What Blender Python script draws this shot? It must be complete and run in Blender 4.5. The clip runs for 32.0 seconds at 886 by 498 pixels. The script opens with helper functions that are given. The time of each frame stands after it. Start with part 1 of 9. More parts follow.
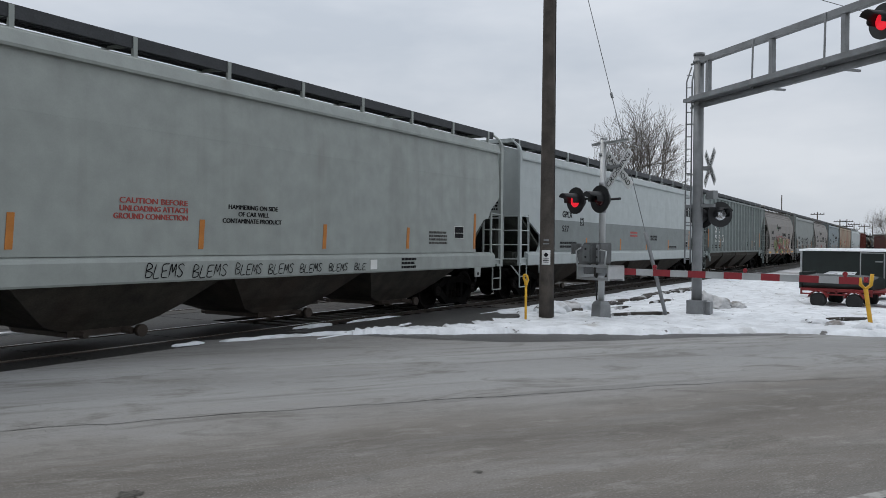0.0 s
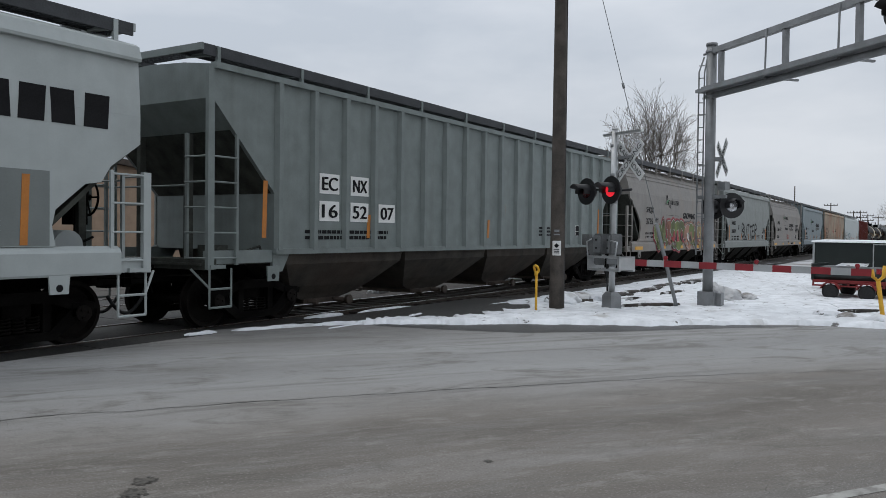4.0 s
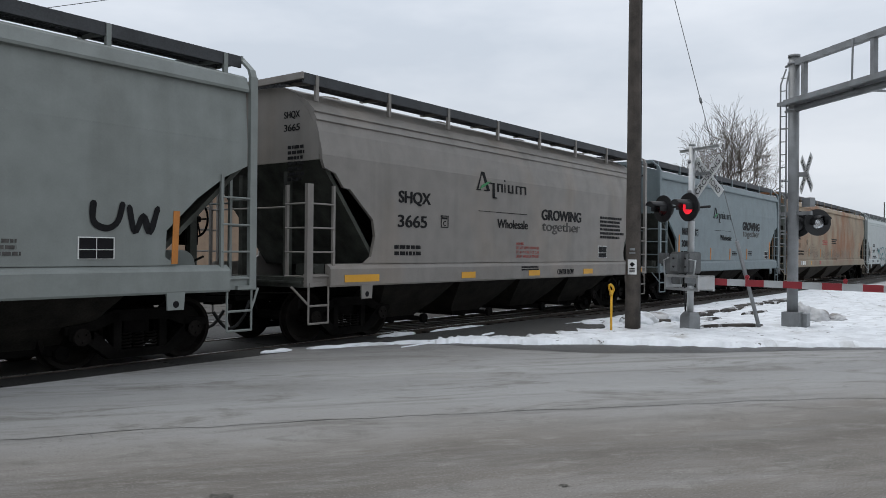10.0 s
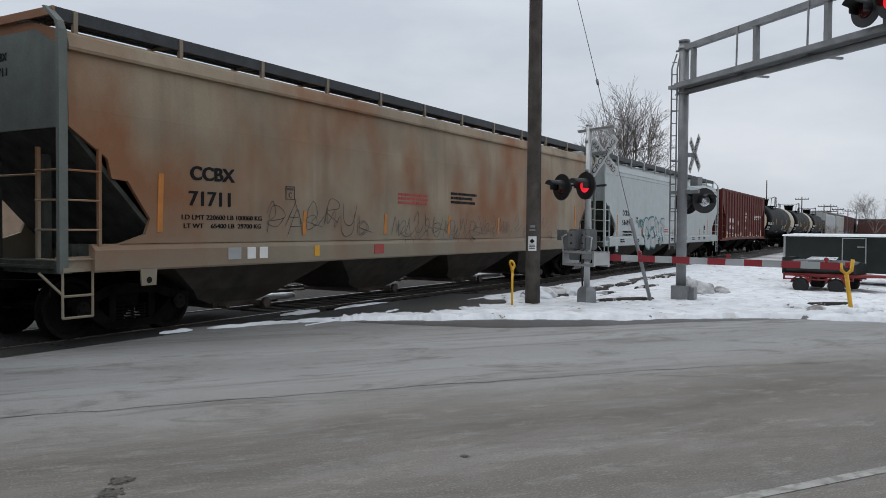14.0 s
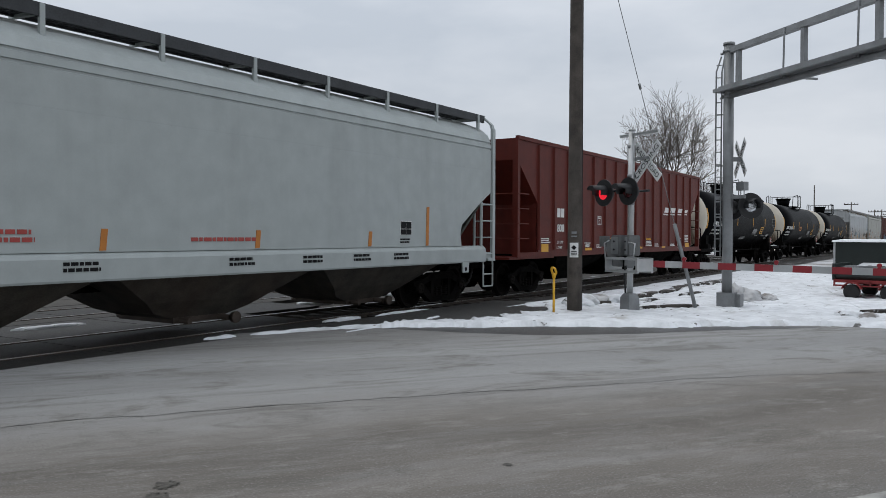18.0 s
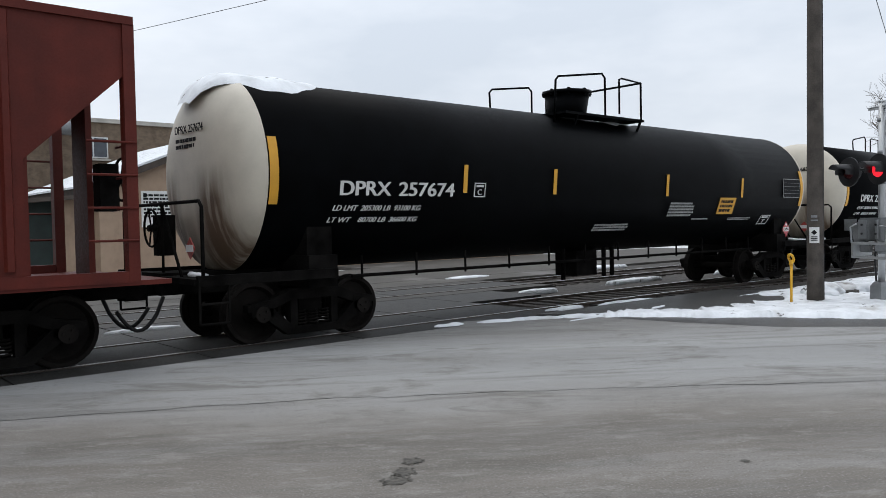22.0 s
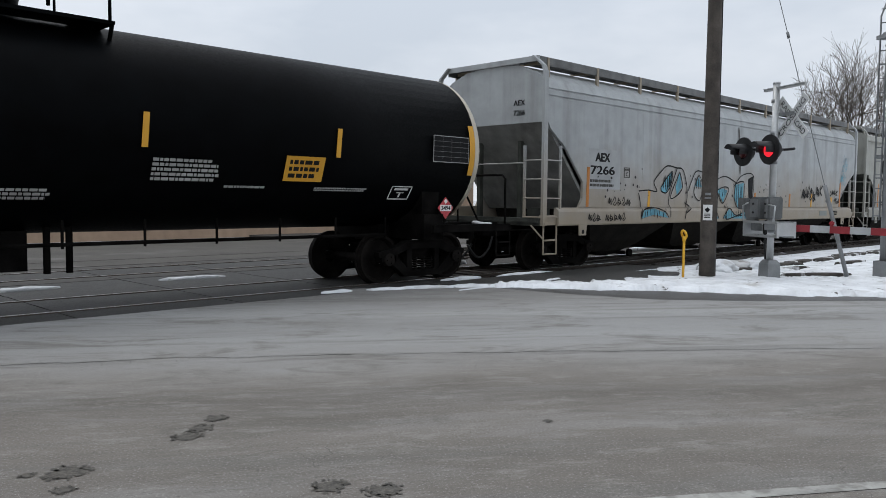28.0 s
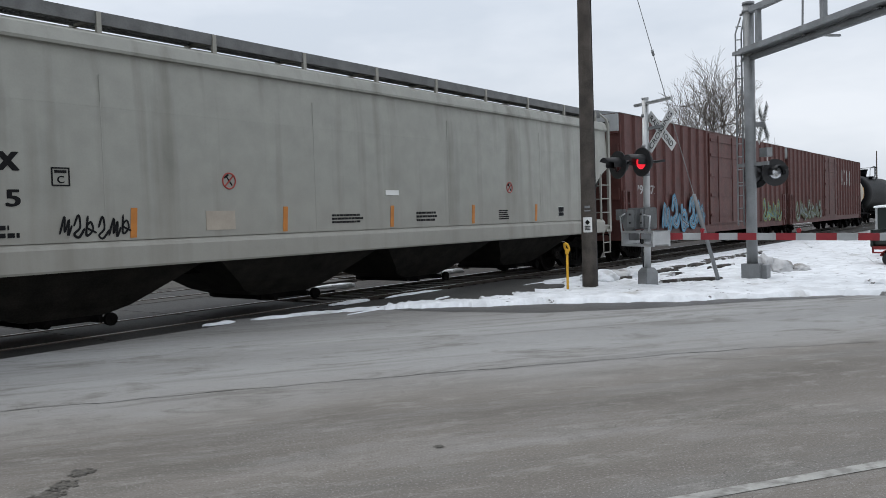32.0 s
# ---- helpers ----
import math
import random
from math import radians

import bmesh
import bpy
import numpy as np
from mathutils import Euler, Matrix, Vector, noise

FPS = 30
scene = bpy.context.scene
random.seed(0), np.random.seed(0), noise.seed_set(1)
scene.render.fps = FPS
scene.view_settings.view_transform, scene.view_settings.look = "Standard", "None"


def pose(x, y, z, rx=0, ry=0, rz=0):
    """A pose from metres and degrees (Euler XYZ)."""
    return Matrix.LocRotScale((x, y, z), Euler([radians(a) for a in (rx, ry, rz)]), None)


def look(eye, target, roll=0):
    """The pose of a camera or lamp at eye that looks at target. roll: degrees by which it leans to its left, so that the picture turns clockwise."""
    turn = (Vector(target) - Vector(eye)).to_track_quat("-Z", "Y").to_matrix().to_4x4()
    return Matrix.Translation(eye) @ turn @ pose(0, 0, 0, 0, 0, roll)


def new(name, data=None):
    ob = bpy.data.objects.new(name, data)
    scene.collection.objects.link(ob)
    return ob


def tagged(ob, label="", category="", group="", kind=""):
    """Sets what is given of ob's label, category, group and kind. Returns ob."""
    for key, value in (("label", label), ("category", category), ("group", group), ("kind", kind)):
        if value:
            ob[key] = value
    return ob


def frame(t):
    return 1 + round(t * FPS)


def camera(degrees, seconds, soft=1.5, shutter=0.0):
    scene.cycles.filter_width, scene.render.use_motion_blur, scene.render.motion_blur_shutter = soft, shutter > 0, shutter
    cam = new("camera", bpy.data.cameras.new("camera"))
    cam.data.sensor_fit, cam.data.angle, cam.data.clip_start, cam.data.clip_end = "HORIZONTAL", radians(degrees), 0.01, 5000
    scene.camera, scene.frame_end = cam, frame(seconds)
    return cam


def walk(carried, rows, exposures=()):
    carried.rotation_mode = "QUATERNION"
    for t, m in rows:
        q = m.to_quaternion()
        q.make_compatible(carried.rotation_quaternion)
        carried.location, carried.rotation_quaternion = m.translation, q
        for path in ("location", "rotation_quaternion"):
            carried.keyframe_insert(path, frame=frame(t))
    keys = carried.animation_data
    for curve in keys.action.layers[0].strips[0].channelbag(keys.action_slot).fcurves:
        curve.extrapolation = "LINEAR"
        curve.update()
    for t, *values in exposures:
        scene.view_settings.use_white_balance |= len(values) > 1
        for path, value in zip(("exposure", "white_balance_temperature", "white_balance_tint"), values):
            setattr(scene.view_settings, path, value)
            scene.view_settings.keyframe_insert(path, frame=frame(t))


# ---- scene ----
cam = camera(58.6, 32.0, soft=0.85)
PATH = [
    (0, (0.256, 0.022, 1.663), (1.961, 1.067, 1.648), 0.5),
    (0.5, (0.239, 0.0, 1.67), (1.954, 1.029, 1.66), 0.6),
    (1, (0.225, -0.002, 1.676), (1.943, 1.021, 1.674), 0.6),
    (1.5, (0.197, -0.026, 1.686), (1.91, 1.008, 1.671), 0.4),
    (2, (0.19, -0.029, 1.69), (1.89, 1.025, 1.688), 0.6),
    (2.5, (0.244, 0.01, 1.676), (1.955, 1.046, 1.688), 0.5),
    (3, (0.191, -0.023, 1.694), (1.912, 0.996, 1.697), 0.9),
    (3.5, (0.225, 0.0, 1.67), (1.93, 1.044, 1.631), 1.1),
    (5.5, (0.227, 0.005, 1.676), (1.899, 1.103, 1.664), 0.0),
    (6, (0.209, -0.008, 1.682), (1.894, 1.069, 1.667), 0.6),
    (6.5, (0.226, 0.008, 1.671), (1.916, 1.078, 1.688), 1.1),
    (7, (0.196, -0.009, 1.677), (1.889, 1.056, 1.667), 0.8),
    (7.5, (0.284, 0.03, 1.658), (1.952, 1.134, 1.631), 0.5),
    (8, (0.207, 0.016, 1.665), (1.8, 1.226, 1.657), 0.1),
    (8.5, (0.207, 0.025, 1.663), (1.736, 1.313, 1.605), 0.0),
    (9, (0.241, 0.054, 1.66), (1.754, 1.361, 1.607), 0.3),
    (9.5, (0.263, 0.063, 1.645), (1.802, 1.339, 1.602), 0.0),
    (10, (0.281, 0.047, 1.66), (1.868, 1.265, 1.667), 0.5),
    (10.5, (0.227, 0.029, 1.666), (1.872, 1.166, 1.654), 0.8),
    (11, (0.214, 0.015, 1.67), (1.888, 1.107, 1.616), 0.4),
    (11.5, (0.203, -0.004, 1.675), (1.905, 1.046, 1.627), 0.3),
    (12, (0.207, 0.002, 1.682), (1.915, 1.041, 1.638), 0.2),
    (12.5, (0.228, 0.011, 1.673), (1.928, 1.064, 1.648), 0.0),
    (13, (0.22, 0.005, 1.671), (1.929, 1.044, 1.628), 0.3),
    (13.5, (0.19, -0.015, 1.686), (1.911, 1.003, 1.641), 0.6),
    (14, (0.184, -0.03, 1.69), (1.906, 0.987, 1.638), 0.4),
    (14.5, (0.18, -0.029, 1.697), (1.9, 0.991, 1.645), 0.4),
    (16.5, (0.208, -0.023, 1.685), (1.891, 1.058, 1.659), 0.1),
    (17, (0.235, -0.004, 1.671), (1.92, 1.073, 1.644), 0.5),
    (17.5, (0.207, -0.005, 1.687), (1.882, 1.087, 1.654), 0.4),
    (18, (0.219, 0.009, 1.676), (1.887, 1.112, 1.642), 0.2),
    (18.5, (0.247, 0.016, 1.685), (1.902, 1.139, 1.647), -0.4),
    (19, (0.232, 0.016, 1.674), (1.872, 1.161, 1.654), -0.7),
    (19.5, (0.399, 0.074, 1.678), (2.001, 1.271, 1.67), -0.9),
    (20, (0.242, 0.019, 1.671), (1.811, 1.26, 1.653), -0.8),
    (20.5, (0.246, 0.037, 1.67), (1.822, 1.268, 1.64), -0.3),
    (21, (0.244, 0.028, 1.674), (1.863, 1.201, 1.646), 0.4),
    (21.5, (0.182, 0.011, 1.662), (1.657, 1.359, 1.592), -1.8),
    (22, (0.038, -0.039, 1.721), (1.345, 1.473, 1.66), -1.1),
    (22.5, (0.113, -0.015, 1.685), (1.453, 1.47, 1.633), -0.7),
    (23, (0.312, 0.054, 1.607), (1.861, 1.318, 1.588), -0.3),
    (23.5, (0.328, 0.037, 1.581), (1.934, 1.229, 1.565), -0.1),
    (24, (0.404, 0.048, 1.552), (1.992, 1.263, 1.537), 0.6),
    (24.5, (0.357, -0.045, 1.575), (1.89, 1.239, 1.519), -0.3),
    (25, (0.219, -0.137, 1.531), (1.74, 1.151, 1.356), 1.1),
    (25.5, (0.328, -0.141, 1.557), (1.908, 1.078, 1.431), 0.5),
    (26, (0.291, -0.416, 1.514), (1.790, 0.898, 1.357), 1.9),
    (26.5, (0.449, -0.463, 1.541), (2.026, 0.75, 1.335), 0.4),
    (28.5, (0.86, -0.681, 1.594), (2.227, 0.774, 1.485), 0.6),
    (29, (0.897, -0.644, 1.614), (2.348, 0.729, 1.514), 0.6),
    (29.5, (0.916, -0.563, 1.56), (2.513, 0.635, 1.441), -0.6),
    (30, (0.914, -0.559, 1.563), (2.476, 0.675, 1.363), -0.0),
    (30.5, (0.909, -0.588, 1.581), (2.445, 0.682, 1.42), -0.9),
    (31, (0.931, -0.599, 1.582), (2.457, 0.69, 1.471), -1.7),
    (31.5, (0.953, -0.611, 1.591), (2.523, 0.625, 1.51), -1.9),
    (32, (0.967, -0.607, 1.599), (2.555, 0.607, 1.522), -1.8),
]
EXPOSURES = [(0.0, 0.0), (3.0, 0.0), (6.0, 0.03), (7.0, 0.0), (8.0, 0.1), (9.0, 0.24), (11.0, 0.1), (13.0, 0.05), (17.0, 0.0), (19.0, 0.05), (21.0, 0.25), (22.0, 0.4), (23.0, 0.17), (24.0, 0.0), (25.0, 0.18), (26.0, 0.2), (29.0, 0.3), (31.0, 0.42), (32.0, 0.3)]
walk(cam, [(t, look(e, g, r)) for t, e, g, r in PATH], exposures=EXPOSURES)


# ---- world and light ----
SKY = bpy.data.worlds.new("overcast_sky")
SKY.use_nodes = True
scene.world = SKY


def build_sky():
    nt = SKY.node_tree
    nt.nodes.clear()
    n, l = nt.nodes, nt.links
    tc = n.new("ShaderNodeTexCoord")
    sky = n.new("ShaderNodeTexSky")
    sky.sky_type, sky.sun_disc = "NISHITA", False
    sky.sun_elevation, sky.sun_rotation = radians(62), radians(10)
    hazy = n.new("ShaderNodeMixRGB")
    hazy.blend_type = "MULTIPLY"
    hazy.inputs[0].default_value = 1.0
    hazy.inputs[2].default_value = (0.09, 0.085, 0.08, 1)
    l.new(sky.outputs[0], hazy.inputs[1])
    mp = n.new("ShaderNodeMapping")
    mp.inputs["Scale"].default_value = (1.4, 1.4, 4.2)
    l.new(tc.outputs["Generated"], mp.inputs[0])
    no = n.new("ShaderNodeTexNoise")
    no.inputs["Scale"].default_value, no.inputs["Detail"].default_value = 1.7, 5
    no.inputs["Roughness"].default_value = 0.55
    l.new(mp.outputs[0], no.inputs[0])
    ramp = n.new("ShaderNodeValToRGB")
    ramp.color_ramp.elements[0].position, ramp.color_ramp.elements[1].position = 0.33, 0.68
    ramp.color_ramp.elements[0].color = (0.515, 0.565, 0.635, 1)
    ramp.color_ramp.elements[1].color = (0.71, 0.745, 0.80, 1)
    l.new(no.outputs[0], ramp.inputs[0])
    mix = n.new("ShaderNodeMixRGB")
    mix.inputs[0].default_value = 0.93
    l.new(hazy.outputs[0], mix.inputs[1])
    l.new(ramp.outputs[0], mix.inputs[2])
    # an overcast sky is brighter towards the zenith
    sep = n.new("ShaderNodeSeparateXYZ")
    l.new(tc.outputs["Generated"], sep.inputs[0])
    rise = n.new("ShaderNodeMapRange")
    rise.inputs[1].default_value, rise.inputs[2].default_value, rise.inputs[3].default_value, rise.inputs[4].default_value = 0.15, 1.0, 1.0, 1.6
    l.new(sep.outputs[2], rise.inputs[0])
    high = n.new("ShaderNodeVectorMath")
    high.operation = "SCALE"
    l.new(mix.outputs[0], high.inputs[0])
    l.new(rise.outputs[0], high.inputs["Scale"])
    bg = n.new("ShaderNodeBackground")
    bg.inputs[1].default_value = 1.0
    l.new(high.outputs[0], bg.inputs[0])
    out = n.new("ShaderNodeOutputWorld")
    l.new(bg.outputs[0], out.inputs[0])


build_sky()
sun_data = bpy.data.lights.new("sun", "SUN")
sun_data.energy, sun_data.angle, sun_data.color = 0.6, radians(40), (1.0, 0.97, 0.93)
sun = new("sun", sun_data)
sun.matrix_world = look((6, 22, 40), (4, 4, 0))


# ---- materials ----
def material(name, base, rough=0.7, metal=0.0, vary=0.12, scale=3.0, fine=40.0, streak=0.0, stain=None, stain_amount=0.0, bump=0.0, random_tint=0.0, sheen=0.5, stain_scale=0.8, stain_edge=(0.5, 0.75), speck=None):
    """Paint, stone or metal: base colour, broad and fine variation, running streaks, stains with a shape of their own."""
    m = bpy.data.materials.new(name)
    m.use_nodes = True
    nt = m.node_tree
    n, l = nt.nodes, nt.links
    b = n["Principled BSDF"]
    b.inputs["Roughness"].default_value, b.inputs["Metallic"].default_value = rough, metal
    b.inputs["Specular IOR Level"].default_value = sheen
    tc = n.new("ShaderNodeTexCoord")

    def noise_of(sc, stretch=(1, 1, 1), detail=4):
        mp = n.new("ShaderNodeMapping")
        mp.inputs["Scale"].default_value = stretch
        l.new(tc.outputs["Object"], mp.inputs[0])
        t = n.new("ShaderNodeTexNoise")
        t.inputs["Scale"].default_value, t.inputs["Detail"].default_value = sc, detail
        l.new(mp.outputs[0], t.inputs[0])
        return t.outputs[0]

    def ramp_of(sock, lo, hi, a=0.0, c=1.0):
        r = n.new("ShaderNodeMapRange")
        r.inputs[1].default_value, r.inputs[2].default_value, r.inputs[3].default_value, r.inputs[4].default_value = lo, hi, a, c
        l.new(sock, r.inputs[0])
        return r.outputs[0]

    def mixed(mode, fac, c1, c2):
        x = n.new("ShaderNodeMixRGB")
        x.blend_type = mode
        for k, v in ((0, fac), (1, c1), (2, c2)):
            if isinstance(v, (int, float)):
                x.inputs[k].default_value = v
            elif isinstance(v, tuple):
                x.inputs[k].default_value = (*v, 1)
            else:
                l.new(v, x.inputs[k])
        return x.outputs[0]

    broad, grain = noise_of(scale), noise_of(fine, detail=3)
    dark = tuple(c * (1 - vary * 1.6) for c in base)
    light = tuple(min(1, c * (1 + vary)) for c in base)
    col = mixed("MIX", ramp_of(broad, 0.3, 0.7), dark, light)
    col = mixed("MULTIPLY", ramp_of(grain, 0.35, 0.7, 0.0, 0.35), col, tuple(1 - vary for _ in base))
    if streak:
        col = mixed("MULTIPLY", ramp_of(noise_of(1.0, (2.6, 2.6, 0.16), 5), 0.5, 0.72, 0.0, streak), col, (0.52, 0.5, 0.47))
    if stain:
        col = mixed("MIX", ramp_of(noise_of(stain_scale, (1, 1, 0.55), 6), stain_edge[0], stain_edge[1], 0.0, stain_amount), col, stain)
    if speck:
        tint, size, lo, hi, amount = speck
        col = mixed("MIX", ramp_of(noise_of(size, (1, 1, 1), 5), lo, hi, 0.0, amount), col, tint)
    if random_tint:
        oi = n.new("ShaderNodeObjectInfo")
        hs = n.new("ShaderNodeHueSaturation")
        l.new(ramp_of(oi.outputs["Random"], 0, 1, 1 - random_tint, 1 + random_tint), hs.inputs["Value"])
        l.new(col, hs.inputs["Color"])
        col = hs.outputs[0]
    l.new(col, b.inputs["Base Color"])
    l.new(ramp_of(grain, 0.3, 0.7, max(0.02, rough - 0.12), min(1, rough + 0.1)), b.inputs["Roughness"])
    if bump:
        bu = n.new("ShaderNodeBump")
        bu.inputs["Strength"].default_value, bu.inputs["Distance"].default_value = bump, 0.01
        l.new(grain, bu.inputs["Height"])
        l.new(bu.outputs[0], b.inputs["Normal"])
    return m


def glowing(name, colour, strength):
    m = bpy.data.materials.new(name)
    m.use_nodes = True
    b = m.node_tree.nodes["Principled BSDF"]
    b.inputs["Base Color"].default_value = (*colour, 1)
    b.inputs["Emission Color"].default_value = (*colour, 1)
    b.inputs["Emission Strength"].default_value = strength
    return m


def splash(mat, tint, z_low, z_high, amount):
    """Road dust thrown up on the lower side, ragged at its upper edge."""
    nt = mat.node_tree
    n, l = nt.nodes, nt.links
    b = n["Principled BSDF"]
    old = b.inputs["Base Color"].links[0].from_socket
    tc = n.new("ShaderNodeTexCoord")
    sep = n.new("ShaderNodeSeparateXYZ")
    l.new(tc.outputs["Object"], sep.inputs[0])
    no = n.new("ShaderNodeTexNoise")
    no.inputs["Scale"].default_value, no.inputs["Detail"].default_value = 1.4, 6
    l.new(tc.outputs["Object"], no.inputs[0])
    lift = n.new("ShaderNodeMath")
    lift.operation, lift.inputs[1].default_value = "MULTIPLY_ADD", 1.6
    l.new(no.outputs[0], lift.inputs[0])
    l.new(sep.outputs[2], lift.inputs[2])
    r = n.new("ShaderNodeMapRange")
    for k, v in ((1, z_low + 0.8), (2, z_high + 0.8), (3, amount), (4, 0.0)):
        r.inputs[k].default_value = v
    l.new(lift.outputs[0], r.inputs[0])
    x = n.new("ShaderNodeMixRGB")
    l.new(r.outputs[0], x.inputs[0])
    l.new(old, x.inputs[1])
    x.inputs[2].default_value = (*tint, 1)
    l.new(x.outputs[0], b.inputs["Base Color"])


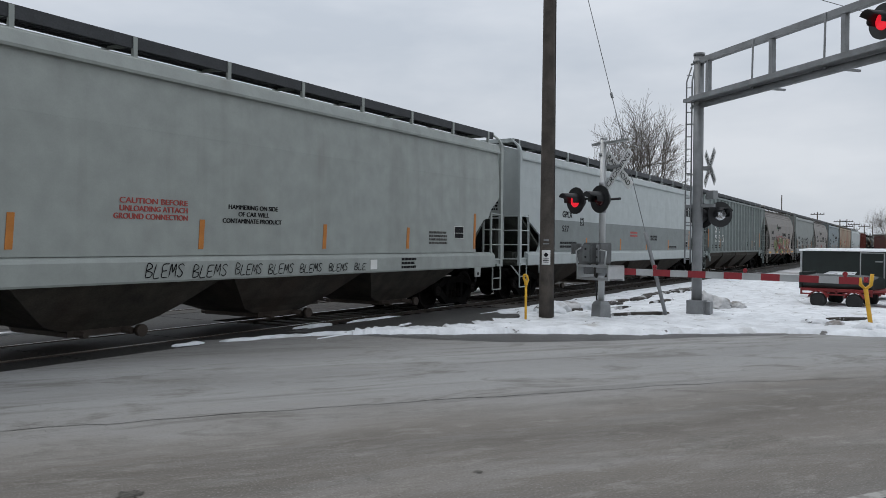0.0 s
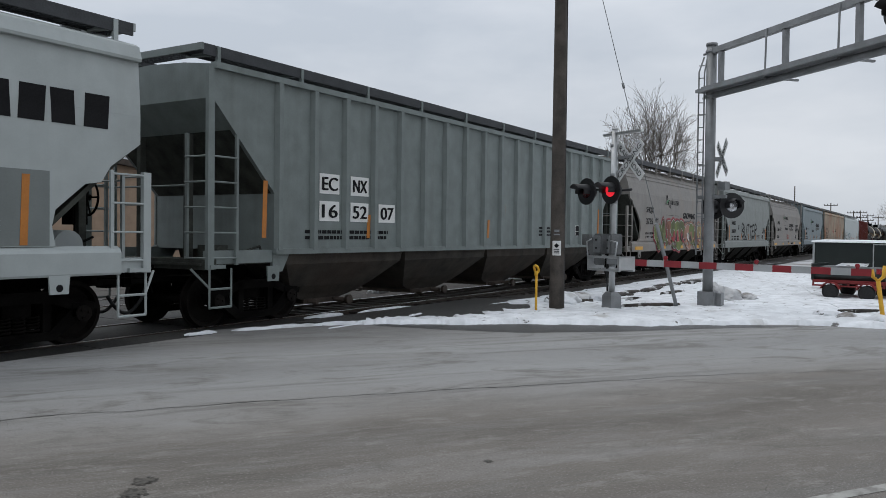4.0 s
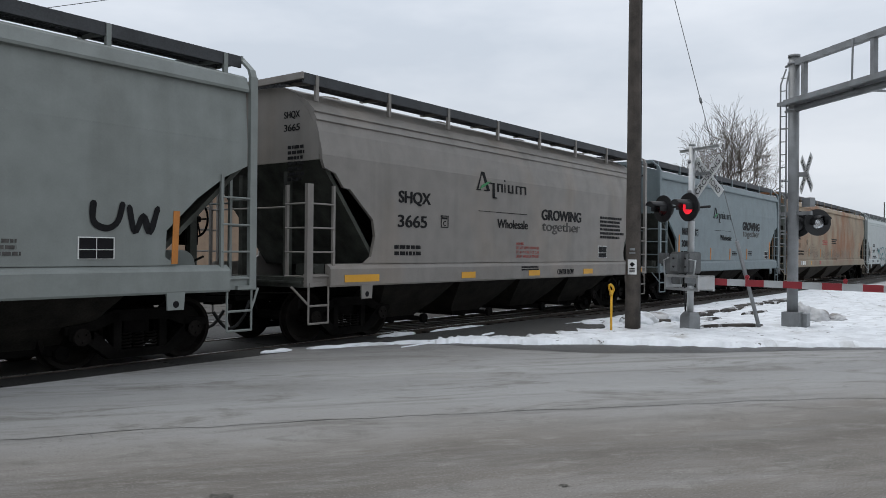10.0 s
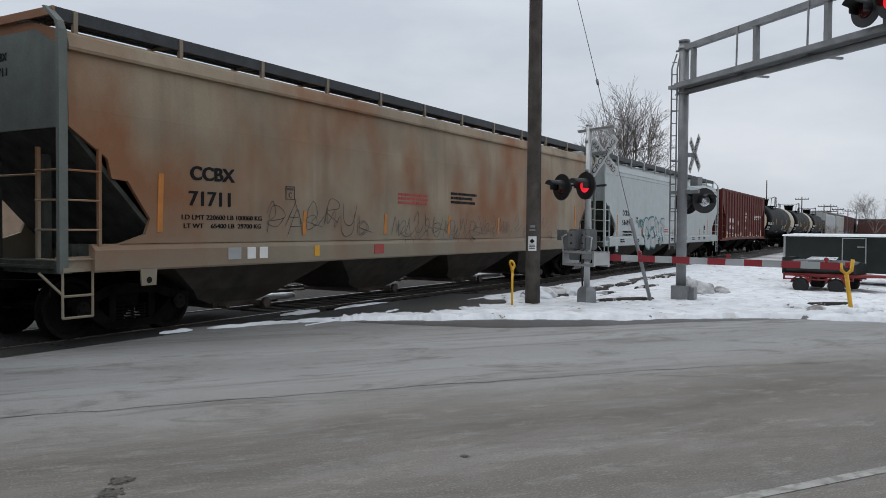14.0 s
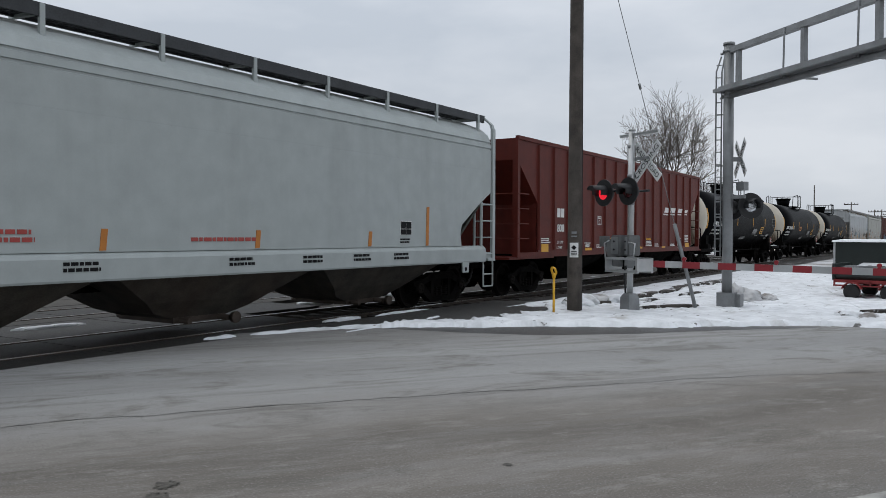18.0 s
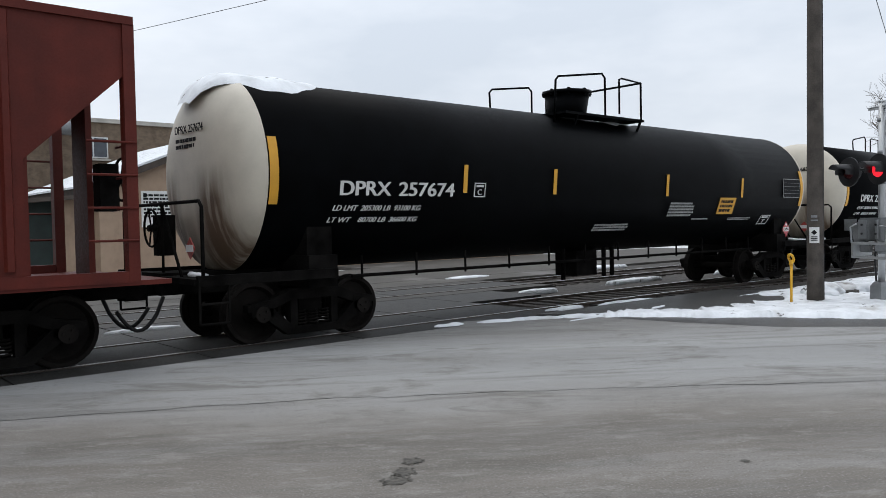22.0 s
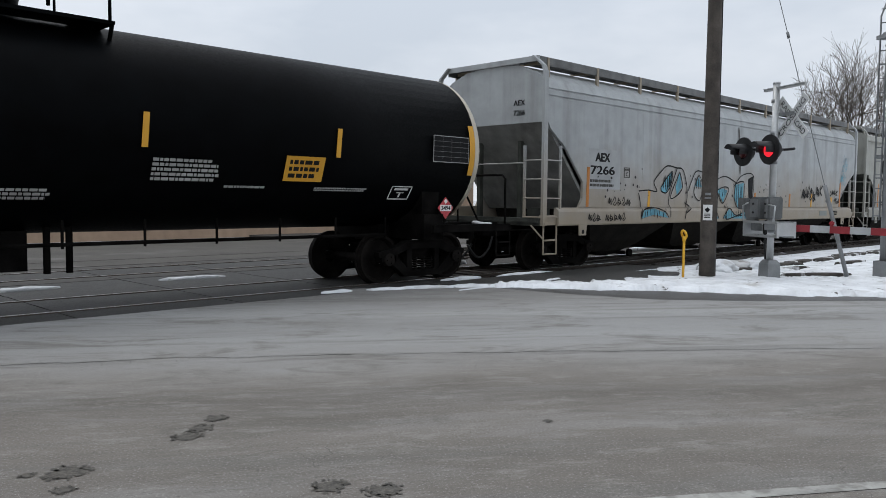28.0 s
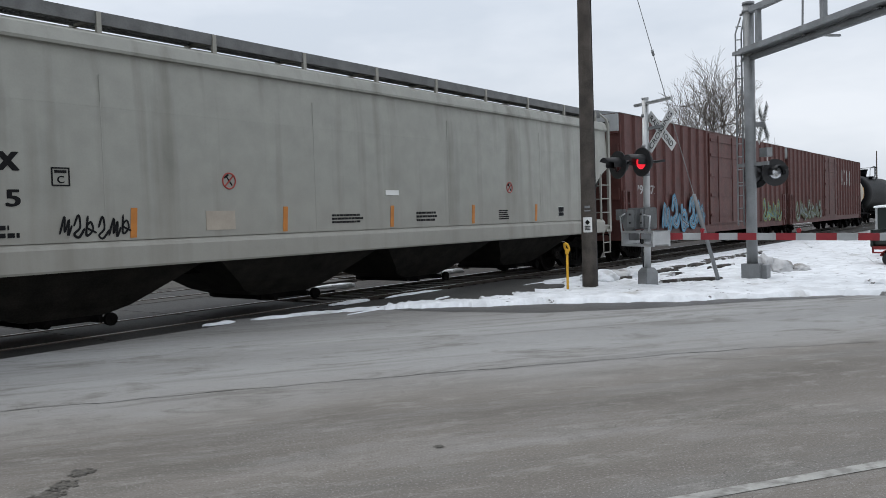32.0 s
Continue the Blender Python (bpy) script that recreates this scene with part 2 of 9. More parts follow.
RUST = (0.16, 0.07, 0.03)
M = {
    "midgrey": material("hopper_green_tinged_grey_paint", (0.196, 0.214, 0.202), 0.6, streak=0.25, vary=0.07, stain=RUST, stain_amount=0.10, stain_edge=(0.6, 0.8)),
    "grey": material("hopper_grey_paint", (0.295, 0.318, 0.298), 0.6, streak=0.25, vary=0.07, stain=RUST, stain_amount=0.10, stain_edge=(0.6, 0.8)),
    "white": material("hopper_white_paint", (0.366, 0.398, 0.392), 0.55, streak=0.15, vary=0.05),
    "band": material("hopper_grey_band_paint", (0.164, 0.184, 0.178), 0.6, streak=0.15, vary=0.06),
    "ribgrey": material("hopper_green_grey_paint", (0.168, 0.195, 0.187), 0.6, streak=0.4, vary=0.1, stain=(0.26, 0.10, 0.03), stain_amount=0.8, stain_scale=0.7, stain_edge=(0.66, 0.74)),
    "cream": material("hopper_warm_grey_paint", (0.196, 0.182, 0.166), 0.6, streak=0.35, vary=0.07, stain=(0.30, 0.22, 0.15), stain_amount=0.25),
    "bluegrey": material("hopper_blue_grey_paint", (0.144, 0.179, 0.189), 0.6, streak=0.2, vary=0.06),
    "rusty": material("hopper_rust_stained_paint", (0.272, 0.212, 0.142), 0.7, streak=0.45, vary=0.16, scale=0.8, stain=(0.205, 0.078, 0.026), stain_amount=0.92, stain_scale=0.5, stain_edge=(0.45, 0.62)),
    "oldwhite": material("hopper_dirty_white_paint", (0.355, 0.372, 0.378), 0.6, streak=0.55, vary=0.07, stain=(0.26, 0.25, 0.235), stain_amount=0.4, stain_scale=0.5),
    "crgrey": material("hopper_streaked_grey_paint", (0.298, 0.298, 0.266), 0.6, streak=0.65, vary=0.06),
    "red": material("gondola_oxide_red_paint", (0.093, 0.0128, 0.0072), 0.6, streak=0.3, vary=0.12, sheen=0.25),
    "boxred": material("boxcar_oxide_red_paint", (0.082, 0.024, 0.019), 0.65, streak=0.5, vary=0.18, stain=(0.08, 0.04, 0.03), stain_amount=0.5),
    "black": material("tank_black_paint", (0.0012, 0.0015, 0.0019), 0.5, vary=0.3, sheen=0.035),
    "tankwhite": material("tank_white_paint", (0.50, 0.455, 0.375), 0.5, vary=0.05, stain=(0.16, 0.10, 0.06), stain_amount=0.6, stain_scale=0.5, stain_edge=(0.58, 0.75)),
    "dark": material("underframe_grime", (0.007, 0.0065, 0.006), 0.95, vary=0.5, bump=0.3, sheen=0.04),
    # bay colour set far below the car's own paint
    "bay": material("hopper_bay_near_black", (0.018, 0.016, 0.013), 0.85, vary=0.35, streak=0.4, sheen=0.2),
    "endgreen": material("pale_green_grey_end_paint", (0.115, 0.128, 0.115), 0.65, streak=0.3, vary=0.1),
    # grime plus the shade under the end walls, both put into this colour
    "slopedark": material("shaded_grimy_end_paint", (0.055, 0.058, 0.050), 0.8, vary=0.3, streak=0.4, sheen=0.2),
    "baygrey": material("dusty_dark_bay_paint", (0.050, 0.043, 0.034), 0.85, vary=0.3, streak=0.5, stain=(0.05, 0.03, 0.02), stain_amount=0.6),
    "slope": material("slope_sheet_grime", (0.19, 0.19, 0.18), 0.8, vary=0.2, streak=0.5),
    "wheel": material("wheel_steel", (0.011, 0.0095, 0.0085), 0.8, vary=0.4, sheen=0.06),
    "orange": material("orange_reflective_strip", (0.47, 0.17, 0.025), 0.6, vary=0.14, streak=0.3),
    "yellow": material("yellow_plate", (0.62, 0.31, 0.02), 0.55, vary=0.06),
    "yellowpaint": material("yellow_post_paint", (0.70, 0.38, 0.02), 0.5, vary=0.12, stain=RUST, stain_amount=0.3),
    "ink": material("black_lettering", (0.009, 0.009, 0.010), 0.7, vary=0.2, sheen=0.15),
    "inkwhite": material("white_lettering", (0.62, 0.62, 0.60), 0.6, vary=0.1),
    "inkred": material("red_lettering", (0.35, 0.05, 0.04), 0.6, vary=0.1),
    "placard": material("white_placard", (0.7, 0.7, 0.68), 0.5, vary=0.05),
    "palewalk": material("weathered_roof_walk_steel", (0.15, 0.152, 0.15), 0.7, metal=0.2, vary=0.2),
    "walkmesh": material("roof_walk_steel", (0.045, 0.048, 0.052), 0.7, metal=0.2, vary=0.15),
    "galv": material("galvanised_steel", (0.230, 0.238, 0.242), 0.5, metal=0.4, vary=0.14, streak=0.2),
    "alu": material("mast_aluminium", (0.48, 0.49, 0.49), 0.42, metal=0.6, vary=0.1),
    "blackpaint": material("signal_black_paint", (0.010, 0.010, 0.011), 0.5, vary=0.2),
    "whitepaint": material("sign_white_paint", (0.612, 0.620, 0.612), 0.5, vary=0.06, stain=(0.4, 0.38, 0.33), stain_amount=0.3),
    "dullwhite": material("grimy_white_stripe", (0.36, 0.37, 0.37), 0.6, vary=0.1, streak=0.2),
    "signred": material("gate_red_stripe", (0.24, 0.013, 0.02), 0.5, vary=0.1),
    "wood": material("weathered_pole_wood", (0.078, 0.066, 0.056), 0.9, vary=0.3, streak=0.8, bump=0.5),
    "snow": material("old_snow", (0.72, 0.74, 0.76), 0.75, vary=0.12, scale=2.5, bump=0.9, fine=22, stain=(0.33, 0.31, 0.28), stain_amount=0.6, stain_scale=1.1, stain_edge=(0.6, 0.72), speck=((0.07, 0.062, 0.055), 4.5, 0.66, 0.69, 0.9)),
    "dirtysnow": material("dirty_snow", (0.50, 0.50, 0.50), 0.8, vary=0.15, bump=0.6, fine=18, stain=(0.16, 0.14, 0.12), stain_amount=0.85, stain_scale=2.2, stain_edge=(0.52, 0.66)),
    "castgrey": material("weathered_cast_case", (0.15, 0.155, 0.155), 0.65, metal=0.1, vary=0.22, streak=0.35),
    "rail": material("rail_steel", (0.06, 0.045, 0.035), 0.6, metal=0.4, vary=0.2),
    "railhead": material("polished_rail_head", (0.42, 0.41, 0.40), 0.3, metal=1.0, vary=0.1),
    "tie": material("creosoted_tie", (0.05, 0.04, 0.033), 0.9, vary=0.25, random_tint=0.3),
    "rubber": material("tyre_rubber", (0.015, 0.015, 0.015), 0.8, vary=0.2),
    "bark": material("tree_bark", (0.14, 0.122, 0.105), 0.9, vary=0.2),
    "lens_on": glowing("lit_red_lens", (0.66, 0.016, 0.03), 1.0),
    "lens_off": material("unlit_red_lens", (0.05, 0.006, 0.007), 0.2, vary=0.1),
    # damp surface with the shade below the train darkened into its colour
    "shadeddamp": material("shaded_damp_crossing", (0.020, 0.019, 0.017), 0.75, vary=0.2, bump=0.3, random_tint=0.1),
    "concrete": material("crossing_concrete", (0.046, 0.042, 0.037), 0.9, vary=0.14, bump=0.3, random_tint=0.08),
}


M["patch"] = material("grey_patch_paint", (0.33, 0.34, 0.34), 0.6, vary=0.08)


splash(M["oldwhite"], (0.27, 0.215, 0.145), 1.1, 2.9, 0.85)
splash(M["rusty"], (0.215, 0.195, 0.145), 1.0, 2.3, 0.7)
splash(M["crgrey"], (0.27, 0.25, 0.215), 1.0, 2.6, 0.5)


# ---- mesh helpers ----
def add_box(bm, x0, x1, y0, y1, z0, z1):
    v = [bm.verts.new((x, y, z)) for z in (z0, z1) for y in (y0, y1) for x in (x0, x1)]
    for f in ((0, 2, 3, 1), (4, 5, 7, 6), (0, 1, 5, 4), (1, 3, 7, 5), (3, 2, 6, 7), (2, 0, 4, 6)):
        bm.faces.new([v[i] for i in f])
    return v


def add_tube(bm, p, q, r, n=8, r2=None):
    p, q = Vector(p), Vector(q)
    d = (q - p).normalized()
    a = d.orthogonal().normalized()
    b = d.cross(a)
    r2 = r if r2 is None else r2
    rings = []
    for c, rr in ((p, r), (q, r2)):
        rings.append([bm.verts.new(c + (a * math.cos(k * 2 * math.pi / n) + b * math.sin(k * 2 * math.pi / n)) * rr) for k in range(n)])
    for k in range(n):
        f = bm.faces.new((rings[0][k], rings[0][(k + 1) % n], rings[1][(k + 1) % n], rings[1][k]))
        f.smooth = n > 6
    bm.faces.new(rings[0][::-1])
    bm.faces.new(rings[1])


def add_pipe(bm, points, r, n=6):
    pts = [Vector(p) for p in points]
    side = (pts[1] - pts[0]).normalized().orthogonal().normalized()
    rings = []
    for k, p in enumerate(pts):
        d = pts[min(k + 1, len(pts) - 1)] - pts[max(k - 1, 0)]
        d = d.normalized() if d.length > 1e-6 else Vector((0, 0, 1))
        side = (side - d * side.dot(d)).normalized()
        other = d.cross(side)
        rings.append([p + (side * math.cos(2 * math.pi * j / n) + other * math.sin(2 * math.pi * j / n)) * r for j in range(n)])
    add_rings(bm, rings, smooth=True)


def add_rings(bm, rings, smooth=True, cap=True, close=True):
    """Skin over rings of equally many points."""
    vs = [[bm.verts.new(p) for p in ring] for ring in rings]
    m = len(vs[0])
    for a, b in zip(vs, vs[1:]):
        for k in range(m if close else m - 1):
            f = bm.faces.new((a[k], a[(k + 1) % m], b[(k + 1) % m], b[k]))
            f.smooth = smooth
    if cap:
        bm.faces.new(vs[0][::-1])
        bm.faces.new(vs[-1])
    return vs


def add_prism(bm, outline, axis, a, b):
    """A flat outline in the other two axes, drawn out along axis from a to b."""
    def place(u, v, w):
        return {"x": (w, u, v), "y": (u, w, v), "z": (u, v, w)}[axis]
    lo = [bm.verts.new(place(u, v, a)) for u, v in outline]
    hi = [bm.verts.new(place(u, v, b)) for u, v in outline]
    n = len(outline)
    for k in range(n):
        bm.faces.new((lo[k], lo[(k + 1) % n], hi[(k + 1) % n], hi[k]))
    bm.faces.new(lo[::-1])
    bm.faces.new(hi)


def mesh_of(name, bm, mat):
    bmesh.ops.recalc_face_normals(bm, faces=bm.faces)
    me = bpy.data.meshes.new(name)
    bm.to_mesh(me)
    bm.free()
    me.materials.append(mat)
    return me


def part(name, bm, mat, parent=None, label=""):
    ob = new(name, mesh_of(name, bm, mat))
    ob.parent = parent
    return tagged(ob, label)


def shared(name, me, parent, x=0, y=0, z=0, rz=0, rx=0, ry=0, label=""):
    ob = new(name, me)
    ob.parent = parent
    ob.matrix_basis = pose(x, y, z, rx, ry, rz)
    return tagged(ob, label)


def thing(name, label, category, m=None, group="", kind=""):
    ob = new(name)
    ob.empty_display_size = 0.2
    if m is not None:
        ob.matrix_basis = m
    return tagged(ob, label, category, group, kind)


def setting(name, bm, mat, label, category=""):
    return tagged(part(name, bm, mat), label, category, "", "structure")


def box_mesh(name, x0, x1, y0, y1, z0, z1, mat):
    bm = bmesh.new()
    add_box(bm, x0, x1, y0, y1, z0, z1)
    return mesh_of(name, bm, mat)


# ---- ground ----
TRACK_Y, TRACK_SLOPE = 11.50, 0.006


def track_y(x, off=0.0):
    return TRACK_Y + off + TRACK_SLOPE * (x - 12)


# edge between the road and the snow, from the crossing round the corner and away
EDGE = [(9.3, 10.35), (10.5, 9.85), (11.6, 8.75), (12.45, 7.6), (13.35, 6.6), (14.45, 4.9), (15.6, 3.5), (16.45, 2.5), (16.95, 0.6), (17.9, -1.6), (19.6, -4.6), (23.0, -9.6), (36.0, -27.0), (70.0, -70.0)]


def edge_at(s):
    """A smooth walk along the edge; s counts its points."""
    k = max(0, min(len(EDGE) - 2, int(s)))
    f = s - k
    p = [Vector(EDGE[max(0, min(len(EDGE) - 1, k + d))]) for d in (-1, 0, 1, 2)]
    return 0.5 * ((2 * p[1]) + (p[2] - p[0]) * f + (2 * p[0] - 5 * p[1] + 4 * p[2] - p[3]) * f * f + (3 * p[1] - p[0] - 3 * p[2] + p[3]) * f ** 3)


def asphalt_material():
    """Worn road: a browner near lane, a paler salted far lane, streaks along the traffic, grit and hairline crazing."""
    m = bpy.data.materials.new("worn_asphalt")
    m.use_nodes = True
    nt = m.node_tree
    n, l = nt.nodes, nt.links
    b = n["Principled BSDF"]
    b.inputs["Specular IOR Level"].default_value = 0.35
    tc = n.new("ShaderNodeTexCoord")
    turned = n.new("ShaderNodeMapping")
    turned.inputs["Rotation"].default_value = (0, 0, radians(35))
    l.new(tc.outputs["Object"], turned.inputs[0])

    def field(scale, detail=6, rough=0.6, distortion=0.0):
        mp = n.new("ShaderNodeMapping")
        mp.inputs["Scale"].default_value = scale
        l.new(turned.outputs[0], mp.inputs[0])
        t = n.new("ShaderNodeTexNoise")
        t.inputs["Scale"].default_value, t.inputs["Detail"].default_value = 1.0, detail
        t.inputs["Roughness"].default_value, t.inputs["Distortion"].default_value = rough, distortion
        l.new(mp.outputs[0], t.inputs[0])
        return t.outputs[0]

    def ranged(sock, lo, hi, a=0.0, c=1.0):
        r = n.new("ShaderNodeMapRange")
        r.inputs[1].default_value, r.inputs[2].default_value, r.inputs[3].default_value, r.inputs[4].default_value = lo, hi, a, c
        l.new(sock, r.inputs[0])
        return r.outputs[0]

    def both(op, a, c):
        x = n.new("ShaderNodeMath")
        x.operation = op
        for k, v in ((0, a), (1, c)):
            if isinstance(v, (int, float)):
                x.inputs[k].default_value = v
            else:
                l.new(v, x.inputs[k])
        return x.outputs[0]

    def over(prev, fac, colour, mode="MIX"):
        x = n.new("ShaderNodeMixRGB")
        x.blend_type = mode
        l.new(fac, x.inputs[0])
        if isinstance(prev, tuple):
            x.inputs[1].default_value = (*prev, 1)
        else:
            l.new(prev, x.inputs[1])
        x.inputs[2].default_value = (*colour, 1)
        return x.outputs[0]

    sep = n.new("ShaderNodeSeparateXYZ")
    l.new(turned.outputs[0], sep.inputs[0])
    across = both("ADD", sep.outputs[1], both("MULTIPLY", both("SUBTRACT", field((0.3, 0.5, 1), 5), 0.5), 2.2))
    # worn lanes lie side by side: darker wheel paths, a salted far lane
    prof = n.new("ShaderNodeValToRGB")
    l.new(ranged(across, 0.0, 14.0), prof.inputs[0])
    el = prof.color_ramp.elements
    for k, (v, tone, warm) in enumerate(((0.0, 0.150, 0.79), (3.2, 0.150, 0.79), (4.4, 0.128, 0.79), (5.2, 0.155, 0.80), (6.2, 0.112, 0.78), (6.9, 0.165, 0.82), (7.7, 0.225, 0.93), (8.8, 0.262, 0.985), (9.8, 0.225, 0.985), (10.6, 0.275, 0.99), (11.6, 0.225, 0.97), (12.6, 0.17, 0.93))):
        e = el[k] if k < 2 else el.new(1.0)
        tone *= 1.07
        e.position, e.color = v / 14.0, (tone, tone * (0.5 + 0.5 * warm), tone * warm * 0.985, 1)
    c = prof.outputs[0]
    c = over(c, ranged(field((0.24, 1.1, 1), 9, 0.72, 0.5), 0.5, 0.66, 0, 0.42), (0.29, 0.288, 0.28))     # dried salt
    c = over(c, ranged(field((0.07, 2.0, 1), 7, 0.6, 0.3), 0.56, 0.64, 0, 0.5), (0.135, 0.13, 0.12))  # tyre lines
    c = over(c, ranged(field((0.17, 0.8, 1), 8, 0.7, 0.6), 0.54, 0.68, 0, 0.45), (0.12, 0.112, 0.098))  # wheel tracks
    c = over(c, ranged(field((0.6, 1.5, 1), 9, 0.75, 0.8), 0.52, 0.62, 0, 0.6), (0.105, 0.096, 0.082))   # damp blotches
    c = over(c, ranged(field((1.6, 4.0, 1), 9, 0.8), 0.53, 0.62, 0, 0.55), (0.255, 0.245, 0.222))       # scuffed grit
    c = over(c, ranged(field((4, 9, 1), 7, 0.85), 0.57, 0.65, 0, 0.5), (0.10, 0.095, 0.086))
    speck = field((60, 60, 60), 3, 0.7)
    c = over(c, ranged(speck, 0.56, 0.68, 0, 0.6), (0.36, 0.35, 0.335))
    c = over(c, ranged(speck, 0.42, 0.32, 0, 0.7), (0.06, 0.058, 0.055))
    vor = n.new("ShaderNodeTexVoronoi")
    vor.feature = "DISTANCE_TO_EDGE"
    vm = n.new("ShaderNodeMapping")
    vm.inputs["Scale"].default_value = (0.55, 1.5, 1)
    l.new(turned.outputs[0], vm.inputs[0])
    wob = n.new("ShaderNodeMixRGB")
    wob.inputs[0].default_value = 0.16
    wn = n.new("ShaderNodeTexNoise")
    wn.inputs["Scale"].default_value = 2.5
    l.new(vm.outputs[0], wn.inputs[0])
    l.new(vm.outputs[0], wob.inputs[1])
    l.new(wn.outputs["Color"], wob.inputs[2])
    l.new(wob.outputs[0], vor.inputs[0])
    hair = both("MULTIPLY", ranged(vor.outputs[0], 0.0, 0.010, 0.75, 0.0), ranged(field((0.3, 0.6, 1), 3), 0.5, 0.6))
    c = over(c, hair, (0.06, 0.056, 0.05))
    l.new(c, b.inputs["Base Color"])
    l.new(ranged(field((0.5, 1.6, 1), 5, 0.7, 0.6), 0.4, 0.65, 0.9, 0.68), b.inputs["Roughness"])
    bu = n.new("ShaderNodeBump")
    bu.inputs["Strength"].default_value, bu.inputs["Distance"].default_value = 0.5, 0.008
    l.new(speck, bu.inputs["Height"])
    l.new(bu.outputs[0], b.inputs["Normal"])
    return m


M["oldasphalt"] = material("old_brown_asphalt", (0.062, 0.056, 0.048), 0.9, vary=0.16, scale=0.6, fine=30, bump=0.25, stain=(0.2, 0.19, 0.18), stain_amount=0.4, stain_scale=0.35, stain_edge=(0.58, 0.68))
M["asphalt"] = asphalt_material()
M["wetasphalt"] = material("damp_asphalt", (0.045, 0.043, 0.04), 0.5, vary=0.15, fine=50, bump=0.2)
M["ballast"] = material("ballast_dirt", (0.048, 0.042, 0.036), 0.95, vary=0.35, scale=6, fine=45, bump=0.9, stain=(0.60, 0.61, 0.63), stain_amount=0.6, stain_scale=0.6, stain_edge=(0.64, 0.68))
M["farsnow"] = material("snowy_ground", (0.58, 0.585, 0.59), 0.85, vary=0.1, scale=0.3, stain=(0.14, 0.12, 0.10), stain_amount=0.8, stain_scale=0.25, stain_edge=(0.48, 0.62))


def build_ground():
    bm = bmesh.new()
    add_box(bm, -1500, 1500, -1500, 1500, -0.7, -0.15)
    setting("ground", bm, M["farsnow"], "flat winter ground with patchy snow to the horizon", "ground")
    # road: wide worn asphalt that crosses the tracks and bends round the corner
    out = [tuple(edge_at(k * 0.25)) for k in range(0, 53)]
    bm = bmesh.new()
    vs = [bm.verts.new((x, y, 0.0)) for x, y in out + [(70.0, -200.0), (-80.0, -200.0), (-80.0, 9.9), (9.0, 9.9)]]
    f = bm.faces.new(vs)
    bmesh.ops.triangulate(bm, faces=[f])
    bmesh.ops.recalc_face_normals(bm, faces=bm.faces)
    r = bmesh.ops.extrude_face_region(bm, geom=bm.faces[:])
    bmesh.ops.translate(bm, vec=(0, 0, -0.14), verts=[v for v in r["geom"] if isinstance(v, bmesh.types.BMVert)])
    setting("road", bm, M["asphalt"], "worn grey asphalt road with salt streaks", "road")


build_ground()


def build_snow_bank():
    """Ploughed snow along the road's edge, uneven, thinning out behind."""
    bm = bmesh.new()
    rows = []
    offs = [-0.12, 0.0, 0.15, 0.35, 0.6, 0.9, 1.3, 1.8, 2.5, 3.4, 4.6, 6.2, 8.5, 12, 18, 28]
    steps = 520
    for i in range(steps + 1):
        s = 1.2 + (i / steps) * 10.6
        p, q = edge_at(s), edge_at(s + 0.05)
        d = (q - p).normalized()
        nrm = Vector((-d.y, d.x))
        if nrm.x < 0:
            nrm = -nrm
        row = []
        for j, o in enumerate(offs):
            jit = 0.30 * noise.noise((p.x * 1.1, p.y * 1.1, 3)) + 0.16 * noise.noise((p.x * 4, p.y * 4, 8)) + 0.07 * noise.noise((p.x * 13, p.y * 13, 8)) if j < 4 else 0
            x, y = p.x + nrm.x * (o + jit), p.y + nrm.y * (o + jit)
            h = 0.0
            if j == 0:
                h = -0.03
            else:
                h = 0.035 + 0.05 * abs(noise.noise((x * 1.4, y * 1.4, 0))) + 0.035 * noise.noise((x * 4.5, y * 4.5, 5))
                h += 0.03 * abs(noise.noise((x * 11, y * 11, 7)))
                if 1 <= j <= 5:
                    h += 0.03 * (1 + noise.noise((x * 2.3, y * 2.3, 12)))
            if x < 16.6 and y > 8.0 - 0.2 * noise.noise((x * 3, y * 3, 2)) and o > 0.75 + 0.5 * noise.noise((p.x * 2.0, p.y * 2.0, 9)):
                h = -0.12
            y_lim = track_y(x) - 2.6
            if y > y_lim:
                y = y_lim + 0.001 * j
                h = min(h, 0.02)
            row.append((x, y, max(h, -0.03)))
        rows.append(row)
    add_rings(bm, rows, smooth=True, cap=False, close=False)
    setting("snow_bank", bm, M["snow"], "trampled white snow along the road edge", "snow")


build_snow_bank()


# ---- tracks ----
RAIL_OUT = [(-0.07, -0.17), (0.07, -0.17), (0.07, -0.155), (0.012, -0.14), (0.012, -0.045), (0.036, -0.03), (0.036, 0.0), (-0.036, 0.0), (-0.036, -0.03), (-0.012, -0.045), (-0.012, -0.14), (-0.07, -0.155)]


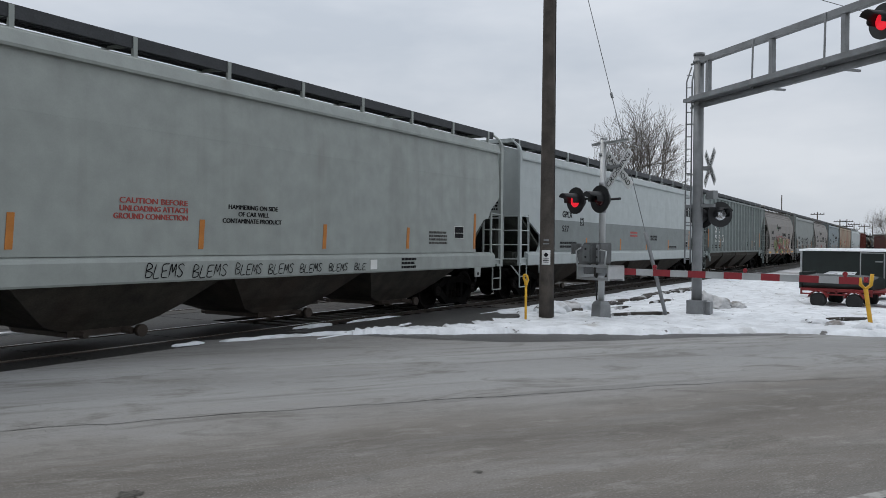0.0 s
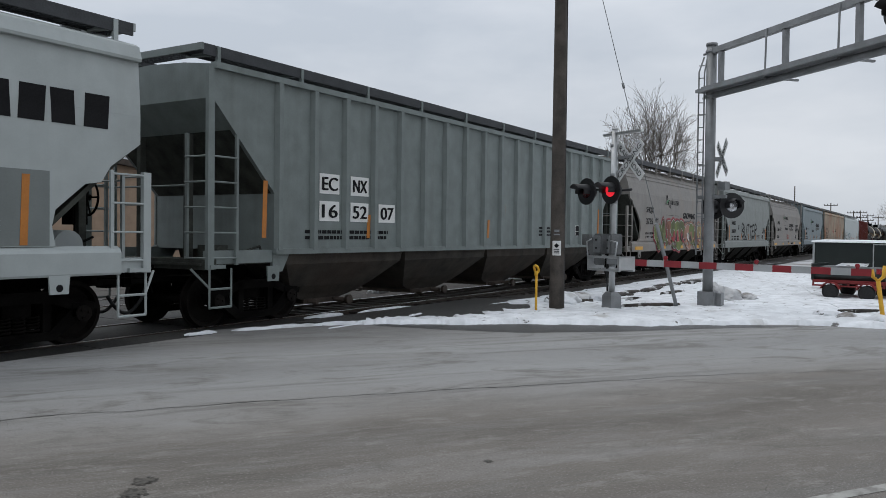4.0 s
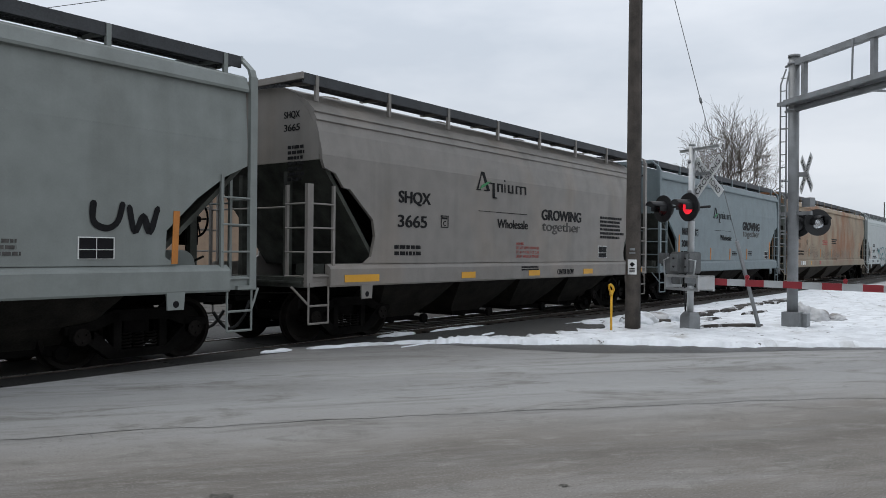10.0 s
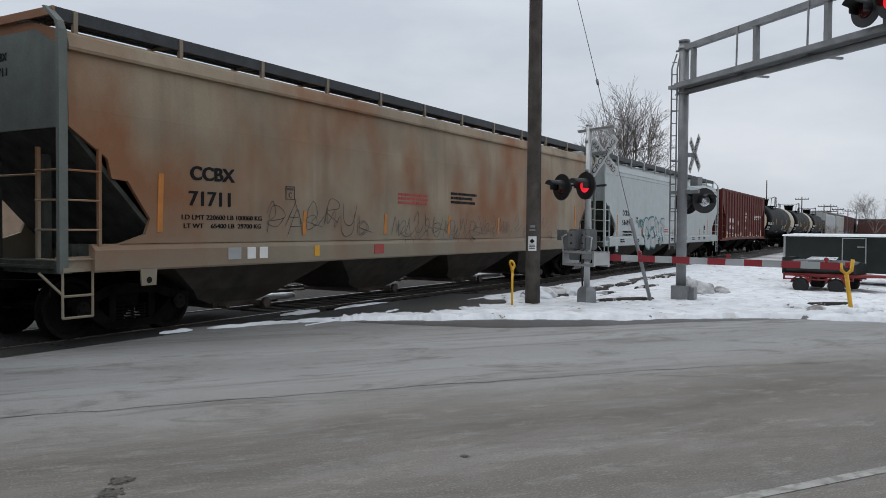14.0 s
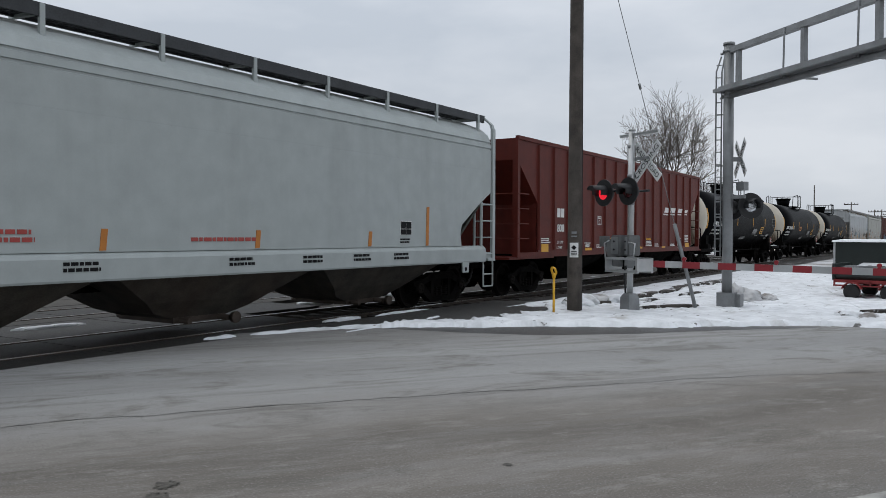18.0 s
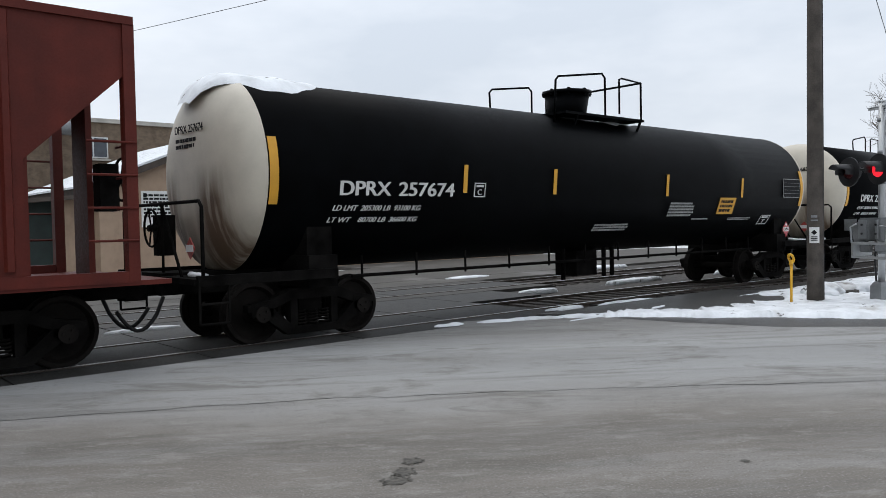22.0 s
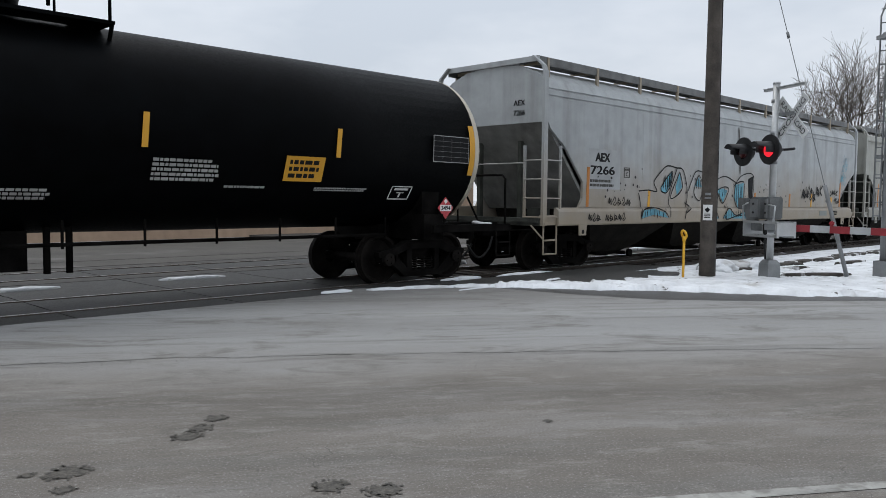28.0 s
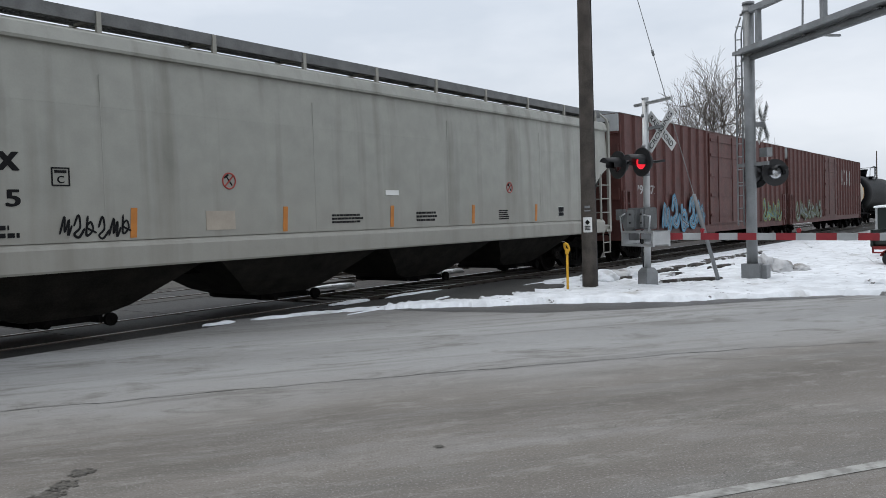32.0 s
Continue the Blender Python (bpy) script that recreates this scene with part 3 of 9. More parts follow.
def build_track(name, off, label):
    t = thing(name, label, "railway track", None, "railway tracks", "structure")
    for side in (-0.753, 0.753):
        bm = bmesh.new()
        rings = []
        for x in (-70, -20, 0, 10, 20, 40, 80, 160, 320, 520):
            rings.append([(x, track_y(x, off) + side + u, w) for u, w in RAIL_OUT])
        add_rings(bm, rings, smooth=False)
        rail = part("rail", bm, M["rail"], t)
        bm = bmesh.new()
        rings = [[(x, track_y(x, off) + side + u, w) for u, w in ((-0.03, 0.0), (0.03, 0.0), (0.03, 0.003), (-0.03, 0.003))] for x in (-70, -20, 0, 10, 20, 40, 80, 160, 320, 520)]
        add_rings(bm, rings, smooth=False)
        part("rail_head", bm, M["railhead"], rail, "bright polished running surface")
    tie = box_mesh("tie", -0.115, 0.115, -1.3, 1.3, -0.24, -0.055, M["tie"])
    for k in range(90):
        x = (12.6 if off == 0.0 else 17.0) + 0.5 * k
        shared("tie", tie, t, x, track_y(x, off), 0.01 * noise.noise((k * 1.7, off, 0)), 1.5 * noise.noise((k * 2.3, off, 4)))
    return t


build_track("railway_track", 0.0, "steel rails of the occupied railway track")
build_track("railway_track", 4.6, "steel rails of the empty second railway track")


def build_trackbed():
    bm = bmesh.new()
    rows = []
    xs = [9.6 + 0.5 * k for k in range(80)] + [52, 60, 75, 100, 140, 200, 300, 520]
    for x in xs:
        row = []
        for o in (-2.7, -2.3, -1.7, -1.2, -0.6, 0, 0.6, 1.2, 1.8, 2.3, 2.9, 3.4, 4.0, 4.6, 5.2, 5.8, 6.4, 7.2, 8.0):
            h = -0.09 + 0.035 * noise.noise((x * 2.0, o * 2.0, 1)) + 0.02 * noise.noise((x * 6.0, o * 6.0, 2))
            if o in (-2.7, 8.0):
                h = -0.1
            row.append((x, track_y(x, o), h))
        rows.append(row)
    add_rings(bm, rows, smooth=True, cap=False, close=False)
    setting("trackbed", bm, M["ballast"], "dark ballast with patches of snow", "ballast")


build_trackbed()


# ---- rolling stock ----
def truck_meshes():
    """Bolster, side frame, wheelset of a three-piece freight truck."""
    out = {}
    bm = bmesh.new()
    add_box(bm, -0.2, 0.2, -0.95, 0.95, 0.42, 0.68)
    add_box(bm, -0.3, 0.3, -0.35, 0.35, 0.66, 0.78)
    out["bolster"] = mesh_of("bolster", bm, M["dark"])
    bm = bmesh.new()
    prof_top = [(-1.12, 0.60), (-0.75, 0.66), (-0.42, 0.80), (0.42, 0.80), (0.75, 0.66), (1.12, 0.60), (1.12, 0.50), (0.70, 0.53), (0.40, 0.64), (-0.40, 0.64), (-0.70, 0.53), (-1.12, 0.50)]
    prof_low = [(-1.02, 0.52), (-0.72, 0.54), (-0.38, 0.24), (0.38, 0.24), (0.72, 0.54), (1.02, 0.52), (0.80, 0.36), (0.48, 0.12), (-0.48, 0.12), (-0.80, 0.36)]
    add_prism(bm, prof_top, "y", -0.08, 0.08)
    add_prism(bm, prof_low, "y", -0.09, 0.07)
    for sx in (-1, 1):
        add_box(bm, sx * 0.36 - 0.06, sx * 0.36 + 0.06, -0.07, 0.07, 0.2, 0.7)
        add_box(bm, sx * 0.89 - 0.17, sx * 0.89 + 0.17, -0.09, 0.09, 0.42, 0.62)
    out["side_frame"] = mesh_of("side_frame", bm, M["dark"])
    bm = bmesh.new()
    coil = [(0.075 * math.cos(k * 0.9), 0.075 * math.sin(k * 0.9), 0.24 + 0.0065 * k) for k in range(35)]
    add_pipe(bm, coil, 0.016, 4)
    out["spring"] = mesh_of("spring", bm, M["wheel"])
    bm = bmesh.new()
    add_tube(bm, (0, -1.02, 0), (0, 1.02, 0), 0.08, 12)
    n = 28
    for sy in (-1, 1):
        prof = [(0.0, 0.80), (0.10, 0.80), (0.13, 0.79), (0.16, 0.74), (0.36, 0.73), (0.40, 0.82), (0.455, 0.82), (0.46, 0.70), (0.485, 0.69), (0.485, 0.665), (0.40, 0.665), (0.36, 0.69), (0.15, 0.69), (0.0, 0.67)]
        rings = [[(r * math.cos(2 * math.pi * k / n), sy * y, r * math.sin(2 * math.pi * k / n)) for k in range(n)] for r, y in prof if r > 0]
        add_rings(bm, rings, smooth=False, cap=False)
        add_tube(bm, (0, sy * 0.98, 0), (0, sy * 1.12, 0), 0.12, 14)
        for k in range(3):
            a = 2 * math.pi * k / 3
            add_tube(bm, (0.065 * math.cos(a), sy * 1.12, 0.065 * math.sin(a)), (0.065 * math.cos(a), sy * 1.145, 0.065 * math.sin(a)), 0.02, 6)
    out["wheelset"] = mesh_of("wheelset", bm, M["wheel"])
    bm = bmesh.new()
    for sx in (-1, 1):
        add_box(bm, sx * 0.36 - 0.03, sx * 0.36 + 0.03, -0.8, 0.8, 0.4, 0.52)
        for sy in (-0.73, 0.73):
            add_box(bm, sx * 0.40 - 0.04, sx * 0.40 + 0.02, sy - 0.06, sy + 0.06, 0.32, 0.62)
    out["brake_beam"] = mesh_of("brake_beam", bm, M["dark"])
    return out


TM = truck_meshes()
WHEELSETS = []


def add_truck(car, x):
    tr = shared("truck", TM["bolster"], car, x, 0, 0, label="grimy three-piece freight truck")
    for sy in (-1, 1):
        shared("side_frame", TM["side_frame"], tr, 0, sy * 1.0, 0, 0 if sy < 0 else 180)
        for sx in (-0.2, 0.0, 0.2):
            shared("spring", TM["spring"], tr, sx, sy * 1.0, 0)
    shared("brake_beam", TM["brake_beam"], tr)
    for sx in (-0.89, 0.89):
        w = shared("wheelset", TM["wheelset"], tr, sx, 0, 0.46)
        WHEELSETS.append((w, sx))


def coupler_mesh():
    bm = bmesh.new()
    add_box(bm, -0.6, 0.22, -0.09, 0.09, -0.09, 0.09)
    add_prism(bm, [(0.2, -0.14), (0.36, -0.17), (0.44, -0.1), (0.42, 0.02), (0.30, 0.05), (0.33, 0.16), (0.22, 0.17), (0.16, 0.08)], "z", -0.14, 0.14)
    return mesh_of("coupler", bm, M["dark"])


def hose_mesh():
    bm = bmesh.new()
    pts = [(0.0, 0.32, 0.05)] + [(0.1 + 0.5 * k / 8, 0.32 - 0.2 * k / 8, -0.42 * math.sin(math.pi * (0.15 + 0.75 * k / 8))) for k in range(9)]
    add_pipe(bm, pts, 0.028, 6)
    return mesh_of("brake_hose", bm, M["rubber"])


COUPLER, HOSE = coupler_mesh(), hose_mesh()


def brake_wheel_mesh():
    bm = bmesh.new()
    n = 20
    ring = [(0, 0.28 * math.cos(2 * math.pi * k / n), 0.28 * math.sin(2 * math.pi * k / n)) for k in range(n + 1)]
    add_pipe(bm, ring, 0.018, 6)
    for k in range(5):
        a = 2 * math.pi * k / 5
        add_tube(bm, (0, 0, 0), (0.0, 0.28 * math.cos(a), 0.28 * math.sin(a)), 0.014, 5)
    add_tube(bm, (-0.05, 0, 0), (0.25, 0, 0), 0.05, 8)
    add_box(bm, 0.08, 0.32, -0.14, 0.14, -0.42, 0.2)
    return mesh_of("brake_wheel", bm, M["dark"])


BRAKE_WHEEL = brake_wheel_mesh()


def ladder_mesh(name, mat, height, width, rung=0.4, along="x"):
    """Two stiles and round rungs in the plane y = 0, from z = 0 up."""
    bm = bmesh.new()
    for x in (0, width):
        add_box(bm, x - 0.025, x + 0.025, -0.012, 0.05, 0, height)
    k = 0.06
    while k < height:
        add_tube(bm, (0, 0.0, k), (width, 0.0, k), 0.014, 6)
        k += rung
    return mesh_of(name, bm, mat)


def lettering(car, words, x, z, size, mat="ink", y=-1.62, width=None, name="lettering", shear=0.0, tilt=0.0, upright=0.0, rz=0.0):
    """Painted words on the side: the middle of the left end at x, z; size is the letters' height."""
    cu = bpy.data.curves.new("words", "FONT")
    cu.body, cu.size, cu.extrude, cu.shear = words, size * 1.38, 0.0015, shear
    cu.offset = min(upright, 0.002) if any(ch.isdigit() for ch in words) else upright
    ob = bpy.data.objects.new("words", cu)
    scene.collection.objects.link(ob)
    bpy.context.view_layer.update()
    me = bpy.data.meshes.new_from_object(ob.evaluated_get(bpy.context.evaluated_depsgraph_get()))
    bpy.data.objects.remove(ob)
    xs = [v.co.x for v in me.vertices]
    ys = [v.co.y for v in me.vertices]
    wide = max(xs) - min(xs)
    k = (width / wide) if width else 1.0
    cy = (max(ys) + min(ys)) / 2
    x_low = min(xs)
    for v in me.vertices:
        v.co = Vector(((v.co.x - x_low) * k, v.co.y - cy, v.co.z))
    if size > 0.07:
        # painted strokes are heavier than the face: lay the letters down three times
        bm = bmesh.new()
        for k, dx in enumerate((-1, 0, 1)):
            first = len(bm.verts)
            bm.from_mesh(me)
            bm.verts.ensure_lookup_table()
            for v in bm.verts[first:]:
                v.co += Vector((dx * size * 0.045, (0.0 if k == 1 else 0.012 * dx * size), 0.0008 * k))
        bm.to_mesh(me)
        bm.free()
    me.materials.clear()
    me.materials.append(M[mat])
    o = new(name, me)
    o.parent = car
    o.matrix_basis = pose(x, y, z, 90 + tilt, 0, rz)
    return o


def bars(car, x, z, w, h, rows, mat="ink", y=-1.62, seed=1, name="small_lettering", thick=0.003, rz=0.0):
    """Lettering too small to read: rows of short bars."""
    rnd = random.Random(seed)
    bm = bmesh.new()
    rh = h / rows
    for r in range(rows):
        cx = 0.0
        end = w * rnd.uniform(0.8, 1.0)
        while cx < end:
            d = min(rnd.uniform(0.4, 1.5) * rh, end - cx)
            add_box(bm, cx, cx + d, -thick, thick, (rows - 1 - r) * rh + rh * 0.2, (rows - 1 - r) * rh + rh * 0.8)
            cx += d + rh * 0.25
    o = part(name, bm, M[mat], car)
    o.matrix_basis = pose(x, y, z, 0, 0, rz)
    return o


def plate(car, x, z, w, h, mat, y=-1.62, name="plate", lean=0.0, thick=0.004, ry=0.0, rz=0.0):
    bm = bmesh.new()
    add_prism(bm, [(-w / 2, -h / 2), (w / 2, -h / 2), (w / 2 + lean, h / 2), (-w / 2 + lean, h / 2)], "y", -thick, thick)
    o = part(name, bm, M[mat], car)
    o.matrix_basis = pose(x, y, z, 0, ry, rz)
    return o


def hull_levels(style, le, w):
    """Half length and half width of the body at each height."""
    if style == "rib":
        return [(1.32, le - 1.42, w - 0.02), (2.32, le - 1.42, w - 0.02), (3.8, le, w - 0.02), (4.28, le, w - 0.02), (4.34, le, w - 0.06), (4.42, le, 0.9), (4.46, le, 0.05)]
    if style == "flow":
        return [(1.36, le - 1.55, w - 0.05), (1.9, le - 0.95, w - 0.01), (2.6, le - 0.28, w + 0.02), (2.95, le, w + 0.02), (3.4, le, w - 0.02), (3.72, le, w - 0.10), (3.9, le, w - 0.17), (3.92, le, w - 0.14), (4.05, le, w - 0.22), (4.07, le, w - 0.19), (4.24, le, w - 0.36), (4.46, le, w - 0.75), (4.56, le, 0.6), (4.60, le, 0.05)]
    if style == "groove":
        return [(1.40, le - 1.5, w - 0.03), (2.85, le, w), (3.80, le, w), (3.81, le, w - 0.025), (3.84, le, w - 0.025), (3.85, le, w), (3.95, le, w - 0.01), (3.96, le, w - 0.035), (3.99, le, w - 0.035), (4.0, le, w - 0.01), (4.18, le, w - 0.10), (4.36, le, w - 0.32), (4.54, le, 0.8), (4.60, le, 0.05)]
    return [(1.40, le - 1.5, w - 0.06), (2.1, le - 0.75, w - 0.02), (2.85, le, w), (3.5, le, w - 0.01), (4.06, le, w - 0.05), (4.085, le, w - 0.055), (4.09, le, w + 0.02), (4.13, le, w + 0.03), (4.31, le, w - 0.03), (4.35, le, w - 0.10), (4.55, le, 0.8), (4.61, le, 0.05)]


# outlines of the cut in the side sheet over the end platform: distance from the coupling line and height
CUTS = {
    "step_l": [(0.7, 2.47), (1.11, 2.45), (1.17, 2.35), (2.04, 1.91), (2.04, 1.65), (1.85, 1.43)],
    "step_r": [(0.7, 2.90), (1.18, 2.55), (1.33, 2.32), (1.57, 2.28), (2.0, 1.92), (2.05, 1.7), (2.0, 1.43)],
    "flow_l": [(0.89, 3.22), (0.95, 3.08), (1.22, 3.0), (1.41, 2.77), (1.58, 2.75), (2.19, 2.23), (2.25, 1.93), (2.15, 1.55), (1.95, 1.43)],
    "flow_r": [(0.89, 3.05), (1.04, 2.87), (1.35, 2.67), (1.85, 2.31), (2.10, 1.96), (2.17, 1.67), (2.13, 1.48), (2.03, 1.43)],
    "bent_l": [(0.7, 2.97), (1.03, 2.95), (1.14, 2.82), (1.3, 2.8), (2.1, 2.14), (2.1, 1.54), (1.95, 1.43)],
    "bent_r": [(0.7, 2.95), (1.1, 2.76), (1.6, 2.4), (2.1, 1.92), (2.12, 1.55), (1.95, 1.43)],
    "notch_l": [(0.7, 3.05), (1.31, 2.65), (1.38, 2.37), (1.65, 2.35), (2.05, 1.80), (1.96, 1.57), (1.5, 1.43)],
    "hook_l": [(0.7, 2.8), (0.92, 2.63), (1.17, 2.61), (1.25, 2.42), (1.95, 1.92), (1.94, 1.6), (1.75, 1.43)],
    "hook_r": [(0.7, 2.75), (1.25, 2.45), (1.59, 2.23), (2.07, 1.93), (2.13, 1.71), (2.08, 1.43)],
    "long_l": [(0.7, 3.28), (0.8, 3.13), (1.2, 2.86), (1.35, 2.74), (2.02, 2.01), (2.02, 1.65), (1.88, 1.43)],
    "low_l": [(0.7, 2.76), (1.06, 2.72), (1.18, 2.58), (1.31, 2.57), (2.05, 2.0), (2.03, 1.5), (2.0, 1.43)],
}
POST = 0.60


def jacking_pad_mesh(mat):
    bm = bmesh.new()
    add_prism(bm, [(-0.15, 1.06), (0.15, 1.06), (0.13, 0.80), (-0.13, 0.80)], "y", -0.03, 0.0)
    me = mesh_of("jacking_pad", bm, mat)
    bm = bmesh.new()
    add_tube(bm, (0, -0.034, 0.88), (0, -0.024, 0.88), 0.05, 12)
    return me, mesh_of("pad_hole", bm, M["ink"])


def hopper_end(car, s, length, le, w, style, p, ep, ze, tall):
    """What stands on one end platform: corner posts, ladders round both corners, braces, sill, grab irons."""
    hl = length / 2
    xp = s * (hl - POST)
    inward = -s

    def bar(name, pts, r, mat=p, n=6):
        bm = bmesh.new()
        for q0, q1 in pts:
            add_tube(bm, q0, q1, r, n)
        part(name, bm, mat, car)
    bm = bmesh.new()
    add_box(bm, min(s * (hl - 0.76), s * (hl - 0.54)), max(s * (hl - 0.76), s * (hl - 0.54)), -1.58, 1.58, 1.03, 1.20)
    add_box(bm, min(s * (hl - 2.2), s * (hl - 0.5)), max(s * (hl - 2.2), s * (hl - 0.5)), -1.5, 1.5, 1.10, 1.14)
    part("end_platform", bm, M["slopedark"], car, "dark grimy end platform")
    top = 4.34 if style in ("eave", "groove") else 4.26 if style == "rib" else 4.45
    ladder_top = 3.25 if style == "rib" else 2.78 if style == "flow" or ze > 2.9 else 2.5
    for sy in (-1, 1):
        y = sy * 1.60
        bm = bmesh.new()
        z_post = top if tall else ladder_top
        add_box(bm, xp - 0.065, xp + 0.065, y - 0.035, y + 0.035, 1.04, z_post)
        part("corner_post", bm, ep, car)
        if tall and style != "rib":
            bm = bmesh.new()
            prof = [(y, z_post - 0.02), (sy * 1.55, z_post + 0.12), (sy * 1.28, 4.69)]
            for (ya, za), (yb, zb) in zip(prof, prof[1:]):
                add_rings(bm, [[(xp - 0.055, ya - 0.03, za), (xp + 0.055, ya - 0.03, za), (xp + 0.055, ya + 0.03, za), (xp - 0.055, ya + 0.03, za)], [(xp - 0.055, yb - 0.03, zb), (xp + 0.055, yb - 0.03, zb), (xp + 0.055, yb + 0.03, zb), (xp - 0.055, yb + 0.03, zb)]], smooth=False)
            part("post_head", bm, ep, car)
        # side ladder inboard of the post, end ladder round the corner, stirrup below
        for lx, ly in ((xp + inward * 0.57, y), (xp, sy * 1.06)):
            bm = bmesh.new()
            add_box(bm, lx - 0.025, lx + 0.025, ly - 0.025, ly + 0.025, 1.10, ladder_top)
            part("ladder_stile", bm, p, car)
        z = 1.22
        while z < ladder_top + 0.02:
            bar("rung", [((xp, y + sy * 0.02, z), (xp + inward * 0.57, y + sy * 0.02, z))], 0.016)
            bar("rung", [((xp + s * 0.04, y, z), (xp + s * 0.04, sy * 1.06, z))], 0.016)
            z += 0.41
        bar("stirrup_step", [((xp, y, 1.05), (xp, y, 0.42)), ((xp + inward * 0.46, y, 1.05), (xp + inward * 0.46, y, 0.42)), ((xp, y, 0.42), (xp + inward * 0.46, y, 0.42)), ((xp, y, 0.72), (xp + inward * 0.46, y, 0.72)), ((xp + s * 0.25, sy * 1.45, 1.05), (xp, y, 0.74))], 0.02)
        bm = bmesh.new()
        add_box(bm, min(xp - 0.3 * s, xp + 0.02 * s), max(xp - 0.3 * s, xp + 0.02 * s), y - 0.05, y + 0.05, 1.05, 1.11)
        part("crossover_step", bm, p, car)
    # grab iron across the end and the uncoupling lever below
    bar("grab_iron", [((xp, -1.06, 2.4), (xp, 1.06, 2.4))], 0.016)
    bar("uncoupling_lever", [((xp + s * 0.1, -1.5, 0.95), (xp + s * 0.1, -0.3, 0.9)), ((xp + s * 0.1, -1.5, 0.95), (xp + s * 0.16, -1.55, 0.72))], 0.014, M["dark"])
    for sy in (-0.62, 0.62):
        bm = bmesh.new()
        z_on = min(ze, 1.40 + (2.35 - 1.0) / max(0.3, 2.35 - (hl - le)) * (ze - 1.40)) - 0.02
        add_box(bm, s * (hl - 1.0) - 0.06, s * (hl - 1.0) + 0.06, sy - 0.05, sy + 0.05, 1.1, z_on)
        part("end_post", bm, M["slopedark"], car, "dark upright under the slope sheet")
    if s > 0:
        shared("brake_wheel", BRAKE_WHEEL, car, hl - 0.78, -0.45, 2.15, 180)
        bm = bmesh.new()
        add_tube(bm, (hl - 1.4, -0.95, 1.42), (hl - 1.4, 0.35, 1.42), 0.23, 16)
        part("air_reservoir", bm, p, car)
        bar("brake_rod", [((hl - 0.98, -0.45, 1.1), (hl - 0.98, -0.45, 2.0)), ((hl - 0.98, -0.9, 1.55), (hl - 1.6, -0.9, 1.3))], 0.02, M["dark"])
    else:
        bm = bmesh.new()
        add_box(bm, -hl + 1.05, -hl + 1.4, -1.15, -0.8, 1.14, 1.42)
        add_tube(bm, (-hl + 1.22, -1.2, 1.3), (-hl + 1.22, -0.7, 1.3), 0.10, 10)
        part("brake_valve", bm, M["slopedark"], car)
        bar("brake_pipe", [((-hl + 1.3, -1.35, 1.25), (-hl + 1.95, -1.35, 1.4)), ((-hl + 1.95, -1.35, 1.4), (-hl + 2.05, -1.35, 1.14))], 0.022, M["slopedark"])
    shared("coupler", COUPLER, car, s * (hl - 0.42), 0, 0.86, 0 if s > 0 else 180)
    shared("brake_hose", HOSE, car, s * (hl - 0.4), 0, 0.72, 0 if s > 0 else 180)
    add_truck(car, s * (hl - 2.15))


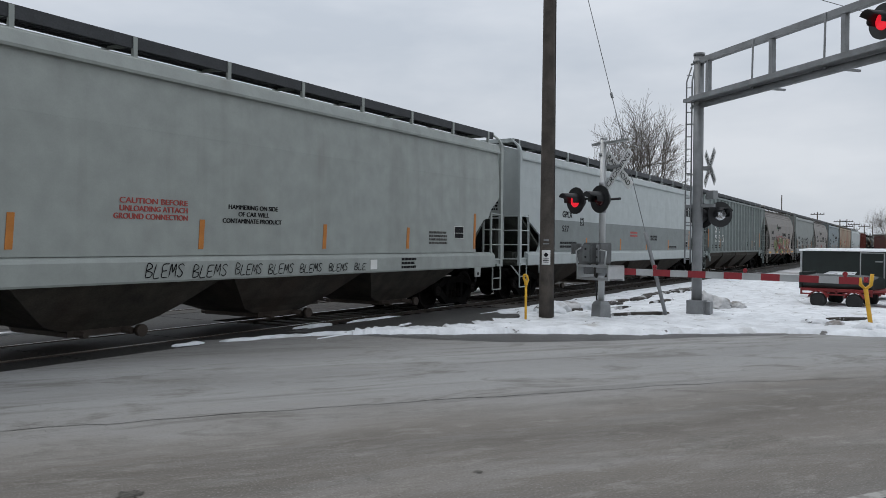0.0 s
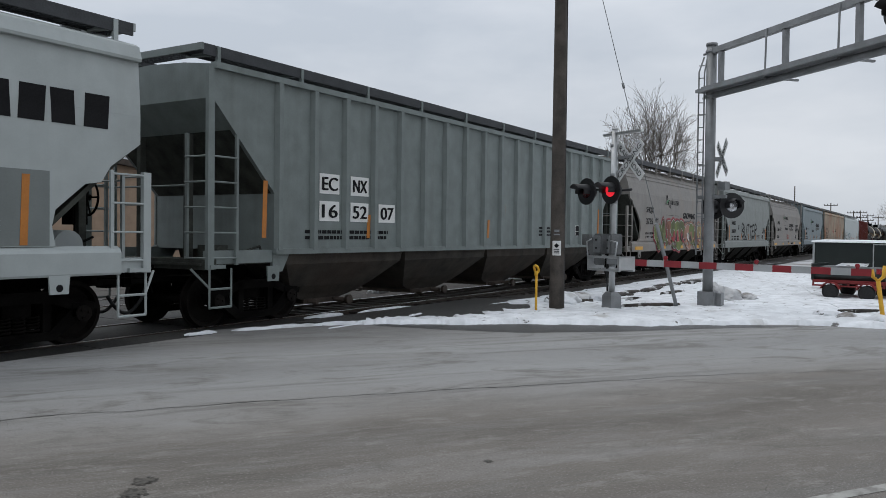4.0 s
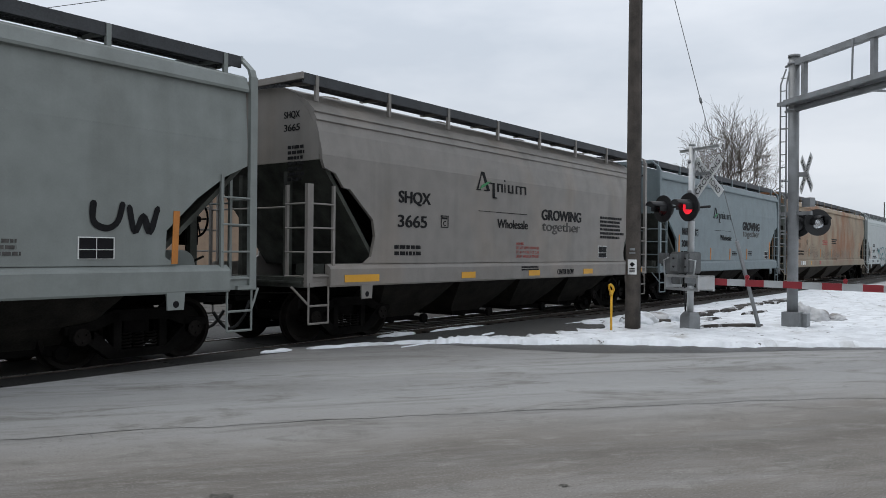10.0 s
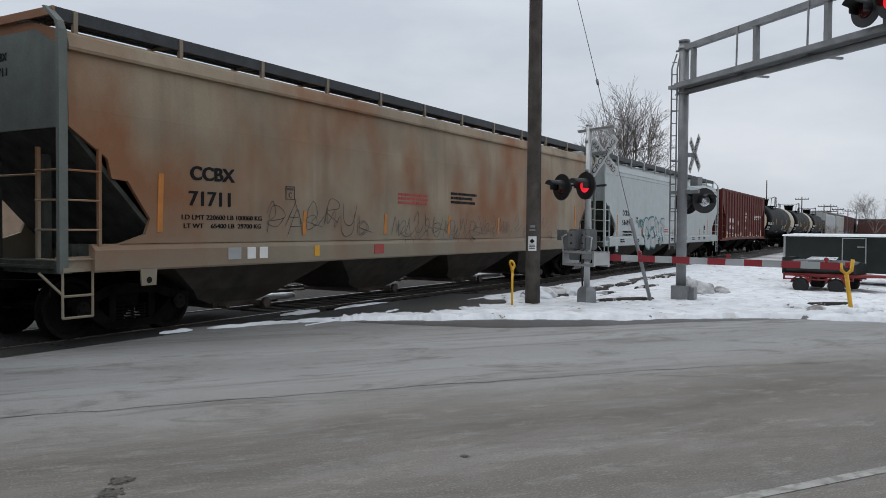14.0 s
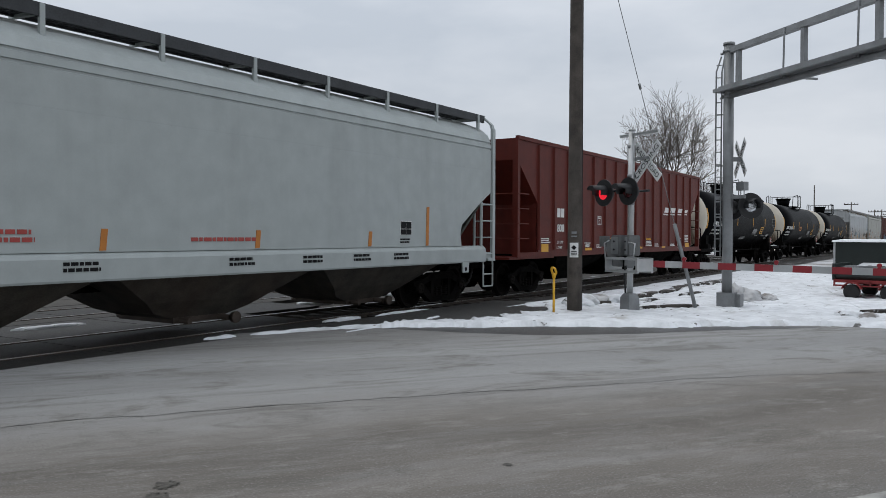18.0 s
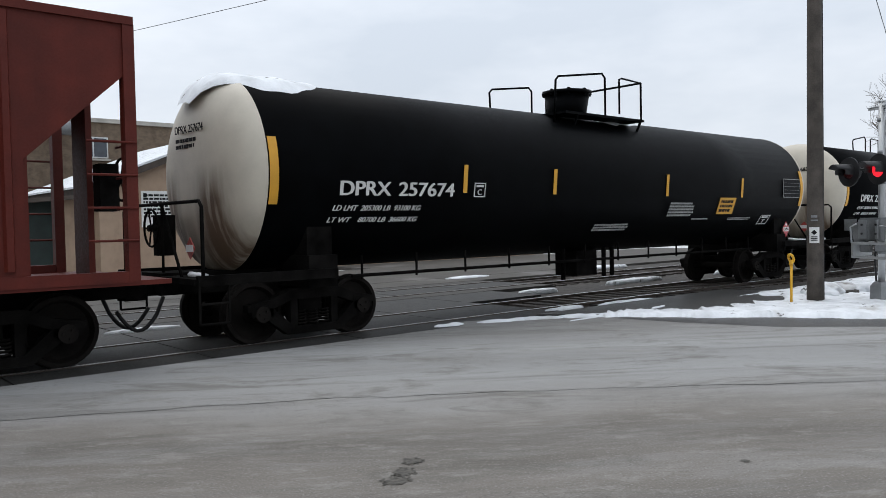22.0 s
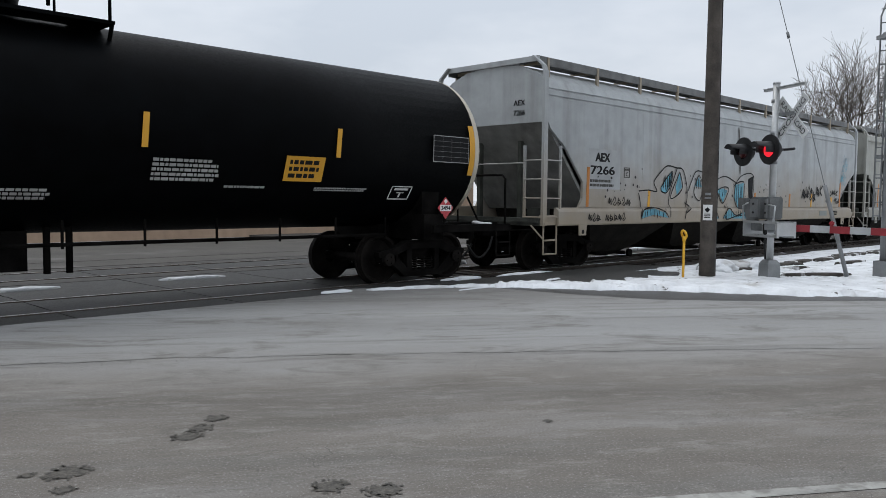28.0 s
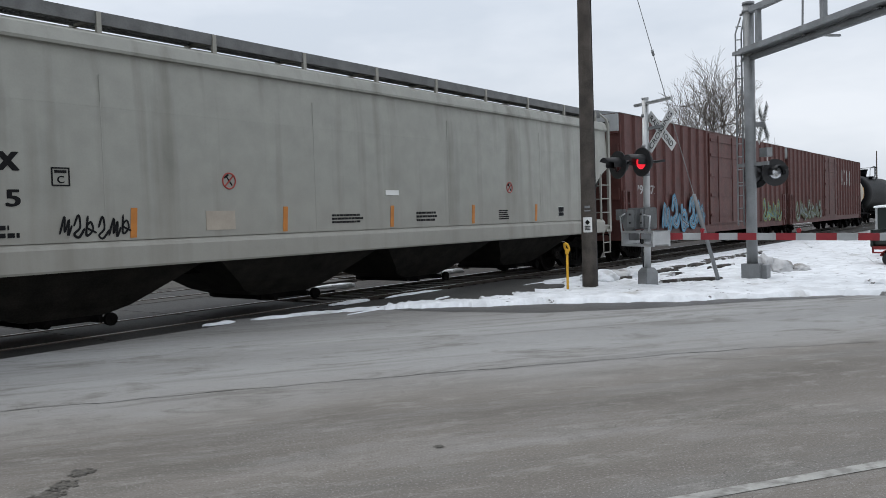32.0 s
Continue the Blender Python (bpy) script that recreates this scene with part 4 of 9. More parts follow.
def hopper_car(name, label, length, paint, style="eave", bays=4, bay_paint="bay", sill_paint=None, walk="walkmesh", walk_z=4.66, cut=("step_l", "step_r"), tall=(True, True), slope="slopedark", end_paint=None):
    car = thing(name, label, "freight car", None, "freight cars of the train")
    hl, w = length / 2, 1.6
    inset = 0.89 if style == "flow" else 0.66 if style == "rib" else 0.70
    le = hl - inset
    p = M[paint]
    sp = M[sill_paint or paint]
    ep = M[end_paint or paint]
    levels = hull_levels(style, le, w)
    bm = bmesh.new()
    if style == "rib":
        add_rings(bm, [[(-a, -b, z), (a, -b, z), (a, b, z), (-a, b, z)] for z, a, b in levels], smooth=False)
        part("body", bm, p, car)
        zl = zr = 3.8
        for s in (-1, 1):
            # lower slope again, just proud of the body's end, shade in its colour
            bm = bmesh.new()
            x0, x1 = s * (le - 1.42 + 0.012), s * (le - 0.45 + 0.012)
            add_rings(bm, [[(x0, -1.5, 2.33), (x0, 1.5, 2.33), (x0 - s * 0.01, 1.5, 2.33), (x0 - s * 0.01, -1.5, 2.33)], [(x1, -1.5, 3.33), (x1, 1.5, 3.33), (x1 - s * 0.01, 1.5, 3.33), (x1 - s * 0.01, -1.5, 3.33)]], smooth=False)
            part("slope_sheet", bm, M[slope], car, "grimy slope sheet of the hopper end, darkened for shade on most cars")
    else:
        # upper body, end walls, slope sheets below them, and a side sheet with cut ends
        low = 3.3
        upper = [(low, le, w)] + [v for v in levels if v[0] > low]
        add_rings(bm, [[(-a, -b, z), (a, -b, z), (a, b, z), (-a, b, z)] for z, a, b in upper], smooth=False)
        part("body", bm, p, car)
        cl, cr = CUTS[cut[0]], CUTS[cut[1]]
        zl, zr = cl[0][1], cr[0][1]
        for s, ze in ((-1, zl), (1, zr)):
            bm = bmesh.new()
            x0, x1 = sorted((s * (le + 0.004), s * (le + 0.012)))
            wt = w - (0.36 if style == "flow" else 0.08)
            add_prism(bm, [(-w + 0.064, ze), (w - 0.064, ze), (w - 0.064, 3.6), (wt, 4.1), (0.9, 4.44), (-0.9, 4.44), (-wt, 4.1), (-w + 0.064, 3.6)], "x", x0, x1)
            part("end_wall", bm, ep, car)
            bm = bmesh.new()
            x0, x1 = s * (le - 0.005), s * (hl - 2.35)
            add_rings(bm, [[(x0, -w + 0.07, ze - 0.004), (x0, w - 0.07, ze - 0.004), (x0 - s * 0.1, w - 0.07, ze - 0.004), (x0 - s * 0.1, -w + 0.07, ze - 0.004)], [(x1, -w + 0.07, 1.38), (x1, w - 0.07, 1.38), (x1 - s * 0.1, w - 0.07, 1.38), (x1 - s * 0.1, -w + 0.07, 1.38)]], smooth=False)
            part("slope_sheet", bm, M[slope], car, "grimy slope sheet of the hopper end, darkened for shade on most cars")
        for sy in (-1, 1):
            bm = bmesh.new()
            outline = [(hl - inset, low - 0.001)] + [(hl - a, z) for a, z in cr] + [(-hl + a, z) for a, z in cl[::-1]] + [(-hl + inset, low - 0.001)]
            add_prism(bm, outline, "y", sy * (w - 0.06), sy * w)
            part("side_sheet", bm, p, car)
    if style == "rib":
        n = 17
        bm = bmesh.new()
        add_prism(bm, [(-0.09, -0.002), (-0.05, -0.09), (0.05, -0.09), (0.09, -0.002)], "z", 1.33, 4.27)
        rib = mesh_of("rib", bm, p)
        for k in range(n + 1):
            x = -le + 1.49 + (2 * le - 2.98) * k / n
            shared("rib", rib, car, x, -w + 0.02, 0)
            shared("rib", rib, car, x, w - 0.02, 0, 180)
        for sy in (-1, 1):
            bm = bmesh.new()
            add_box(bm, -le, le, sy * (w - 0.06), sy * (w + 0.07), 4.26, 4.36)
            part("top_rail", bm, p, car)
            bm = bmesh.new()
            add_box(bm, -le + 1.4, le - 1.4, sy * (w - 0.06), sy * (w + 0.05), 1.26, 1.36)
            part("bottom_rail", bm, p, car)
            for s in (-1, 1):
                bm = bmesh.new()
                add_box(bm, min(s * (hl - 2.06), s * (hl - 0.56)), max(s * (hl - 2.06), s * (hl - 0.56)), sy * 1.52 - 0.03, sy * 1.52 + 0.03, 1.12, 1.34)
                part("end_sill", bm, p, car)
                bm = bmesh.new()
                add_prism(bm, [(s * (hl - 2.5), 1.3), (s * (hl - 2.06), 1.3), (s * (hl - 2.06), 0.95), (s * (hl - 2.3), 0.95)], "y", sy * 1.53 - 0.03, sy * 1.53 + 0.03)
                part("bolster_plate", bm, p, car)
    else:
        for sy in (-1, 1):
            bm = bmesh.new()
            prof = [(0.0, 1.06), (0.06, 1.03), (0.075, 1.06), (0.075, 1.34), (0.05, 1.38), (-0.02, 1.43), (-0.06, 1.43), (-0.06, 1.08)]
            add_prism(bm, [(sy * (w - 0.01 + u * 1.0), z) for u, z in prof], "x", -hl + POST + 0.45, hl - POST - 0.45)
            part("side_sill", bm, sp, car)
            for s in (-1, 1):
                bm = bmesh.new()
                add_box(bm, min(s * (hl - POST - 0.45), s * (hl - 0.54)), max(s * (hl - POST - 0.45), s * (hl - 0.54)), sy * 1.56 - 0.03, sy * 1.56 + 0.03, 1.05, 1.26)
                part("sill_end", bm, sp, car)
    # pads that the car is jacked up by
    pad, hole = jacking_pad_mesh(sp)
    for s in (-1, 1):
        pd = shared("jacking_pad", pad, car, s * (hl - 1.98), -w - 0.03, 0)
        shared("pad_hole", hole, pd)
    # weld seams down the side
    if paint in ("oldwhite", "crgrey"):
        seam = box_mesh("weld_seam", -0.007, 0.007, -0.003, 0.006, 1.45, 3.75, p)
        for k in range(1, 5):
            shared("weld_seam", seam, car, -le + 2 * le * k / 5, -w + 0.0, 0)
    # hopper bays
    span = 2 * le - 3.6
    for k in range(bays):
        c = -span / 2 + span * (k + 0.5) / bays
        h = span / bays / 2
        bm = bmesh.new()
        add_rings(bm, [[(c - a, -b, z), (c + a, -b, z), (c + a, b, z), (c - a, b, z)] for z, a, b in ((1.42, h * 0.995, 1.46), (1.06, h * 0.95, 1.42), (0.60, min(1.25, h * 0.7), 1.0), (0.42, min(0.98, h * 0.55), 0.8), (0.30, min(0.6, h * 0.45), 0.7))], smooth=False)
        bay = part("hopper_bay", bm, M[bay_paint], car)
        bm = bmesh.new()
        add_box(bm, c - 0.55, c + 0.55, -0.72, 0.72, 0.22, 0.31)
        for sx in (-0.4, 0.4):
            add_tube(bm, (c + sx, -0.95, 0.26), (c + sx, 0.95, 0.26), 0.05, 8)
        add_tube(bm, (c + 0.5, -0.98, 0.26), (c + 0.5, -1.06, 0.26), 0.10, 10)
        part("outlet_gate", bm, M["rail"] if bay_paint == "baygrey" else M["dark"], bay)
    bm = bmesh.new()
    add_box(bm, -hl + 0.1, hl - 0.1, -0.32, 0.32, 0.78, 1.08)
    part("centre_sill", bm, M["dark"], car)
    hopper_end(car, -1, length, le, w, style, p, ep, zl, tall[0])
    hopper_end(car, 1, length, le, w, style, p, ep, zr, tall[1])
    # roof walk on its brackets, joined across both ends
    wl = hl - 0.66
    for sy in (-1, 1):
        bm = bmesh.new()
        y0, y1 = (-1.36, -0.74) if sy < 0 else (0.74, 1.36)
        for yy in (y0, y1):
            add_box(bm, -wl, wl, yy - 0.02, yy + 0.02, walk_z - (0.15 if abs(yy) > 1.0 else 0.07), walk_z + 0.03)
        nb = int(2 * wl / 0.065)
        for k in range(nb + 1):
            x = -wl + 2 * wl * k / nb
            add_box(bm, x - 0.016, x + 0.016, y0, y1, walk_z - 0.04, walk_z + 0.012)
        for j in range(4):
            yy = y0 + (y1 - y0) * (j + 1) / 5
            add_box(bm, -wl, wl, yy - 0.01, yy + 0.01, walk_z - 0.015, walk_z + 0.01)
        part("roof_walk", bm, M[walk], car, "dark steel grating roof walk")
    for s in (-1, 1):
        bm = bmesh.new()
        x0, x1 = sorted((s * wl, s * (wl - 0.5)))
        for j in range(6):
            xx = x0 + 0.5 * j / 5
            add_box(bm, xx - 0.012, xx + 0.012, -0.6, 0.6, walk_z - 0.02, walk_z + 0.012)
        for j in range(13):
            yy = -0.6 + 0.1 * j
            add_box(bm, x0, x1, yy - 0.008, yy + 0.008, walk_z - 0.015, walk_z + 0.01)
        cross = part("cross_walk", bm, M[walk], car, "dark grating across the roof end")
        bm = bmesh.new()
        add_box(bm, min(s * wl, s * (wl + 0.04)), max(s * wl, s * (wl + 0.04)), -1.38, 1.38, walk_z - 0.08, walk_z + 0.035)
        part("end_rail", bm, p, cross)
    bm = bmesh.new()
    add_box(bm, -0.035, 0.035, -1.40, -1.34, -0.42, 0.02)
    add_prism(bm, [(-1.36, -0.045), (-0.62, -0.045), (-0.62, -0.08), (-1.36, -0.12)], "x", -0.03, 0.03)
    support = mesh_of("walk_bracket", bm, p)
    ns = max(6, int(2 * wl / 1.9))
    for k in range(ns + 1):
        x = -wl + 0.3 + (2 * wl - 0.6) * k / ns
        shared("walk_bracket", support, car, x, 0, walk_z)
        shared("walk_bracket", support, car, x, 0, walk_z, 180)
    for k in range(4):
        bm = bmesh.new()
        x = -wl * 0.75 + wl * 0.5 * k
        add_tube(bm, (x, 0, 4.55), (x, 0, 4.62), 0.36, 18)
        add_tube(bm, (x, 0, 4.62), (x, 0, 4.65), 0.38, 18)
        part("hatch", bm, p, car)
    return car


def stain_heads(mat):
    """Two soft brown soot stains with runs, over the lower half of a tank's painted end."""
    nt = mat.node_tree
    bsdf = [n for n in nt.nodes if n.type == "BSDF_PRINCIPLED"][0]
    old = bsdf.inputs["Base Color"].links[0].from_socket

    def math_node(op, a, b):
        n = nt.nodes.new("ShaderNodeMath")
        n.operation = op
        for k, v in enumerate((a, b)):
            if isinstance(v, (int, float)):
                n.inputs[k].default_value = v
            else:
                nt.links.new(v, n.inputs[k])
        return n.outputs[0]

    def ramp(v, a, b):
        n = nt.nodes.new("ShaderNodeMapRange")
        nt.links.new(v, n.inputs["Value"])
        n.inputs["From Min"].default_value, n.inputs["From Max"].default_value = min(a, b), max(a, b)
        return n.outputs[0] if a < b else math_node("SUBTRACT", 1.0, n.outputs[0])
    co = nt.nodes.new("ShaderNodeTexCoord").outputs["Object"]
    sp = nt.nodes.new("ShaderNodeSeparateXYZ")
    nt.links.new(co, sp.inputs[0])
    mp = nt.nodes.new("ShaderNodeMapping")
    mp.inputs["Scale"].default_value = (1.0, 5.0, 0.7)
    nt.links.new(co, mp.inputs[0])
    nz = nt.nodes.new("ShaderNodeTexNoise")
    nz.inputs["Scale"].default_value = 1.6
    nz.inputs["Detail"].default_value = 5.0
    nt.links.new(mp.outputs[0], nz.inputs["Vector"])
    side = math_node("ABSOLUTE", math_node("SUBTRACT", math_node("ABSOLUTE", sp.outputs[1], 0.0), 0.68), 0.0)
    band = ramp(side, 0.5, 0.12)
    low = ramp(sp.outputs[2], 2.7, 2.15)
    foot = ramp(sp.outputs[2], 2.0, 1.3)
    runs = ramp(nz.outputs["Fac"], 0.18, 0.55)
    amount = math_node("MINIMUM", math_node("MULTIPLY", math_node("ADD", math_node("MULTIPLY", band, low), math_node("MULTIPLY", foot, 0.5)), runs), 0.92)
    mix = nt.nodes.new("ShaderNodeMixRGB")
    nt.links.new(amount, mix.inputs[0])
    nt.links.new(old, mix.inputs[1])
    mix.inputs[2].default_value = (0.085, 0.045, 0.020, 1)
    nt.links.new(mix.outputs[0], bsdf.inputs["Base Color"])


stain_heads(M["tankwhite"])


def tank_car(name, label, length):
    car = thing(name, label, "tank car", None, "freight cars of the train")
    hl = length / 2
    R, zc, n = 1.50, 2.55, 48
    body = hl - 1.47

    def ring(x, r):
        return [(x, r * math.sin(2 * math.pi * k / n), zc + r * math.cos(2 * math.pi * k / n)) for k in range(n)]
    bm = bmesh.new()
    add_rings(bm, [ring(-body, R), ring(-body * 0.5, R), ring(0, R), ring(body * 0.5, R), ring(body, R)])
    tank = part("tank", bm, M["black"], car)
    for s in (-1, 1):
        bm = bmesh.new()
        rs = [ring(s * (body - 0.012), R + 0.006)]
        for k in range(0, 12):
            a = k / 12 * math.pi / 2
            rs.append(ring(s * (body + 0.55 * math.sin(a)), (R + 0.006) * math.cos(a) ** 0.8))
        rs.append(ring(s * (body + 0.552), 0.06))
        add_rings(bm, rs, cap=True)
        head = part("tank_head", bm, M["tankwhite"], car, "cream-white tank head with brown stains")
        bm = bmesh.new()
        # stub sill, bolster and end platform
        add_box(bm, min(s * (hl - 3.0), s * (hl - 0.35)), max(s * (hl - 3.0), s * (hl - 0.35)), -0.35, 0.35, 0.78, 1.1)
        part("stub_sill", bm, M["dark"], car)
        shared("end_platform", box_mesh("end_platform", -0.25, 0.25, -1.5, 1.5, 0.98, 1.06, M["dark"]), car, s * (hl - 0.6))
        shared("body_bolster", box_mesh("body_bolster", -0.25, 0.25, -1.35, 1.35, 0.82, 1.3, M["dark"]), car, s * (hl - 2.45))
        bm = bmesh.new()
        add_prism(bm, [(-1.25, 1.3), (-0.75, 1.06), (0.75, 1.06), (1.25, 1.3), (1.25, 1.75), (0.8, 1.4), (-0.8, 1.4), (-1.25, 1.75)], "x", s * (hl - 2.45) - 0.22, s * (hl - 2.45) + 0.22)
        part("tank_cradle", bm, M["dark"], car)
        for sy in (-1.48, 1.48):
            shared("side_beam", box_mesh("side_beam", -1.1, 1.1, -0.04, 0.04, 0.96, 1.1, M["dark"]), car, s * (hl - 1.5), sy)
        # hazard placard and fine print on the head, cut rust stain
        if s < 0:
            bm = bmesh.new()
            add_prism(bm, [(0, -0.16), (0.16, 0), (0, 0.16), (-0.16, 0)], "x", -0.006, 0.006)
            pl = part("hazard_placard", bm, M["inkred"], car, "red diamond hazard placard")
            pl.matrix_basis = pose(-hl + 0.72, -0.55, 1.45)
            bm = bmesh.new()
            add_box(bm, -0.016, -0.007, -0.12, 0.12, -0.05, 0.05)
            part("number_panel", bm, M["placard"], pl)
        x = s * (hl - 0.5)
        bm = bmesh.new()
        add_pipe(bm, [(x, -1.45, 1.06), (x, -1.45, 2.02), (x, -1.37, 2.1), (x, 1.37, 2.1), (x, 1.45, 2.02), (x, 1.45, 1.06)], 0.026, 6)
        part("end_railing", bm, M["dark"], car)
        bm = bmesh.new()
        add_tube(bm, (x, -0.1, 2.08), (x, -0.75, 1.06), 0.022, 6)
        part("rail_brace", bm, M["dark"], car)
        bm = bmesh.new()
        add_tube(bm, (x, -0.1, 1.06), (x, -0.1, 2.1), 0.02, 6)
        part("rail_post", bm, M["dark"], car)
        bm = bmesh.new()
        add_pipe(bm, [(x - s * 0.15, -1.2 + 0.5 * k / 5, 1.07 + 0.04 * abs(noise.noise((k * 0.9, s, 2)))) for k in range(6)], 0.05, 6)
        part("snow_ridge", bm, M["snow"], car, "bit of snow on the end platform")
        for yy in (-1.5, 1.5):
            bm = bmesh.new()
            for dx in (-0.2, 0.22):
                add_tube(bm, (s * (hl - 0.62) + dx, yy, 1.0), (s * (hl - 0.62) + dx, yy, 0.45), 0.018, 6)
            for zz in (0.45, 0.72):
                add_tube(bm, (s * (hl - 0.62) - 0.2, yy, zz), (s * (hl - 0.62) + 0.22, yy, zz), 0.018, 6)
            part("sill_step", bm, M["dark"], car)
        shared("coupler", COUPLER, car, s * (hl - 0.42), 0, 0.86, 0 if s > 0 else 180)
        shared("brake_hose", HOSE, car, s * (hl - 0.4), 0, 0.72, 0 if s > 0 else 180)
        add_truck(car, s * (hl - 2.45))
        shared("reflector_strip", STRIP_ON_TANK, car, s * (body - 0.1), 0, 0)
    shared("brake_wheel", BRAKE_WHEEL, car, -hl + 0.55, 0.45, 1.75)
    # underside piping, brake gear and ladders
    bm = bmesh.new()
    add_tube(bm, (-body + 1.8, -0.9, 0.92), (body - 1.8, -0.9, 0.92), 0.03, 6)
    k = -body + 2.0
    while k < body - 1.8:
        add_tube(bm, (k, -0.9, 1.25), (k, -0.9, 0.86), 0.022, 5)
        k += 1.15
    part("brake_pipe", bm, M["dark"], car)
    bm = bmesh.new()
    add_box(bm, -0.35, 0.35, -0.5, 0.1, 0.55, 1.1)
    part("bottom_outlet", bm, M["dark"], car)
    for sx in (-0.8, 0.6, 0.9):
        bm = bmesh.new()
        add_tube(bm, (sx, -0.5, 1.2), (sx, -0.5, 0.5), 0.05, 8)
        part("drain_pipe", bm, M["dark"], car)
    # dome, platform and rails
    bm = bmesh.new()
    add_tube(bm, (0, 0, zc + R - 0.1), (0, 0, zc + R + 0.5), 0.40, 24, 0.50)
    add_tube(bm, (0, 0, zc + R + 0.5), (0, 0, zc + R + 0.57), 0.55, 24)
    for k in range(8):
        a = 2 * math.pi * k / 8
        add_box(bm, 0.5 * math.cos(a) - 0.025, 0.5 * math.cos(a) + 0.025, 0.5 * math.sin(a) - 0.025, 0.5 * math.sin(a) + 0.025, zc + R + 0.46, zc + R + 0.60)
    part("valve_dome", bm, M["black"], car)
    bm = bmesh.new()
    for sy in (-1, 1):
        add_box(bm, -0.85, 1.35, sy * 0.62, sy * 1.1, zc + R - 0.12, zc + R - 0.07)
        for sx in (-0.85, 1.35):
            add_tube(bm, (sx, sy * 1.0, zc + R - 0.1), (sx, sy * 0.8, zc + R - 0.5), 0.03, 6)
    add_box(bm, -1.35, -0.85, -1.1, 1.1, zc + R - 0.12, zc + R - 0.07)
    add_box(bm, 0.9, 1.35, -1.1, 1.1, zc + R - 0.12, zc + R - 0.07)
    part("dome_platform", bm, M["black"], car)
    zt = zc + R + 0.75
    for sy in (-1, 1):
        bm = bmesh.new()
        add_pipe(bm, [(1.3, sy * 1.05, zc + R - 0.1), (1.3, sy * 1.05, zt), (0.6, sy * 1.05, zt + 0.03), (0.5, sy * 1.05, zt), (0.5, sy * 1.05, zc + R)], 0.024, 6)
        part("dome_railing", bm, M["black"], car)
        bm = bmesh.new()
        add_pipe(bm, [(0.0, sy * 1.05, zc + R - 0.1), (0.0, sy * 1.05, zt - 0.02), (-0.1, sy * 1.05, zt + 0.06), (-1.4, sy * 0.95, zt - 0.12), (-1.48, sy * 0.95, zt - 0.2), (-1.48, sy * 0.9, zc + R - 0.3)], 0.024, 6)
        part("ladder_rail", bm, M["black"], car)
    bm = bmesh.new()
    add_tube(bm, (1.3, -1.05, zt), (1.3, 1.05, zt), 0.024, 6)
    part("cross_rail", bm, M["black"], car)
    return car


def tank_snow(car, k):
    """Old snow lying on the top of the tank's leading end and by the dome."""
    hl = car_length(k) / 2
    for x0, x1, half, seed in ((-hl + 0.9, -hl + 3.1, 0.62, 1.0), (-0.2, 2.3, 0.5, 5.0)):
        bm = bmesh.new()
        rings = []
        for i in range(19):
            f = i / 18
            x = x0 + (x1 - x0) * f
            ends = math.sin(math.pi * (0.06 + 0.9 * f)) ** 0.6
            drop = 0.0
            cyl = -hl + 1.47
            if x < cyl:
                drop = 1.5 - 1.5 * math.sqrt(max(0.0, 1 - ((cyl - x) / 0.79) ** 2))
            ring = []
            for j in range(11):
                a = (j / 5 - 1) * half * ends * (1 + 0.35 * noise.noise((x * 2.2, j * 0.9, seed)))
                rr = 1.50 - drop + (0.0 if j in (0, 10) else 0.07 * ends * (1 + 0.6 * noise.noise((x * 3, j * 1.3, seed + 3))))
                ring.append((x, rr * math.sin(a), 2.55 + rr * math.cos(a)))
            rings.append(ring)
        add_rings(bm, rings, smooth=True, cap=False, close=False)
        part("snow_cap", bm, M["snow"], car, "patch of old snow on the tank top")


def strip_on_tank():
    bm = bmesh.new()
    rings = []
    for k in range(9):
        a = radians(-19) + radians(37) * k / 8
        rings.append([(dx, -rr * math.cos(a), 2.55 + rr * math.sin(a)) for dx, rr in ((-0.07, 1.51), (0.07, 1.51), (0.07, 1.518), (-0.07, 1.518))])
    add_rings(bm, rings, smooth=False)
    return mesh_of("reflector_strip", bm, M["yellow"])


STRIP_ON_TANK = strip_on_tank()


